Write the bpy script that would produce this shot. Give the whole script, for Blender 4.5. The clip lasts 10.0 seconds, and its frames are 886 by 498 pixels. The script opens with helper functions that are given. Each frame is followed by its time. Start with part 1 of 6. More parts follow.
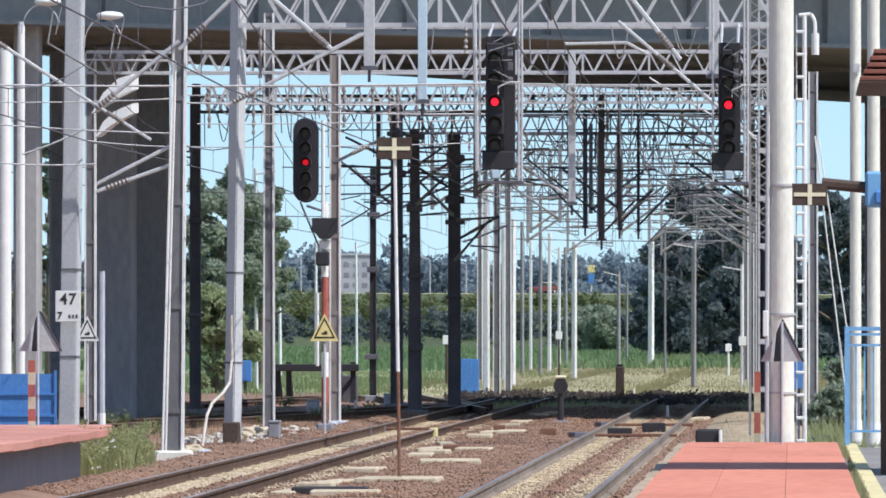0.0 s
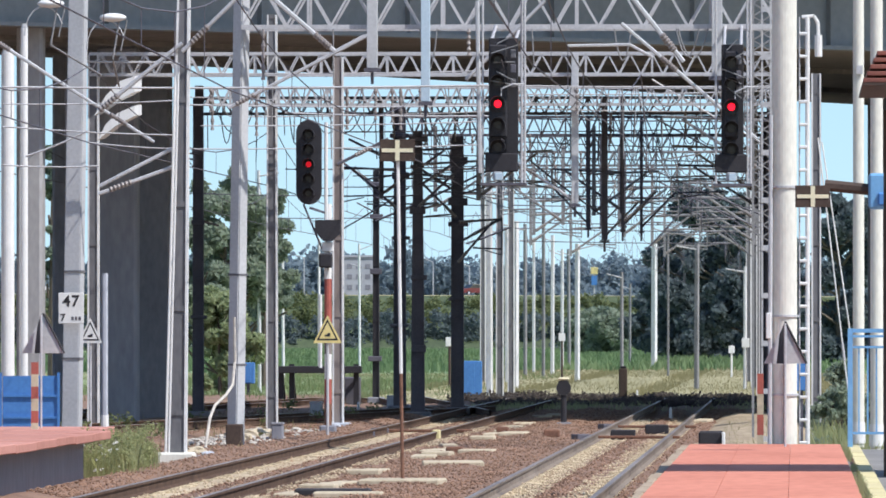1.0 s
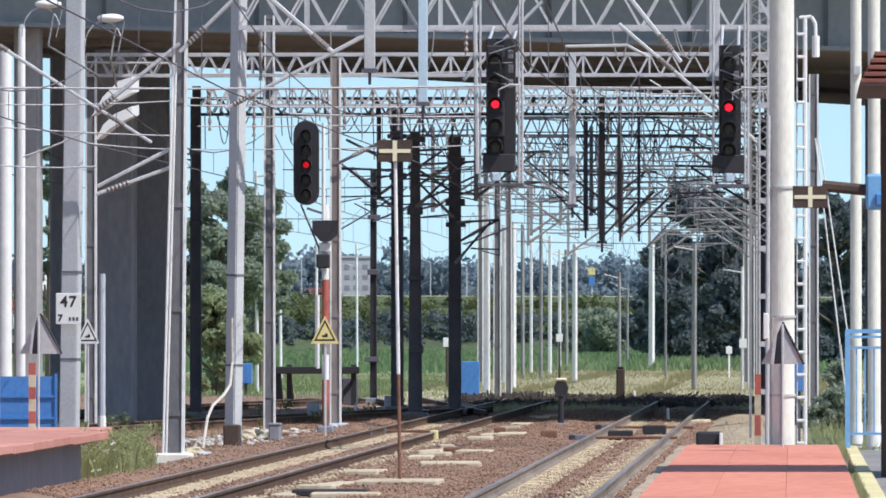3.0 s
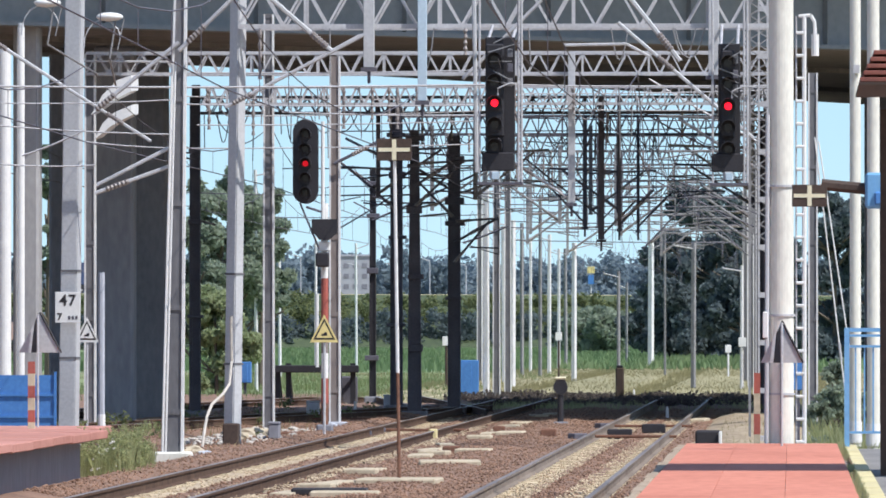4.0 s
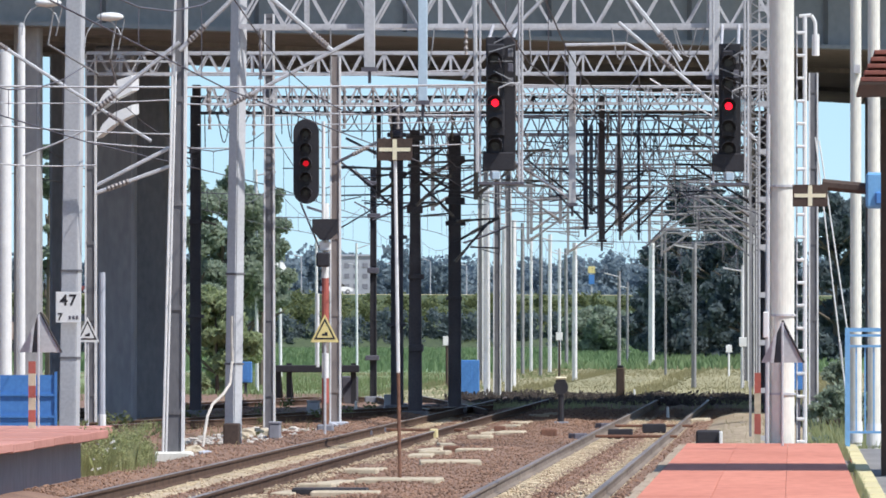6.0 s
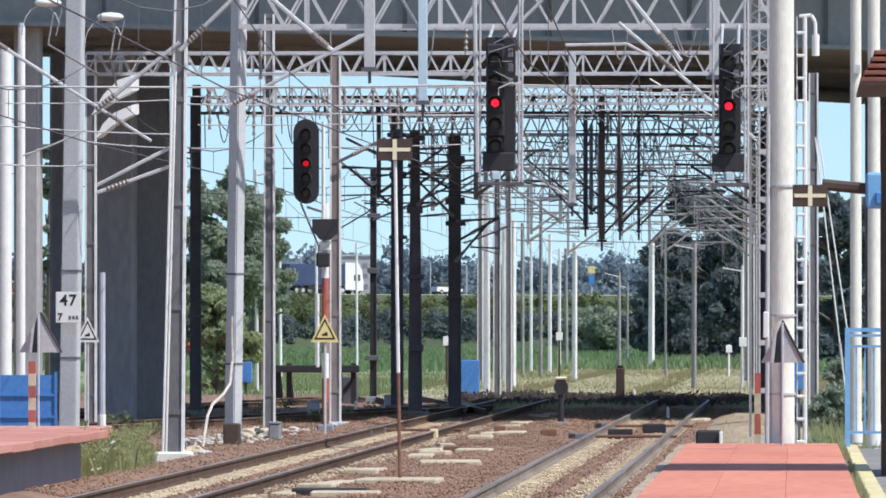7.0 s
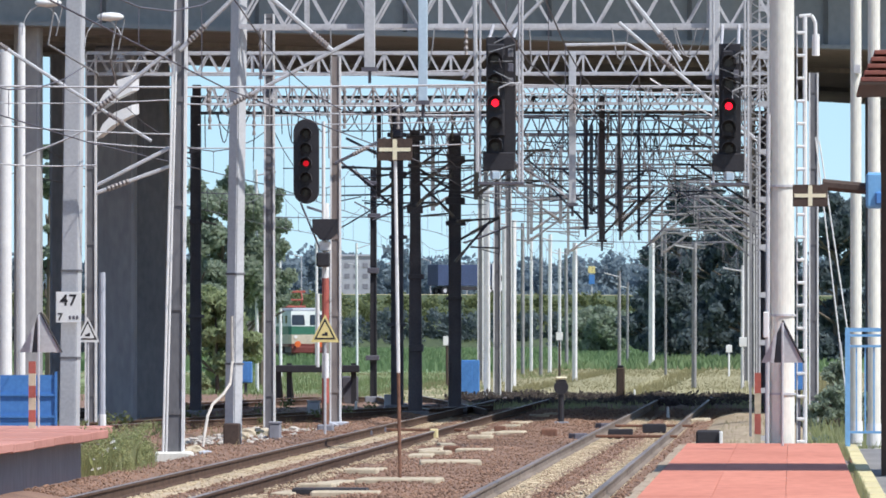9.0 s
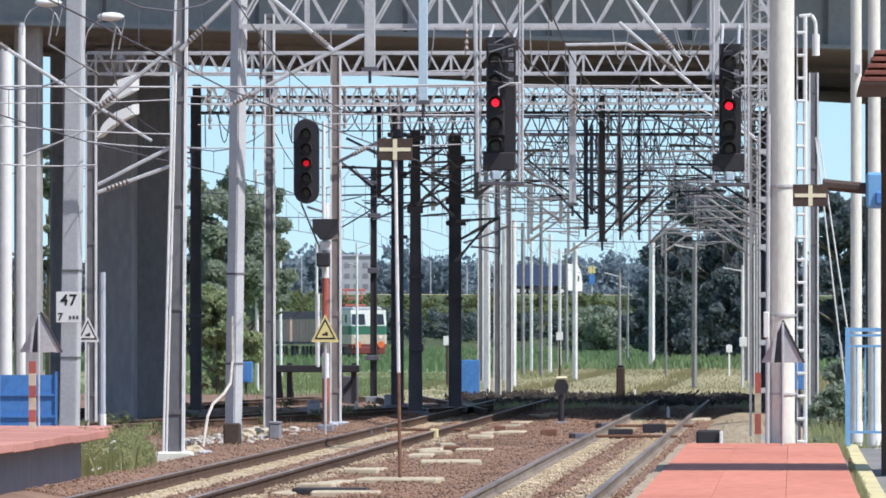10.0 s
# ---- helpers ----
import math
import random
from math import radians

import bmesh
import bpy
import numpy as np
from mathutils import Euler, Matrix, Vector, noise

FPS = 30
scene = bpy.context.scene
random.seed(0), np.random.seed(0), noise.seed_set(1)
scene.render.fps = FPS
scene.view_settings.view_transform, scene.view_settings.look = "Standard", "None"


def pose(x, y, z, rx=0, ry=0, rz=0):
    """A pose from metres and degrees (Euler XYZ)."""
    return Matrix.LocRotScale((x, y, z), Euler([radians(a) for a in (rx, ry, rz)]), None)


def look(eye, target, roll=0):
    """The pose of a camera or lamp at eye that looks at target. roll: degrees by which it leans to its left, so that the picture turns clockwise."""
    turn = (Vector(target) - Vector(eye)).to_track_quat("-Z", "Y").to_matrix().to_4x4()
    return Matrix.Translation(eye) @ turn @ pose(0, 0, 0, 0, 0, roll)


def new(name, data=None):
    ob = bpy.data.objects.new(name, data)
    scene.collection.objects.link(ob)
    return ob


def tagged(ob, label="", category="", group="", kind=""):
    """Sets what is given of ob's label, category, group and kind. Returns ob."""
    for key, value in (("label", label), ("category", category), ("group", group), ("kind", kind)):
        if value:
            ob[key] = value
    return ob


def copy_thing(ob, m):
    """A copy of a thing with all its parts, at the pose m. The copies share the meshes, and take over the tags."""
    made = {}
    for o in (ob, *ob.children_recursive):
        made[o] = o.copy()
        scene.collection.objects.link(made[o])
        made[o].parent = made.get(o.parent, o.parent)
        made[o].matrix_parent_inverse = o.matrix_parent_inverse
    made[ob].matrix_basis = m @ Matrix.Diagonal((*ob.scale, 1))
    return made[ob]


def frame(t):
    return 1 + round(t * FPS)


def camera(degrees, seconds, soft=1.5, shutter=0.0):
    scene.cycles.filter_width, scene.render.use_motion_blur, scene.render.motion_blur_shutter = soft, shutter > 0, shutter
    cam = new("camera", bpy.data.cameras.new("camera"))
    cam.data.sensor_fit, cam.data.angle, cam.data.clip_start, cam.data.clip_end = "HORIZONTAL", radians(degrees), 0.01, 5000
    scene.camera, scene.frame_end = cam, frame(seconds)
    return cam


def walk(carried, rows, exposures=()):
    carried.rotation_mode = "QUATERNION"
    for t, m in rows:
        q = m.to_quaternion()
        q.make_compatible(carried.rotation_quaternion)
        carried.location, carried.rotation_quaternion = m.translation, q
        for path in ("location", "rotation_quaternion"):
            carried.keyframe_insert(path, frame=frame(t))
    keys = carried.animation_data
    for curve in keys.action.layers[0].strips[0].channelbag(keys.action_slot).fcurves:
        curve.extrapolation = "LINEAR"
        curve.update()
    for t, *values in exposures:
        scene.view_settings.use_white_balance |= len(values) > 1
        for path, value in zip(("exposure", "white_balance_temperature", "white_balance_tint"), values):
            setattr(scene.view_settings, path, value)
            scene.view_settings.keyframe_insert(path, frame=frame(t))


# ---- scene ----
cam = camera(5.984, 10.0, soft=1.7)
walk(cam, [
    (0.0, pose(0, 0, 2.0, 90.5538, 0, 2.3525)),
    (0.5, pose(0, 0, 2.0, 90.5610, 0, 2.3615)),
    (1.0, pose(0, 0, 2.0, 90.5668, 0, 2.3730)),
    (1.5, pose(0, 0, 2.0, 90.5735, 0, 2.3496)),
    (2.0, pose(0, 0, 2.0, 90.5713, 0, 2.3492)),
    (2.5, pose(0, 0, 2.0, 90.5737, 0, 2.3559)),
    (4.0, pose(0, 0, 2.0, 90.5620, 0, 2.3509)),
    (4.5, pose(0, 0, 2.0, 90.5620, 0, 2.3448)),
    (5.0, pose(0, 0, 2.0, 90.5622, 0, 2.3485)),
    (5.5, pose(0, 0, 2.0, 90.5610, 0, 2.3547)),
    (7.0, pose(0, 0, 2.0, 90.5617, 0, 2.3549)),
    (7.5, pose(0, 0, 2.0, 90.5610, 0, 2.3554)),
    (8.0, pose(0, 0, 2.0, 90.5670, 0, 2.3664)),
    (8.5, pose(0, 0, 2.0, 90.5605, 0, 2.3605)),
    (9.0, pose(0, 0, 2.0, 90.5612, 0, 2.3557)),
    (9.5, pose(0, 0, 2.0, 90.5617, 0, 2.3600)),
    (10.0, pose(0, 0, 2.0, 90.5605, 0, 2.3569)),
], exposures=[(0.0, 0.16, 6230, 12), (10.0, 0.16, 6230, 12)])

# light: high summer sun from behind and to the right of the viewer
SUN_EL, SUN_AZ = 53, 121          # degrees; azimuth clockwise from the tracks' direction
world = bpy.data.worlds.new("world")
scene.world = world
world.use_nodes = True
wn = world.node_tree
sky = wn.nodes.new("ShaderNodeTexSky")
sky.sky_type = "NISHITA"
sky.sun_disc = False
sky.sun_elevation = radians(SUN_EL)
sky.sun_rotation = radians(SUN_AZ)
sky.air_density, sky.dust_density, sky.ozone_density = 1.0, 0.4, 1.6
wn.links.new(sky.outputs[0], wn.nodes["Background"].inputs[0])
wn.nodes["Background"].inputs[1].default_value = 0.125
sun = new("sun", bpy.data.lights.new("sun", "SUN"))
sun.data.energy, sun.data.angle, sun.data.color = 4.6, radians(0.5), (1.0, 0.95, 0.87)
sun_way = Vector((math.sin(radians(SUN_AZ)) * math.cos(radians(SUN_EL)), math.cos(radians(SUN_AZ)) * math.cos(radians(SUN_EL)), math.sin(radians(SUN_EL))))
sun.matrix_world = look(sun_way * 50, (0, 0, 0))


# ---- materials ----
def mat(name, a, b=None, rough=0.8, metal=0.0, scale=3.0, fine=40.0, bump=0.15, stretch=(1, 1, 1), rand=0.0, island=False, spec=0.4, fine_amount=0.5):
    """A surface that varies between the colours a and b at a coarse and a fine scale (cycles a metre)."""
    b = b or tuple(c * 0.7 for c in a)
    m = bpy.data.materials.new(name)
    m.use_nodes = True
    n, l = m.node_tree.nodes, m.node_tree.links
    bsdf = n["Principled BSDF"]
    geo, tc = n.new("ShaderNodeNewGeometry"), n.new("ShaderNodeTexCoord")
    mp = n.new("ShaderNodeMapping")
    mp.inputs["Scale"].default_value = stretch
    l.new(geo.outputs["Position"] if not rand else tc.outputs["Object"], mp.inputs[0])
    big, small = n.new("ShaderNodeTexNoise"), n.new("ShaderNodeTexNoise")
    big.inputs["Scale"].default_value, big.inputs["Detail"].default_value = scale, 5
    small.inputs["Scale"].default_value, small.inputs["Detail"].default_value = fine, 3
    l.new(mp.outputs[0], big.inputs[0]), l.new(mp.outputs[0], small.inputs[0])
    mix = n.new("ShaderNodeMix")
    mix.inputs[0].default_value = fine_amount
    l.new(big.outputs[0], mix.inputs[2]), l.new(small.outputs[0], mix.inputs[3])
    last = mix.outputs[0]
    if rand or island:
        add = n.new("ShaderNodeMath")
        add.operation = "MULTIPLY_ADD"
        add.inputs[1].default_value, add.inputs[2].default_value = (rand or 0.5), -(rand or 0.5) / 2
        if island:
            l.new(geo.outputs["Random Per Island"], add.inputs[0])
        else:
            l.new(n.new("ShaderNodeObjectInfo").outputs["Random"], add.inputs[0])
        sm = n.new("ShaderNodeMath")
        l.new(last, sm.inputs[0]), l.new(add.outputs[0], sm.inputs[1])
        last = sm.outputs[0]
    ramp = n.new("ShaderNodeValToRGB")
    ramp.color_ramp.elements[0].position, ramp.color_ramp.elements[1].position = 0.33, 0.67
    ramp.color_ramp.elements[0].color, ramp.color_ramp.elements[1].color = (*b, 1), (*a, 1)
    l.new(last, ramp.inputs[0]), l.new(ramp.outputs[0], bsdf.inputs["Base Color"])
    bp = n.new("ShaderNodeBump")
    bp.inputs["Strength"].default_value, bp.inputs["Distance"].default_value = bump, 0.02
    l.new(mix.outputs[0], bp.inputs["Height"]), l.new(bp.outputs[0], bsdf.inputs["Normal"])
    bsdf.inputs["Roughness"].default_value, bsdf.inputs["Metallic"].default_value = rough, metal
    bsdf.inputs["Specular IOR Level"].default_value = spec
    return m


def glow(name, colour, strength):
    m = bpy.data.materials.new(name)
    m.use_nodes = True
    b = m.node_tree.nodes["Principled BSDF"]
    b.inputs["Base Color"].default_value = (*colour, 1)
    b.inputs["Emission Color"].default_value, b.inputs["Emission Strength"].default_value = (*colour, 1), strength
    return m


def leafy(name, a, b, island=0.7):
    m = mat(name, a, b, rough=0.75, scale=0.35, fine=3.0, bump=0.0, island=True, rand=island, spec=0.2)
    n, l = m.node_tree.nodes, m.node_tree.links
    bsdf = n["Principled BSDF"]
    thin, mix = n.new("ShaderNodeBsdfTranslucent"), n.new("ShaderNodeMixShader")
    mix.inputs[0].default_value = 0.55
    l.new(bsdf.inputs["Base Color"].links[0].from_socket, thin.inputs["Color"])
    l.new(bsdf.outputs[0], mix.inputs[1]), l.new(thin.outputs[0], mix.inputs[2])
    l.new(mix.outputs[0], n["Material Output"].inputs["Surface"])
    return m


STEEL = mat("galvanised_steel", (0.60, 0.60, 0.62), (0.40, 0.40, 0.42), rough=0.55, metal=0.1, scale=1.5, fine=25)
# dark steel; around the bridge its darkness also stands in for shade
STEEL_DARK = mat("dark_and_shaded_steel", (0.155, 0.15, 0.18), (0.085, 0.083, 0.105), rough=0.7, metal=0.2, scale=2, fine=25)
PAINT_GREY = mat("grey_paint", (0.55, 0.56, 0.58), (0.42, 0.43, 0.45), rough=0.5, scale=0.8, fine=18)
# darker copy of the steel, which on mast webs stands in for shade
WEB_GREY = mat("dull_and_shaded_steel", (0.19, 0.19, 0.205), (0.12, 0.12, 0.13), rough=0.7, metal=0.1, scale=1.5, fine=15, stretch=(1, 1, 0.3))
WIRE_GREY = mat("dull_wire_grey", (0.33, 0.33, 0.34), (0.17, 0.17, 0.175), rough=0.7, scale=1.5, fine=15)
# paler copy of the steel, which on mast edges stands in for sunlight
FLANGE = mat("sun_bright_grey", (0.80, 0.80, 0.80), (0.58, 0.58, 0.59), rough=0.5, scale=2.5, fine=12, stretch=(1, 1, 0.4))
PALE_BLUE = mat("pale_blue_paint", (0.52, 0.64, 0.74), (0.42, 0.54, 0.64), rough=0.5, scale=0.8, fine=18)
CONC_LIGHT = mat("light_concrete", (0.80, 0.79, 0.71), (0.62, 0.61, 0.55), rough=0.85, scale=1.2, fine=22, stretch=(1, 1, 0.35))
CONC = mat("concrete", (0.49, 0.515, 0.575), (0.36, 0.385, 0.44), rough=0.9, scale=0.5, fine=12, stretch=(1, 1, 0.4))
# dark concrete, which on the piers also carries the bridge's shade
CONC_DARK = mat("dark_and_shaded_concrete", (0.28, 0.285, 0.32), (0.19, 0.195, 0.225), rough=0.9, scale=0.7, fine=9, stretch=(1, 1, 0.4))
PIER_GREY = mat("blue_grey_concrete", (0.36, 0.38, 0.43), (0.25, 0.265, 0.31), rough=0.9, scale=0.5, fine=8, stretch=(1, 1, 0.3))
CONC_MID = mat("grey_concrete", (0.40, 0.40, 0.41), (0.29, 0.29, 0.30), rough=0.9, scale=0.6, fine=9, stretch=(1, 1, 0.4))
GIRDER = mat("girder_paint", (0.26, 0.295, 0.325), (0.20, 0.23, 0.255), rough=0.6, scale=0.35, fine=5)
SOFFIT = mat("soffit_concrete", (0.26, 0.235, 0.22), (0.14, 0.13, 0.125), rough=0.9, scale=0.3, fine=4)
RAIL_SIDE = mat("rusty_rail", (0.15, 0.098, 0.072), (0.065, 0.043, 0.034), rough=0.9, spec=0.1, scale=1.5, fine=30)
RAIL_DUSTY = mat("dusty_rail", (0.30, 0.255, 0.215), (0.15, 0.12, 0.10), rough=0.85, spec=0.15, scale=0.8, fine=14, stretch=(1, 0.2, 1))
RAIL_TOP = mat("polished_rail", (0.42, 0.38, 0.36), (0.17, 0.14, 0.125), rough=0.5, metal=0.5, scale=1.5, fine=30, stretch=(1, 0.1, 1))
SLEEPER = mat("sleeper_concrete", (0.74, 0.64, 0.44), (0.52, 0.43, 0.29), rough=0.9, scale=2, fine=20, rand=0.4)
BALLAST = mat("ballast_bed", (0.34, 0.215, 0.15), (0.14, 0.085, 0.06), rough=0.95, scale=0.5, fine=9, bump=0.6)
STONE = mat("ballast_stone", (0.40, 0.25, 0.17), (0.15, 0.09, 0.065), rough=0.95, scale=0.6, fine=2.2, bump=0.2, island=True, rand=0.35, fine_amount=0.4)
RED_PAVE = mat("red_paving", (0.66, 0.26, 0.18), (0.52, 0.185, 0.125), rough=0.85, scale=1.1, fine=7, stretch=(1, 0.2, 1), rand=0.2)
RED_LIP = mat("faded_red_slab", (0.56, 0.27, 0.22), (0.42, 0.19, 0.15), rough=0.9, scale=0.8, fine=8, rand=0.3)
GREY_PAVE = mat("grey_paving", (0.30, 0.29, 0.28), (0.17, 0.165, 0.16), rough=0.9, scale=0.6, fine=8)
YELLOW_LINE = mat("worn_yellow_paint", (0.74, 0.66, 0.36), (0.55, 0.48, 0.27), rough=0.8, scale=0.7, fine=9)
SAND = mat("sandy_concrete", (0.62, 0.54, 0.40), (0.38, 0.32, 0.23), rough=0.95, scale=0.8, fine=10)
EDGE_SAND = mat("worn_platform_edge", (0.47, 0.38, 0.28), (0.30, 0.235, 0.17), rough=0.95, scale=1.2, fine=9)
SANDY_GREY = mat("sandy_grey_rubble", (0.62, 0.58, 0.52), (0.40, 0.37, 0.33), rough=0.95, scale=2, fine=12)
SANDY_FILL = mat("packed_sandy_fines", (0.62, 0.52, 0.37), (0.36, 0.27, 0.18), rough=1, scale=0.9, fine=9, bump=0.8)
SANDY_EARTH = mat("sandy_earth", (0.44, 0.36, 0.25), (0.27, 0.215, 0.15), rough=1, scale=0.5, fine=4, bump=0.4)
EARTH = mat("dry_earth", (0.30, 0.25, 0.17), (0.17, 0.15, 0.09), rough=1, scale=0.08, fine=1.2, bump=0.3)
DRY_GRASS = mat("dry_grass", (0.41, 0.365, 0.215), (0.29, 0.275, 0.15), rough=1, scale=0.05, fine=0.7, bump=0.3)
GREEN_GRASS = mat("green_grass", (0.27, 0.33, 0.16), (0.17, 0.22, 0.10), rough=1, scale=0.06, fine=0.8, bump=0.3)
CROP = mat("green_crop", (0.24, 0.33, 0.17), (0.15, 0.23, 0.11), rough=1, scale=0.03, fine=0.5, bump=0.3)
BLUE = mat("blue_paint", (0.085, 0.25, 0.58), (0.06, 0.18, 0.46), rough=0.5, scale=0.9, fine=12)
GATE_BLUE = mat("light_blue_paint", (0.20, 0.44, 0.72), (0.14, 0.33, 0.58), rough=0.5, scale=2, fine=20)
WHITE = mat("white_paint", (0.80, 0.80, 0.79), (0.68, 0.68, 0.67), rough=0.6, scale=3, fine=25)
YELLOW_SIGN = mat("cream_yellow_paint", (0.80, 0.68, 0.30), (0.68, 0.56, 0.24), rough=0.6, scale=3, fine=25)
CREAM = mat("cream_paint", (0.80, 0.76, 0.56), (0.70, 0.65, 0.46), rough=0.6, scale=3, fine=25)
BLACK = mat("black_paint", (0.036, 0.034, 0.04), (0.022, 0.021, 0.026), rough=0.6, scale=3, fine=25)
BROWN = mat("dark_brown_paint", (0.085, 0.058, 0.045), (0.05, 0.034, 0.028), rough=0.7, scale=3, fine=25)
RED = mat("red_paint", (0.62, 0.06, 0.045), (0.45, 0.045, 0.035), rough=0.6, scale=3, fine=25)
FADED_RED = mat("faded_red_paint", (0.46, 0.12, 0.09), (0.30, 0.095, 0.08), rough=0.8, scale=3, fine=20)
RUST = mat("rusty_steel", (0.26, 0.13, 0.085), (0.13, 0.07, 0.05), rough=0.9, scale=3, fine=25)
WAGON_BROWN = mat("wagon_brown", (0.56, 0.41, 0.37), (0.42, 0.305, 0.275), rough=0.8, scale=0.6, fine=5)
GREEN = mat("locomotive_green", (0.04, 0.17, 0.11), (0.03, 0.12, 0.08), rough=0.5, scale=0.8, fine=8)
GLASS = mat("dark_glass", (0.03, 0.04, 0.05), (0.02, 0.025, 0.03), rough=0.08, scale=1, fine=5, bump=0.0, spec=0.8)
LAMP_RED = glow("red_lamp", (1.0, 0.008, 0.025), 2.0)
LAMP_DIM = glow("dim_red_lamp", (0.9, 0.006, 0.02), 0.5)
LENS_DARK = mat("unlit_lens", (0.035, 0.033, 0.032), (0.022, 0.021, 0.021), rough=0.25, scale=3, fine=25)
CERAMIC = mat("brown_ceramic", (0.30, 0.27, 0.26), (0.18, 0.16, 0.155), rough=0.4, scale=5, fine=30)
BARK = mat("bark", (0.17, 0.14, 0.11), (0.09, 0.075, 0.06), rough=1, scale=3, fine=14, stretch=(1, 1, 0.3))
# leaves paled and greyed, so that their colour carries the haze
LEAF = leafy("hazed_leaf", (0.36, 0.42, 0.32), (0.27, 0.335, 0.255), 0.3)
LEAF_LIGHT = leafy("light_leaf_green", (0.42, 0.48, 0.28), (0.31, 0.375, 0.205), 0.3)
# distant dark trees: blued and lifted, the haze being part of the colour
LEAF_DARK_HAZE = leafy("hazed_dark_leaf", (0.165, 0.205, 0.215), (0.125, 0.165, 0.18), 0.3)
# far wood: the blue of the haze is put into the leaf colour
LEAF_HAZE_BLUE = leafy("haze_blue_leaf", (0.275, 0.35, 0.395), (0.235, 0.305, 0.35), 0.2)
LEAF_OLIVE = leafy("olive_leaf_green", (0.24, 0.27, 0.125), (0.14, 0.175, 0.085), 0.4)
WEED = leafy("weed_green", (0.50, 0.52, 0.28), (0.34, 0.38, 0.18), 0.5)
STRAW = leafy("straw", (0.40, 0.36, 0.20), (0.32, 0.295, 0.155), 0.2)
PETAL = mat("white_petal", (0.8, 0.8, 0.76), (0.7, 0.7, 0.62), rough=0.8)
ROOF_RED = mat("roof_slat", (0.30, 0.11, 0.08), (0.2, 0.07, 0.055), rough=0.7)
ASPHALT = mat("asphalt", (0.07, 0.07, 0.072), (0.045, 0.045, 0.047), rough=0.9)
FACADE = mat("pale_facade", (0.45, 0.47, 0.50), (0.34, 0.36, 0.40), rough=0.9, scale=0.1, fine=1)


# ---- mesh helpers ----
def box(bm, c, s, turn=0.0, bevel=0.0):
    """A box with its centre c and size s, turned about z by degrees."""
    m = pose(*c, 0, 0, turn) @ Matrix.Diagonal((*s, 1))
    made = bmesh.ops.create_cube(bm, size=1, matrix=m)
    if bevel:
        edges = list({e for v in made["verts"] for e in v.link_edges})
        bmesh.ops.bevel(bm, geom=edges, offset=bevel, segments=1, affect="EDGES")


def rod(bm, p, q, r, r2=None, n=6):
    """A tapered rod from p to q."""
    p, q = Vector(p), Vector(q)
    d = q - p
    r2 = r if r2 is None else r2
    up = Vector((0, 0, 1)) if abs(d.normalized().z) < 0.95 else Vector((1, 0, 0))
    a = d.cross(up).normalized()
    b = d.cross(a).normalized()
    rings = []
    for c, rr in ((p, r), (q, r2)):
        rings.append([bm.verts.new(c + (a * math.cos(2 * math.pi * (k + 0.5) / n) + b * math.sin(2 * math.pi * (k + 0.5) / n)) * rr) for k in range(n)])
    for k in range(n):
        bm.faces.new((rings[0][k], rings[0][(k + 1) % n], rings[1][(k + 1) % n], rings[1][k]))
    bm.faces.new(rings[0]), bm.faces.new(rings[1][::-1])


def prism(bm, base, h):
    """A flat outline (list of points) drawn out by the vector h."""
    h = Vector(h)
    lo = [bm.verts.new(Vector(p)) for p in base]
    hi = [bm.verts.new(Vector(p) + h) for p in base]
    bm.faces.new(lo[::-1]), bm.faces.new(hi)
    for k in range(len(lo)):
        bm.faces.new((lo[k], lo[(k + 1) % len(lo)], hi[(k + 1) % len(hi)], hi[k]))


def chain(bm, pts, radii, n=5):
    """One tube through pts; radii: a number or one for each point."""
    pts = [Vector(p) for p in pts]
    if not isinstance(radii, (list, tuple)):
        radii = [radii] * len(pts)
    rings = []
    for i, p in enumerate(pts):
        d = (pts[min(i + 1, len(pts) - 1)] - pts[max(i - 1, 0)]).normalized()
        up = Vector((0, 0, 1)) if abs(d.z) < 0.95 else Vector((1, 0, 0))
        a = d.cross(up).normalized()
        b = d.cross(a).normalized()
        rings.append([bm.verts.new(p + (a * math.cos(2 * math.pi * k / n) + b * math.sin(2 * math.pi * k / n)) * radii[i]) for k in range(n)])
    for r0, r1 in zip(rings, rings[1:]):
        for k in range(n):
            bm.faces.new((r0[k], r0[(k + 1) % n], r1[(k + 1) % n], r1[k]))
    bm.faces.new(rings[0]), bm.faces.new(rings[-1][::-1])


def mesh_of(bm, name, material, smooth=False):
    bmesh.ops.recalc_face_normals(bm, faces=bm.faces)
    me = bpy.data.meshes.new(name)
    bm.to_mesh(me)
    bm.free()
    me.materials.append(material)
    if smooth:
        for p in me.polygons:
            p.use_smooth = True
    return me


def part(name, bm, material, parent, label="", smooth=False):
    """Links bm as one mesh object under a thing or part."""
    ob = new(name, mesh_of(bm, name, material, smooth))
    if parent is not None:
        ob.parent = parent
    if label:
        tagged(ob, label)
    return ob


def thing(name, label, category, at=(0, 0, 0), group="", kind=""):
    ob = new(name)
    ob.empty_display_size = 0.1
    ob.location = at
    return tagged(ob, label, category, group, kind)


def whole(name, bm, material, label, category, group="", kind="", smooth=False):
    return tagged(part(name, bm, material, None, smooth=smooth), label, category, group, kind)


def sheet(name, verts, faces, material, label, category, kind):
    me = bpy.data.meshes.new(name)
    me.from_pydata(verts, [], faces)
    me.materials.append(material)
    return tagged(new(name, me), label, category, kind=kind)



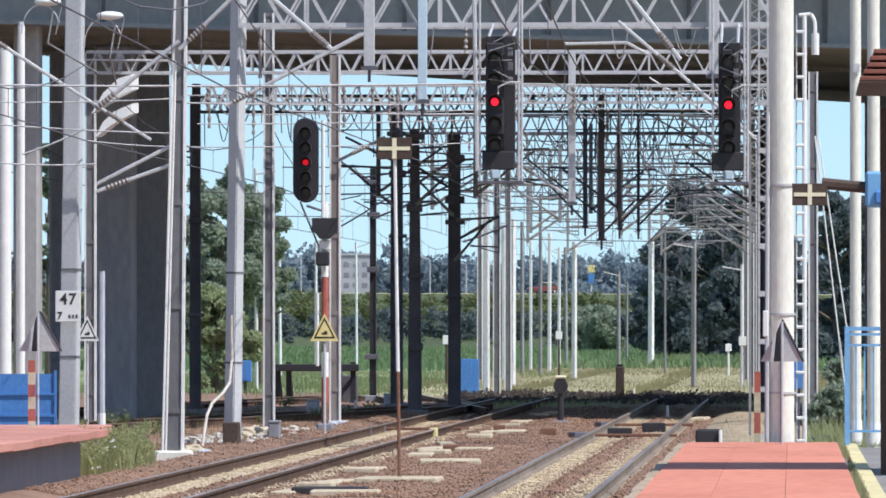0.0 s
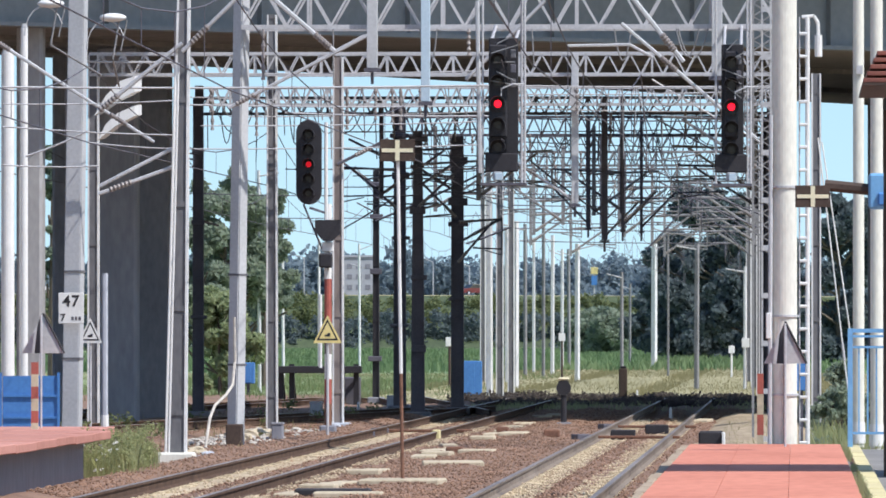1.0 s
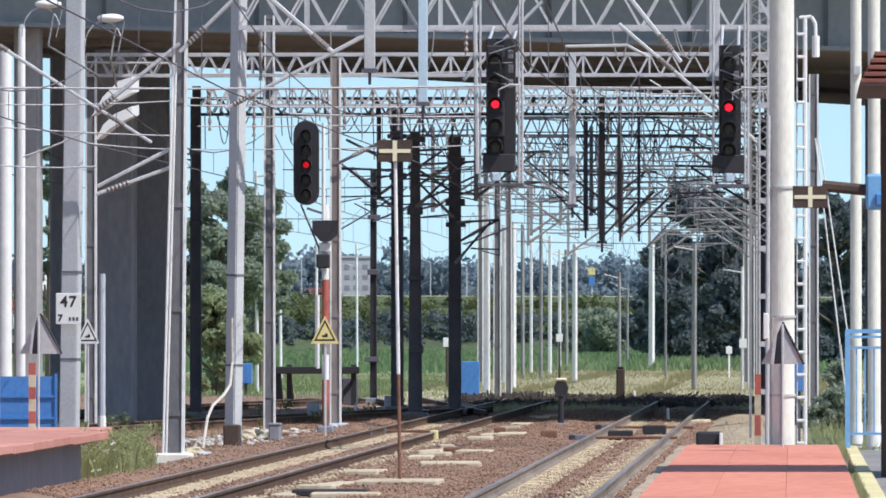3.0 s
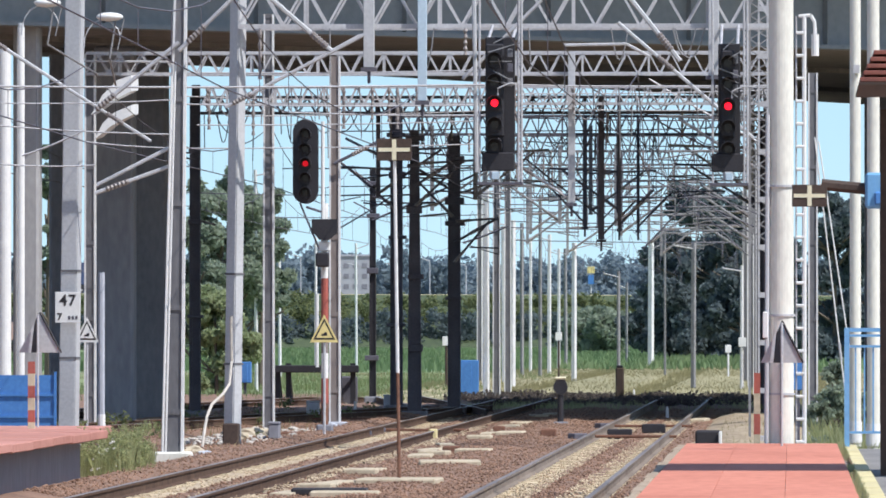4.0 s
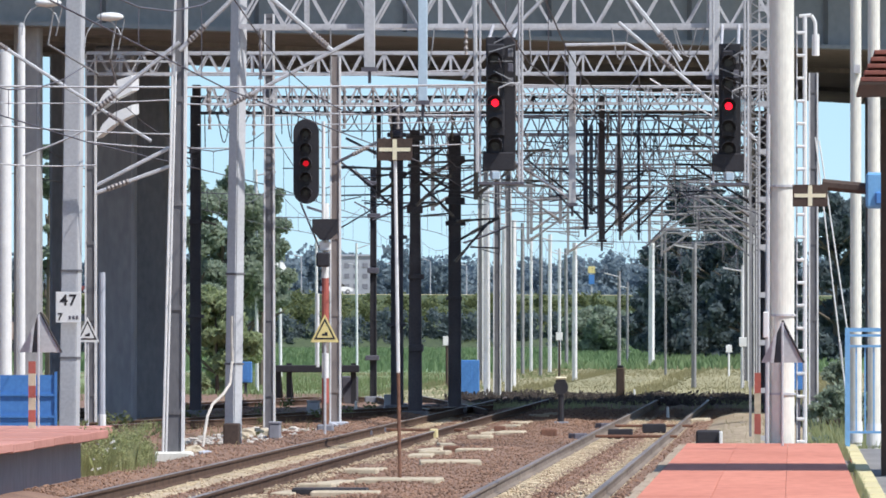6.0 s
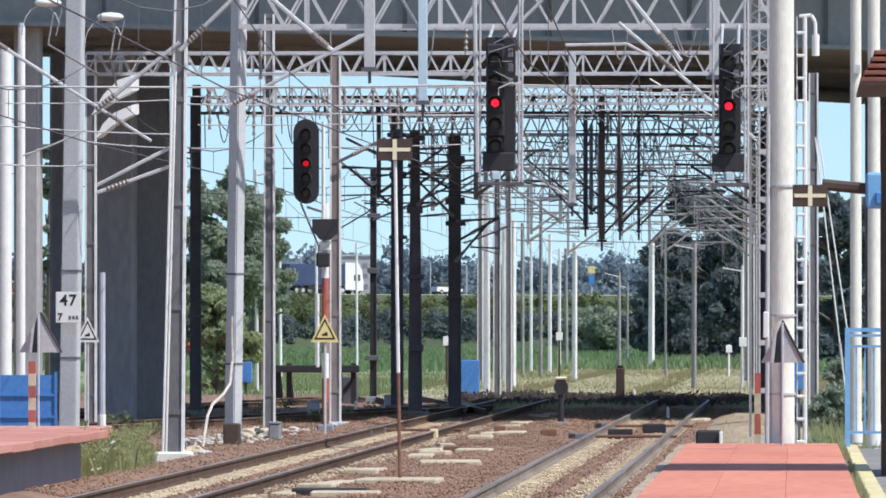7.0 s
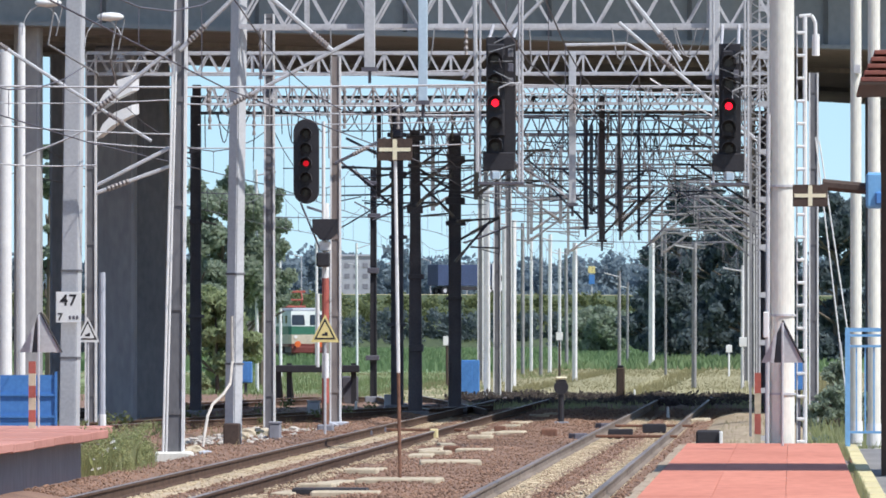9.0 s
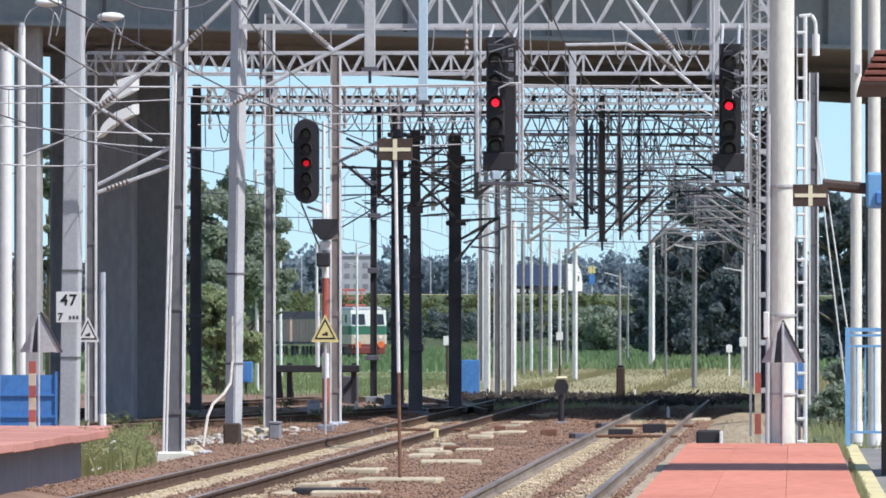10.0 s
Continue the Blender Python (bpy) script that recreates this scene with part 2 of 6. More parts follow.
# ---- ground ----
def ground_sheets():
    def flat(name, pts, z, material, label, category):
        sheet(name, [(x, y, z) for x, y in pts], [tuple(range(len(pts)))], material, label, category, "structure")
    flat("ground", [(-3000, -200), (3000, -200), (3000, 4800), (-3000, 4800)], -0.42, EARTH, "dry earth with thin grass reaching the horizon", "ground")
    flat("meadow", [(-300, 256), (300, 256), (300, 500), (-300, 470)], -0.34, DRY_GRASS, "dry straw-yellow meadow grass beyond the tracks", "meadow")
    flat("green_meadow_ground", [(-60, 262), (-14.8, 262), (-14.8, 340), (-13.6, 470), (-60, 470)], -0.33, GREEN_GRASS, "green meadow ground beyond the buffer stop", "meadow")
    flat("field", [(-500, 470.2), (500, 500.2), (500, 1180), (-500, 1180)], -0.33, CROP, "level field of green crop", "field")


def strip(name, rows, material, label, category, seed=1, rough=0.016, step=0.6):
    """A bed along the tracks: rows of (x, z) across, uneven by noise."""
    y0, y1 = rows["y"]
    prof = rows["profile"]
    ys = np.arange(y0, y1 + step, step)
    verts, faces = [], []
    for y in ys:
        for x, z in prof:
            verts.append((x, y, z + rough * noise.noise(Vector((x * 1.7, y * 0.9, seed)))))
    n = len(prof)
    for i in range(len(ys) - 1):
        for k in range(n - 1):
            faces.append((i * n + k, i * n + k + 1, (i + 1) * n + k + 1, (i + 1) * n + k))
    ob = sheet(name, verts, faces, material, label, category, "structure")
    for p in ob.data.polygons:
        p.use_smooth = True
    return ob


ground_sheets()
TRACK_X = (-3.21, -8.0, -12.9)
prof = []
x = -16.0
while x <= -1.0:
    d = min(abs(x - c) for c in TRACK_X)
    z = -0.20 if d < 1.5 else -0.16
    if d < 0.2:
        z = -0.14
    elif d < 0.8:
        z = -0.195
    elif d < 1.5:
        z = -0.15
    if 2.0 < d:
        z = -0.12
    prof.append((x, z))
    x += 0.25
prof = [(a, b if not -9.95 < a < -9.2 else 0.02 - 0.2 * (a + 9.95)) for a, b in prof]
prof = [(-17.5, -0.45)] + prof + [(-0.6, -0.45)]
strip("ballast_bed", {"y": (-40, 258), "profile": prof}, BALLAST, "rust-brown crushed stone bed under the tracks", "ballast")


strip("sandy_fill", {"y": (104, 205), "profile": [(-8.62, -0.22), (-8.5, -0.175), (-8.2, -0.168), (-7.8, -0.172), (-7.5, -0.175), (-7.38, -0.22)]}, SANDY_FILL, "sandy fines packed between the rails", "sand", seed=12, rough=0.04)
strip("sandy_verge", {"y": (111, 214), "profile": [(-2.05, -0.22), (-1.75, -0.10), (-1.35, -0.04), (-0.9, -0.02), (-0.4, -0.06), (0.1, -0.3), (0.5, -0.5)]}, SANDY_EARTH, "bare sandy earth beside the main track", "earth", seed=9, rough=0.07)


def rail_profile(bm, path, overgrown):
    """A rail swept along a list of (x, y), head at z = 0; an overgrown one sinks into its bed beyond the bridge."""
    prof = [(-0.075, -0.172), (-0.075, -0.155), (-0.012, -0.135), (-0.012, -0.045), (-0.036, -0.035), (-0.036, -0.004), (-0.03, 0.0),
            (0.03, 0.0), (0.036, -0.004), (0.036, -0.035), (0.012, -0.045), (0.012, -0.135), (0.075, -0.155), (0.075, -0.172)]
    rings = []
    for i, (px, py) in enumerate(path):
        a, b = path[max(i - 1, 0)], path[min(i + 1, len(path) - 1)]
        sunk = -0.26 * min(1, max(0, (py - 262) / 16), max(0, (600 - py) / 40)) if overgrown else 0.0
        d = Vector((b[0] - a[0], b[1] - a[1], 0)).normalized()
        s = Vector((d.y, -d.x, 0))
        rings.append([bm.verts.new(Vector((px, py, sunk)) + s * u + Vector((0, 0, v))) for u, v in prof])
    for r0, r1 in zip(rings, rings[1:]):
        for k in range(len(prof)):
            f = bm.faces.new((r0[k], r0[(k + 1) % len(prof)], r1[(k + 1) % len(prof)], r1[k]))
            f.material_index = 1 if k in (5, 6, 7) else 0


def rail_object(path, parent, overgrown, side=None):
    bm = bmesh.new()
    rail_profile(bm, path, overgrown)
    ob = part("rail", bm, side or RAIL_SIDE, parent)
    ob.data.materials.append(RAIL_TOP)


def offset_path(path, d):
    out = []
    for i, (px, py) in enumerate(path):
        a, b = path[max(i - 1, 0)], path[min(i + 1, len(path) - 1)]
        v = Vector((b[0] - a[0], b[1] - a[1])).normalized()
        out.append((px + v.y * d, py - v.x * d))
    return out


def sleeper_mesh():
    bm = bmesh.new()
    for s in (-1, 1):
        prism(bm, [(s * 0.35, -0.13, -0.30), (s * 1.28, -0.13, -0.30), (s * 1.28, -0.13, -0.185), (s * 0.75, -0.13, -0.165), (s * 0.35, -0.13, -0.19)], (0, 0.26, 0))
    box(bm, (0, 0, -0.235), (0.7, 0.22, 0.07))
    return mesh_of(bm, "sleeper", SLEEPER)


SLEEPER_MESH = sleeper_mesh()


def railway_track(path, label, overgrown, side=None):
    t = thing("railway_track", label, "railway track", kind="structure", group="railway tracks")
    rail_object(offset_path(path, -0.7535), t, overgrown, side)
    rail_object(offset_path(path, 0.7535), t, overgrown, side)
    return t


def straight(x, y0, y1):
    return [(x, y0 + (y1 - y0) * k / 113) for k in range(114)]


tracks = []
tracks.append(railway_track(straight(TRACK_X[0], -40, 1090), "straight main track with worn bright rails beside the platform", True, RAIL_DUSTY))
tracks.append(railway_track(straight(TRACK_X[1], -40, 1090), "straight track with rusty rails on sandy concrete sleepers", True))
# the third track swings away across the field, onto the line x = -32 - 0.2309 * (y - 640)
def ease(w):
    """A straight ramp from 0 to 1 with short rounded ends."""
    soft = lambda u: math.log(1 + math.exp(16 * u)) / 16
    return soft(w) - soft(w - 1)


curve_path = [(-12.9 - 9.0 * ease((275 - y) / 95), y) for y in range(150, 290, 4)] + [(-12.9, 300 + 40 * k) for k in range(5)]
curve_path += [(-12.9 - 0.2309 * (y - 491) ** 2 / 264, y) for y in range(491, 624, 12)]
curve_path += [(-32.0 - 0.2309 * (y - 640), y) for y in (640, 690, 740, 790, 840, 890, 940, 1000, 1060)]
tracks.append(railway_track(curve_path, "rusty branch track curving away over the field", True))
# turnouts: a link to the branch, and the track on the far side of the low platform
cross = [(-8.0 - 4.9 * ease((y - 212) / 60), y) for y in range(219, 270, 4)]
tracks.append(railway_track(cross, "crossover track between two lines", False))
siding = [(-8.0 - 8.9 * ease((238 - y) / 66), y) for y in range(100, 233, 4)]
tracks.append(railway_track(siding, "rusty track curving behind the low platform", False))
side_bed = [(-30.0, -0.45), (-28.0, -0.22), (-24.0, -0.2), (-20.0, -0.2), (-17.3, -0.2), (-15.4, -0.19)]
strip("ballast_shoulder", {"y": (132, 300), "profile": side_bed}, BALLAST, "brown crushed stone between the side tracks", "ballast", seed=4)


def bed_along(path, half=1.6):
    """The stone bed of one track beyond the station."""
    left, right = offset_path(path, -half), offset_path(path, half)
    ll, rr = offset_path(path, -half - 0.5), offset_path(path, half + 0.5)
    vs, fs = [], []
    for a, b, c, d in zip(ll, left, right, rr):
        vs += [(*a, -0.40), (*b, -0.19), (*c, -0.19), (*d, -0.40)]
    for k in range(len(path) - 1):
        for j in range(3):
            fs.append((4 * k + j, 4 * k + j + 1, 4 * k + j + 5, 4 * k + j + 4))
    sheet("track_bed", vs, fs, DRY_GRASS, "track bed overgrown with dry grass", "track bed", "structure")


bed_along([(TRACK_X[0], 258 + 40 * k) for k in range(21)])
bed_along([(TRACK_X[1], 258 + 40 * k) for k in range(21)])
bed_along([p for p in curve_path if p[1] > 262])


# ---- platforms ----
def platforms():
    p = thing("platform", "raised station platform paved in bright red slabs", "platform", kind="structure")
    x0, x1, y1 = -1.36, 0.60, 110.5
    bm = bmesh.new()
    box(bm, ((x0 + x1) / 2, (y1 - 40) / 2, 0.0), (x1 - x0 - 0.16, y1 + 40, 0.98))
    part("platform_wall", bm, CONC, p)
    bm = bmesh.new()
    box(bm, ((x0 + 3.8) / 2, (y1 - 40) / 2 - 0.05, 0.455), (3.8 - x0 - 0.05, y1 + 39.7, 0.06))
    part("bedding", bm, GREY_PAVE, p)
    for k in range(60):
        y = y1 - 1.25 - k * 2.5
        for j in range(3):
            bm = bmesh.new()
            w = (x1 - x0) / 3
            box(bm, (x0 + w * (j + 0.5), y, 0.52), (w - 0.003, 2.497, 0.06), bevel=0.0015)
            part("slab", bm, RED_PAVE, p)
    for k in range(43):
        y = y1 - 2.2 - k * 3.4
        bm = bmesh.new()
        box(bm, (x1 + 0.16, y, 0.515), (0.16, 3.0, 0.06), bevel=0.006)
        part("yellow_line_slab", bm, YELLOW_LINE, p)
    for k in range(60):
        bm = bmesh.new()
        box(bm, (x0 - 0.062, y1 - 1.2 - k * 2.5, 0.49), (0.11 + 0.03 * math.sin(k * 2.3), 2.40, 0.09), bevel=0.012)
        part("edge_slab", bm, EDGE_SAND, p)
    q = thing("platform", "low platform with faded red edge slabs and dark grey concrete side", "platform", kind="structure")
    bm = bmesh.new()
    box(bm, (-12.24, 41.2, 0.06), (3.9, 162.6, 0.86))
    part("platform_wall", bm, CONC_DARK, q)
    for k in range(55):
        y = 127.2 - k * 3.0
        for j in range(2):
            bm = bmesh.new()
            box(bm, ((-10.78 if y < 123 else -11.2) - j * 1.75, y, 0.52 + 0.006 * ((k * 5 + j) % 3 - 1)), (1.74 if j else 1.75, 2.98, 0.12), bevel=0.012)
            part("slab", bm, RED_LIP, q)


platforms()



# ---- road bridge ----
def road_bridge():
    b = thing("road_bridge", "grey-blue road bridge on concrete piers crossing high over the tracks", "bridge", kind="structure")
    SZ = 8.9
    # near and far edge of the underside, in plan; the bridge crosses the tracks at a slant
    near0, near1 = Vector((-30.0, 177.0)), Vector((14.0, 217.0))
    far0, far1 = Vector((-31.0, 185.2)), Vector((14.0, 282.5))
    bm = bmesh.new()
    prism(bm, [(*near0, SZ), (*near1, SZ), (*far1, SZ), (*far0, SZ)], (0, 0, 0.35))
    part("soffit", bm, SOFFIT, b, "brown-grey concrete underside")
    d = (near1 - near0).normalized()
    nrm = Vector((d.y, -d.x))
    bm = bmesh.new()
    def side(off0, off1, z0, z1):
        prism(bm, [(*(near0 + nrm * off0), z0), (*(near1 + nrm * off0), z0), (*(near1 + nrm * off1), z0), (*(near0 + nrm * off1), z0)], (0, 0, z1 - z0))
    side(-0.5, 0.02, SZ + 0.02, SZ + 2.6)
    side(-0.4, 0.28, SZ - 0.06, SZ + 0.04)
    L = (near1 - near0).length
    girder = part("girder", bm, GIRDER, b, "grey-blue painted girder")
    k = 2.0
    while k < L:
        c = near0 + d * k + nrm * 0.1
        bm = bmesh.new()
        box(bm, (c.x, c.y, SZ + 1.3), (0.16, 0.05, 2.5), math.degrees(math.atan2(nrm.y, nrm.x)))
        part("stiffener", bm, GIRDER, girder)
        k += 4.4
    # top slab out of view; its overhang is added to shade the girder
    bm = bmesh.new()
    prism(bm, [(*(near0 + nrm * 3.4), SZ + 2.6), (*(near1 + nrm * 3.4), SZ + 2.6), (*far1, SZ + 2.6), (*far0, SZ + 2.6)], (0, 0, 0.4))
    part("shading_deck", bm, CONC, b)
    # unseen road spans and blocks beyond both ends, added to cut skylight underneath
    for p, q, sgn in ((near0, far0, -1), (near1, far1, 1)):
        e = d * sgn * 70
        bm = bmesh.new()
        prism(bm, [(*p, SZ), (*(p + e), SZ), (*(q + e), SZ), (*q, SZ)], (0, 0, 3.0))
        part("unseen_shade_span", bm, CONC, b)
        bm = bmesh.new()
        c = p + d * sgn * 8
        prism(bm, [(*c, -0.45), (*(c + e * 0.8), -0.45), (*(q + d * sgn * 8 + e * 0.8), -0.45), (*(q + d * sgn * 8), -0.45)], (0, 0, SZ + 0.44))
        part("unseen_shade_block", bm, CONC_DARK, b)
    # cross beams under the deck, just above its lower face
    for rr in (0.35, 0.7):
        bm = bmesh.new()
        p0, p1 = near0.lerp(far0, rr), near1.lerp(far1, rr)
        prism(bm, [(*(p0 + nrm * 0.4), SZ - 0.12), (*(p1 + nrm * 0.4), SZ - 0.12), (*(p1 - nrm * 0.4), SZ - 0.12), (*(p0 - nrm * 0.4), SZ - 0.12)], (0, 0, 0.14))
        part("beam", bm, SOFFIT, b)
    # piers beside the tracks; darker concrete tones stand in for the bridge's shade
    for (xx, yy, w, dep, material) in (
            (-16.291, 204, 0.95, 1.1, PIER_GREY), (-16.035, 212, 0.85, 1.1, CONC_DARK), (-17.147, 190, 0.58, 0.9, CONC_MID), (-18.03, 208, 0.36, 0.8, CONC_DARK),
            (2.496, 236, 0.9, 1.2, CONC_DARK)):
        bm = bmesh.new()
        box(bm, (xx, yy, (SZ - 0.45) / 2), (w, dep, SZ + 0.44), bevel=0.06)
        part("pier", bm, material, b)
    # pier head flaring to the girder, coloured white to stand in for sunlight
    for outline in ([(-14.561, 176, 6.524), (-14.155, 176, 6.798), (-13.726, 176, 7.011), (-13.726, 176, 7.344), (-14.012, 176, 7.249), (-14.322, 176, 6.940)],
                    [(-14.489, 176, 6.013), (-14.131, 176, 6.298), (-13.726, 176, 6.512), (-13.726, 176, 6.726), (-14.084, 176, 6.572), (-14.322, 176, 6.346)]):
        bm = bmesh.new()
        prism(bm, outline, (0.06, 1.2, 0.06))
        part("sun_white_pier_head", bm, WHITE, b, "pier head coloured white for the sun on it")


road_bridge()


# ---- masts and gantries ----
def channel_mast(parent, x, y, w0, w1, z0, z1, material, lean=0.0, depth=0.3, web=True, name="mast", inner=None):
    """Two steel channels tied by batten plates, narrowing upwards."""
    bm = bmesh.new()
    t = 0.036
    for s in (-1, 1):
        b0, b1 = x + s * w0 / 2, x + lean + s * w1 / 2
        pts0 = [(b0 - s * t, y - depth / 2, z0), (b0, y - depth / 2, z0), (b0, y + depth / 2, z0), (b0 - s * t, y + depth / 2, z0)]
        pts1 = [(b1 - s * t, y - depth / 2, z1), (b1, y - depth / 2, z1), (b1, y + depth / 2, z1), (b1 - s * t, y + depth / 2, z1)]
        lo, hi = [bm.verts.new(p) for p in pts0], [bm.verts.new(p) for p in pts1]
        bm.faces.new(lo), bm.faces.new(hi)
        for k in range(4):
            bm.faces.new((lo[k], lo[(k + 1) % 4], hi[(k + 1) % 4], hi[k]))
    z = z0 + 0.5
    while not web and z < z1:
        u = (z - z0) / (z1 - z0)
        box(bm, (x + lean * u, y - depth / 2 - 0.008, z), ((w0 + (w1 - w0) * u) * 0.98, 0.016, 0.1))
        z += 0.9
    # flanges get the sun-bright colour, the web below the shaded one
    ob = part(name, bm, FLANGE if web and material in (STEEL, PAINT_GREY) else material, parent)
    if web:
        bm = bmesh.new()
        pts0 = [(x - w0 / 2 + t, y - depth / 2 + 0.03, z0), (x + w0 / 2 - t, y - depth / 2 + 0.03, z0), (x + w0 / 2 - t, y - depth / 2 + 0.05, z0), (x - w0 / 2 + t, y - depth / 2 + 0.05, z0)]
        pts1 = [(x + lean - w1 / 2 + t, y - depth / 2 + 0.03, z1), (x + lean + w1 / 2 - t, y - depth / 2 + 0.03, z1), (x + lean + w1 / 2 - t, y - depth / 2 + 0.05, z1), (x + lean - w1 / 2 + t, y - depth / 2 + 0.05, z1)]
        lo, hi = [bm.verts.new(p) for p in pts0], [bm.verts.new(p) for p in pts1]
        bm.faces.new(lo), bm.faces.new(hi)
        for k in range(4):
            bm.faces.new((lo[k], lo[(k + 1) % 4], hi[(k + 1) % 4], hi[k]))
        z = z0 + 1.1
        while z < z1:
            u = (z - z0) / (z1 - z0)
            box(bm, (x + lean * u, y - depth / 2 + 0.02, z), ((w0 + (w1 - w0) * u) - 2 * t - 0.004, 0.02, 0.09))
            z += 1.7
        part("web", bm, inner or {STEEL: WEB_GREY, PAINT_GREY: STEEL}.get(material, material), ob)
    return ob


def box_mast(parent, x, y, w, z0, z1, turn, material, lean=0.0, taper=0.94, name="mast", straps=True):
    """A square hollow-section mast, turned about its axis."""
    bm = bmesh.new()
    rings = []
    for z, cx, ww in ((z0, x, w), (z1, x + lean, w * taper)):
        rings.append([bm.verts.new(pose(cx, y, z, 0, 0, turn) @ Vector((sx * ww / 2, sy * ww / 2, 0))) for sx, sy in ((-1, -1), (1, -1), (1, 1), (-1, 1))])
    for k in range(4):
        bm.faces.new((rings[0][k], rings[0][(k + 1) % 4], rings[1][(k + 1) % 4], rings[1][k]))
    bm.faces.new(rings[0]), bm.faces.new(rings[1])
    bmesh.ops.bevel(bm, geom=[e for e in bm.edges if abs(e.verts[0].co.z - e.verts[1].co.z) > 1], offset=0.02, segments=2, affect="EDGES")
    ob = part(name, bm, material, parent)
    for z in (z0 + 1.9, z0 + 3.6) if straps else ():
        bm = bmesh.new()
        box(bm, (x + lean * (z - z0) / (z1 - z0), y, z), (w * 1.06, w * 1.06, 0.04), turn)
        part("strap", bm, WEB_GREY, ob)
    return ob


def lattice_beam(parent, y, x0, x1, z0, z1, depth, step, material, r=0.03, name="beam"):
    bm = bmesh.new()
    for yy in (y - depth / 2, y + depth / 2):
        for z in (z0, z1):
            box(bm, ((x0 + x1) / 2, yy, z), (x1 - x0, r * 2.2, r * 2.4))
        n = max(2, int(round((x1 - x0) / step)))
        for k in range(n):
            a, b = x0 + (x1 - x0) * k / n, x0 + (x1 - x0) * (k + 1) / n
            m = (a + b) / 2
            rod(bm, (a, yy, z0), (m, yy, z1), r * 0.8, n=4), rod(bm, (m, yy, z1), (b, yy, z0), r * 0.8, n=4)
            if k % 3 == 1:
                rod(bm, (m, yy, z0), (m, yy, z1), r * 0.9, n=4)
    n = max(2, int(round((x1 - x0) / (step * 1.5))))
    for k in range(n):
        a, b = x0 + (x1 - x0) * k / n, x0 + (x1 - x0) * (k + 1) / n
        for z in (z0, z1):
            rod(bm, (a, y - depth / 2, z), (b, y + depth / 2, z), r * 0.6, n=3)
    return part(name, bm, material, parent)


def hanging_post(parent, x, y, z0, z1, w, material, bracket=True):
    bm = bmesh.new()
    box(bm, (x, y, (z0 + z1) / 2), (w, w, z1 - z0), bevel=0.008)
    ob = part("hanging_post", bm, material, parent)
    if bracket:
        bm = bmesh.new()
        box(bm, (x, y, z0 - 0.04), (w * 1.5, w * 1.5, 0.07))
        rod(bm, (x, y, z0), (x, y, z0 - 0.3), 0.03)
        part("clamp", bm, STEEL_DARK, ob)
    return ob


def strut(parent, p, q, r, material, insulator=None, name="strut"):
    """A slanting tube; insulator gives the share of its length at which a ribbed insulator sits."""
    bm = bmesh.new()
    rod(bm, p, q, r)
    ob = part(name, bm, material, parent)
    if insulator is not None:
        bm = bmesh.new()
        a, b = Vector(p), Vector(q)
        d = (b - a).normalized()
        c = a.lerp(b, insulator)
        pts = [c + d * (k - 6) * 0.033 for k in range(13)]
        chain(bm, pts, [r * (1.6 if k % 2 else 1.1) for k in range(13)], n=8)
        part("insulator", bm, CERAMIC, ob)
    return ob


GANTRY = "catenary gantries over the tracks"


def gantry(label, y, x0, x1, z0, z1, step, material, r=0.03, depth=0.6):
    g = thing("catenary_gantry", label, "gantry", group=GANTRY)
    lattice_beam(g, y, x0, x1, z0, z1, depth, step, material, r)
    return g


# first gantry, which carries the signals
g1 = gantry("grey lattice steel gantry carrying signals over the tracks", 160, -10.421, -0.309, 7.765, 8.513, 0.86, STEEL, 0.037, 0.9)
box_mast(g1, -10.560, 160, 0.25, -0.5, 9.0, -38, PAINT_GREY, lean=0.13)
channel_mast(g1, -0.522, 160, 0.20, 0.20, -0.5, 8.9, STEEL, web=False)
hanging_post(g1, -7.939, 159.4, 6.985, 9.0, 0.20, PAINT_GREY)
hanging_post(g1, -6.934, 159.4, 6.355, 9.0, 0.17, PALE_BLUE)
hanging_post(g1, -1.449, 159.4, 6.825, 9.0, 0.20, PAINT_GREY)
strut(g1, (-9.793, 159.00, 8.297), (-8.623, 159.00, 7.286), 0.045, PAINT_GREY, 0.8)
strut(g1, (-8.623, 159.00, 7.286), (-8.070, 159.00, 7.583), 0.03, STEEL)
strut(g1, (-10.623, 159.00, 6.226), (-8.017, 159.00, 7.583), 0.035, STEEL, 0.12)
strut(g1, (-3.028, 159.00, 8.286), (-2.074, 159.00, 7.086), 0.045, PAINT_GREY, 0.7)
strut(g1, (-3.232, 158.60, 7.794), (-0.696, 158.60, 5.623), 0.035, PAINT_GREY, 0.35)
strut(g1, (-4.247, 159.00, 7.386), (-3.081, 159.00, 7.406), 0.03, STEEL)
strut(g1, (-3.081, 159.00, 7.406), (-2.657, 159.00, 7.172), 0.03, STEEL)
strut(g1, (-6.146, 158.70, 6.743), (-4.663, 158.70, 8.224), 0.035, STEEL, 0.4)
strut(g1, (-5.927, 158.50, 8.218), (-5.874, 158.50, 4.991), 0.04, PAINT_GREY)
# lattice tower at the right end of the first gantry
tower = thing("lattice_tower", "grey lattice steel tower carrying the gantry end", "tower")
for xx in (-0.792, -0.423):
    for yy in (162.7, 163.3):
        bm = bmesh.new()
        box(bm, (xx, yy, 4.3), (0.045, 0.045, 9.6))
        part("chord", bm, WIRE_GREY, tower)
for k in range(24):
    z = 3.5 + k * 0.23
    for yy in (162.7, 163.3):
        bm = bmesh.new()
        a, b = (-0.792, -0.423) if (k + (yy > 163)) % 2 else (-0.423, -0.792)
        rod(bm, (a, yy, z), (b, yy, z + 0.23), 0.018, n=4)
        part("brace", bm, WIRE_GREY, tower)
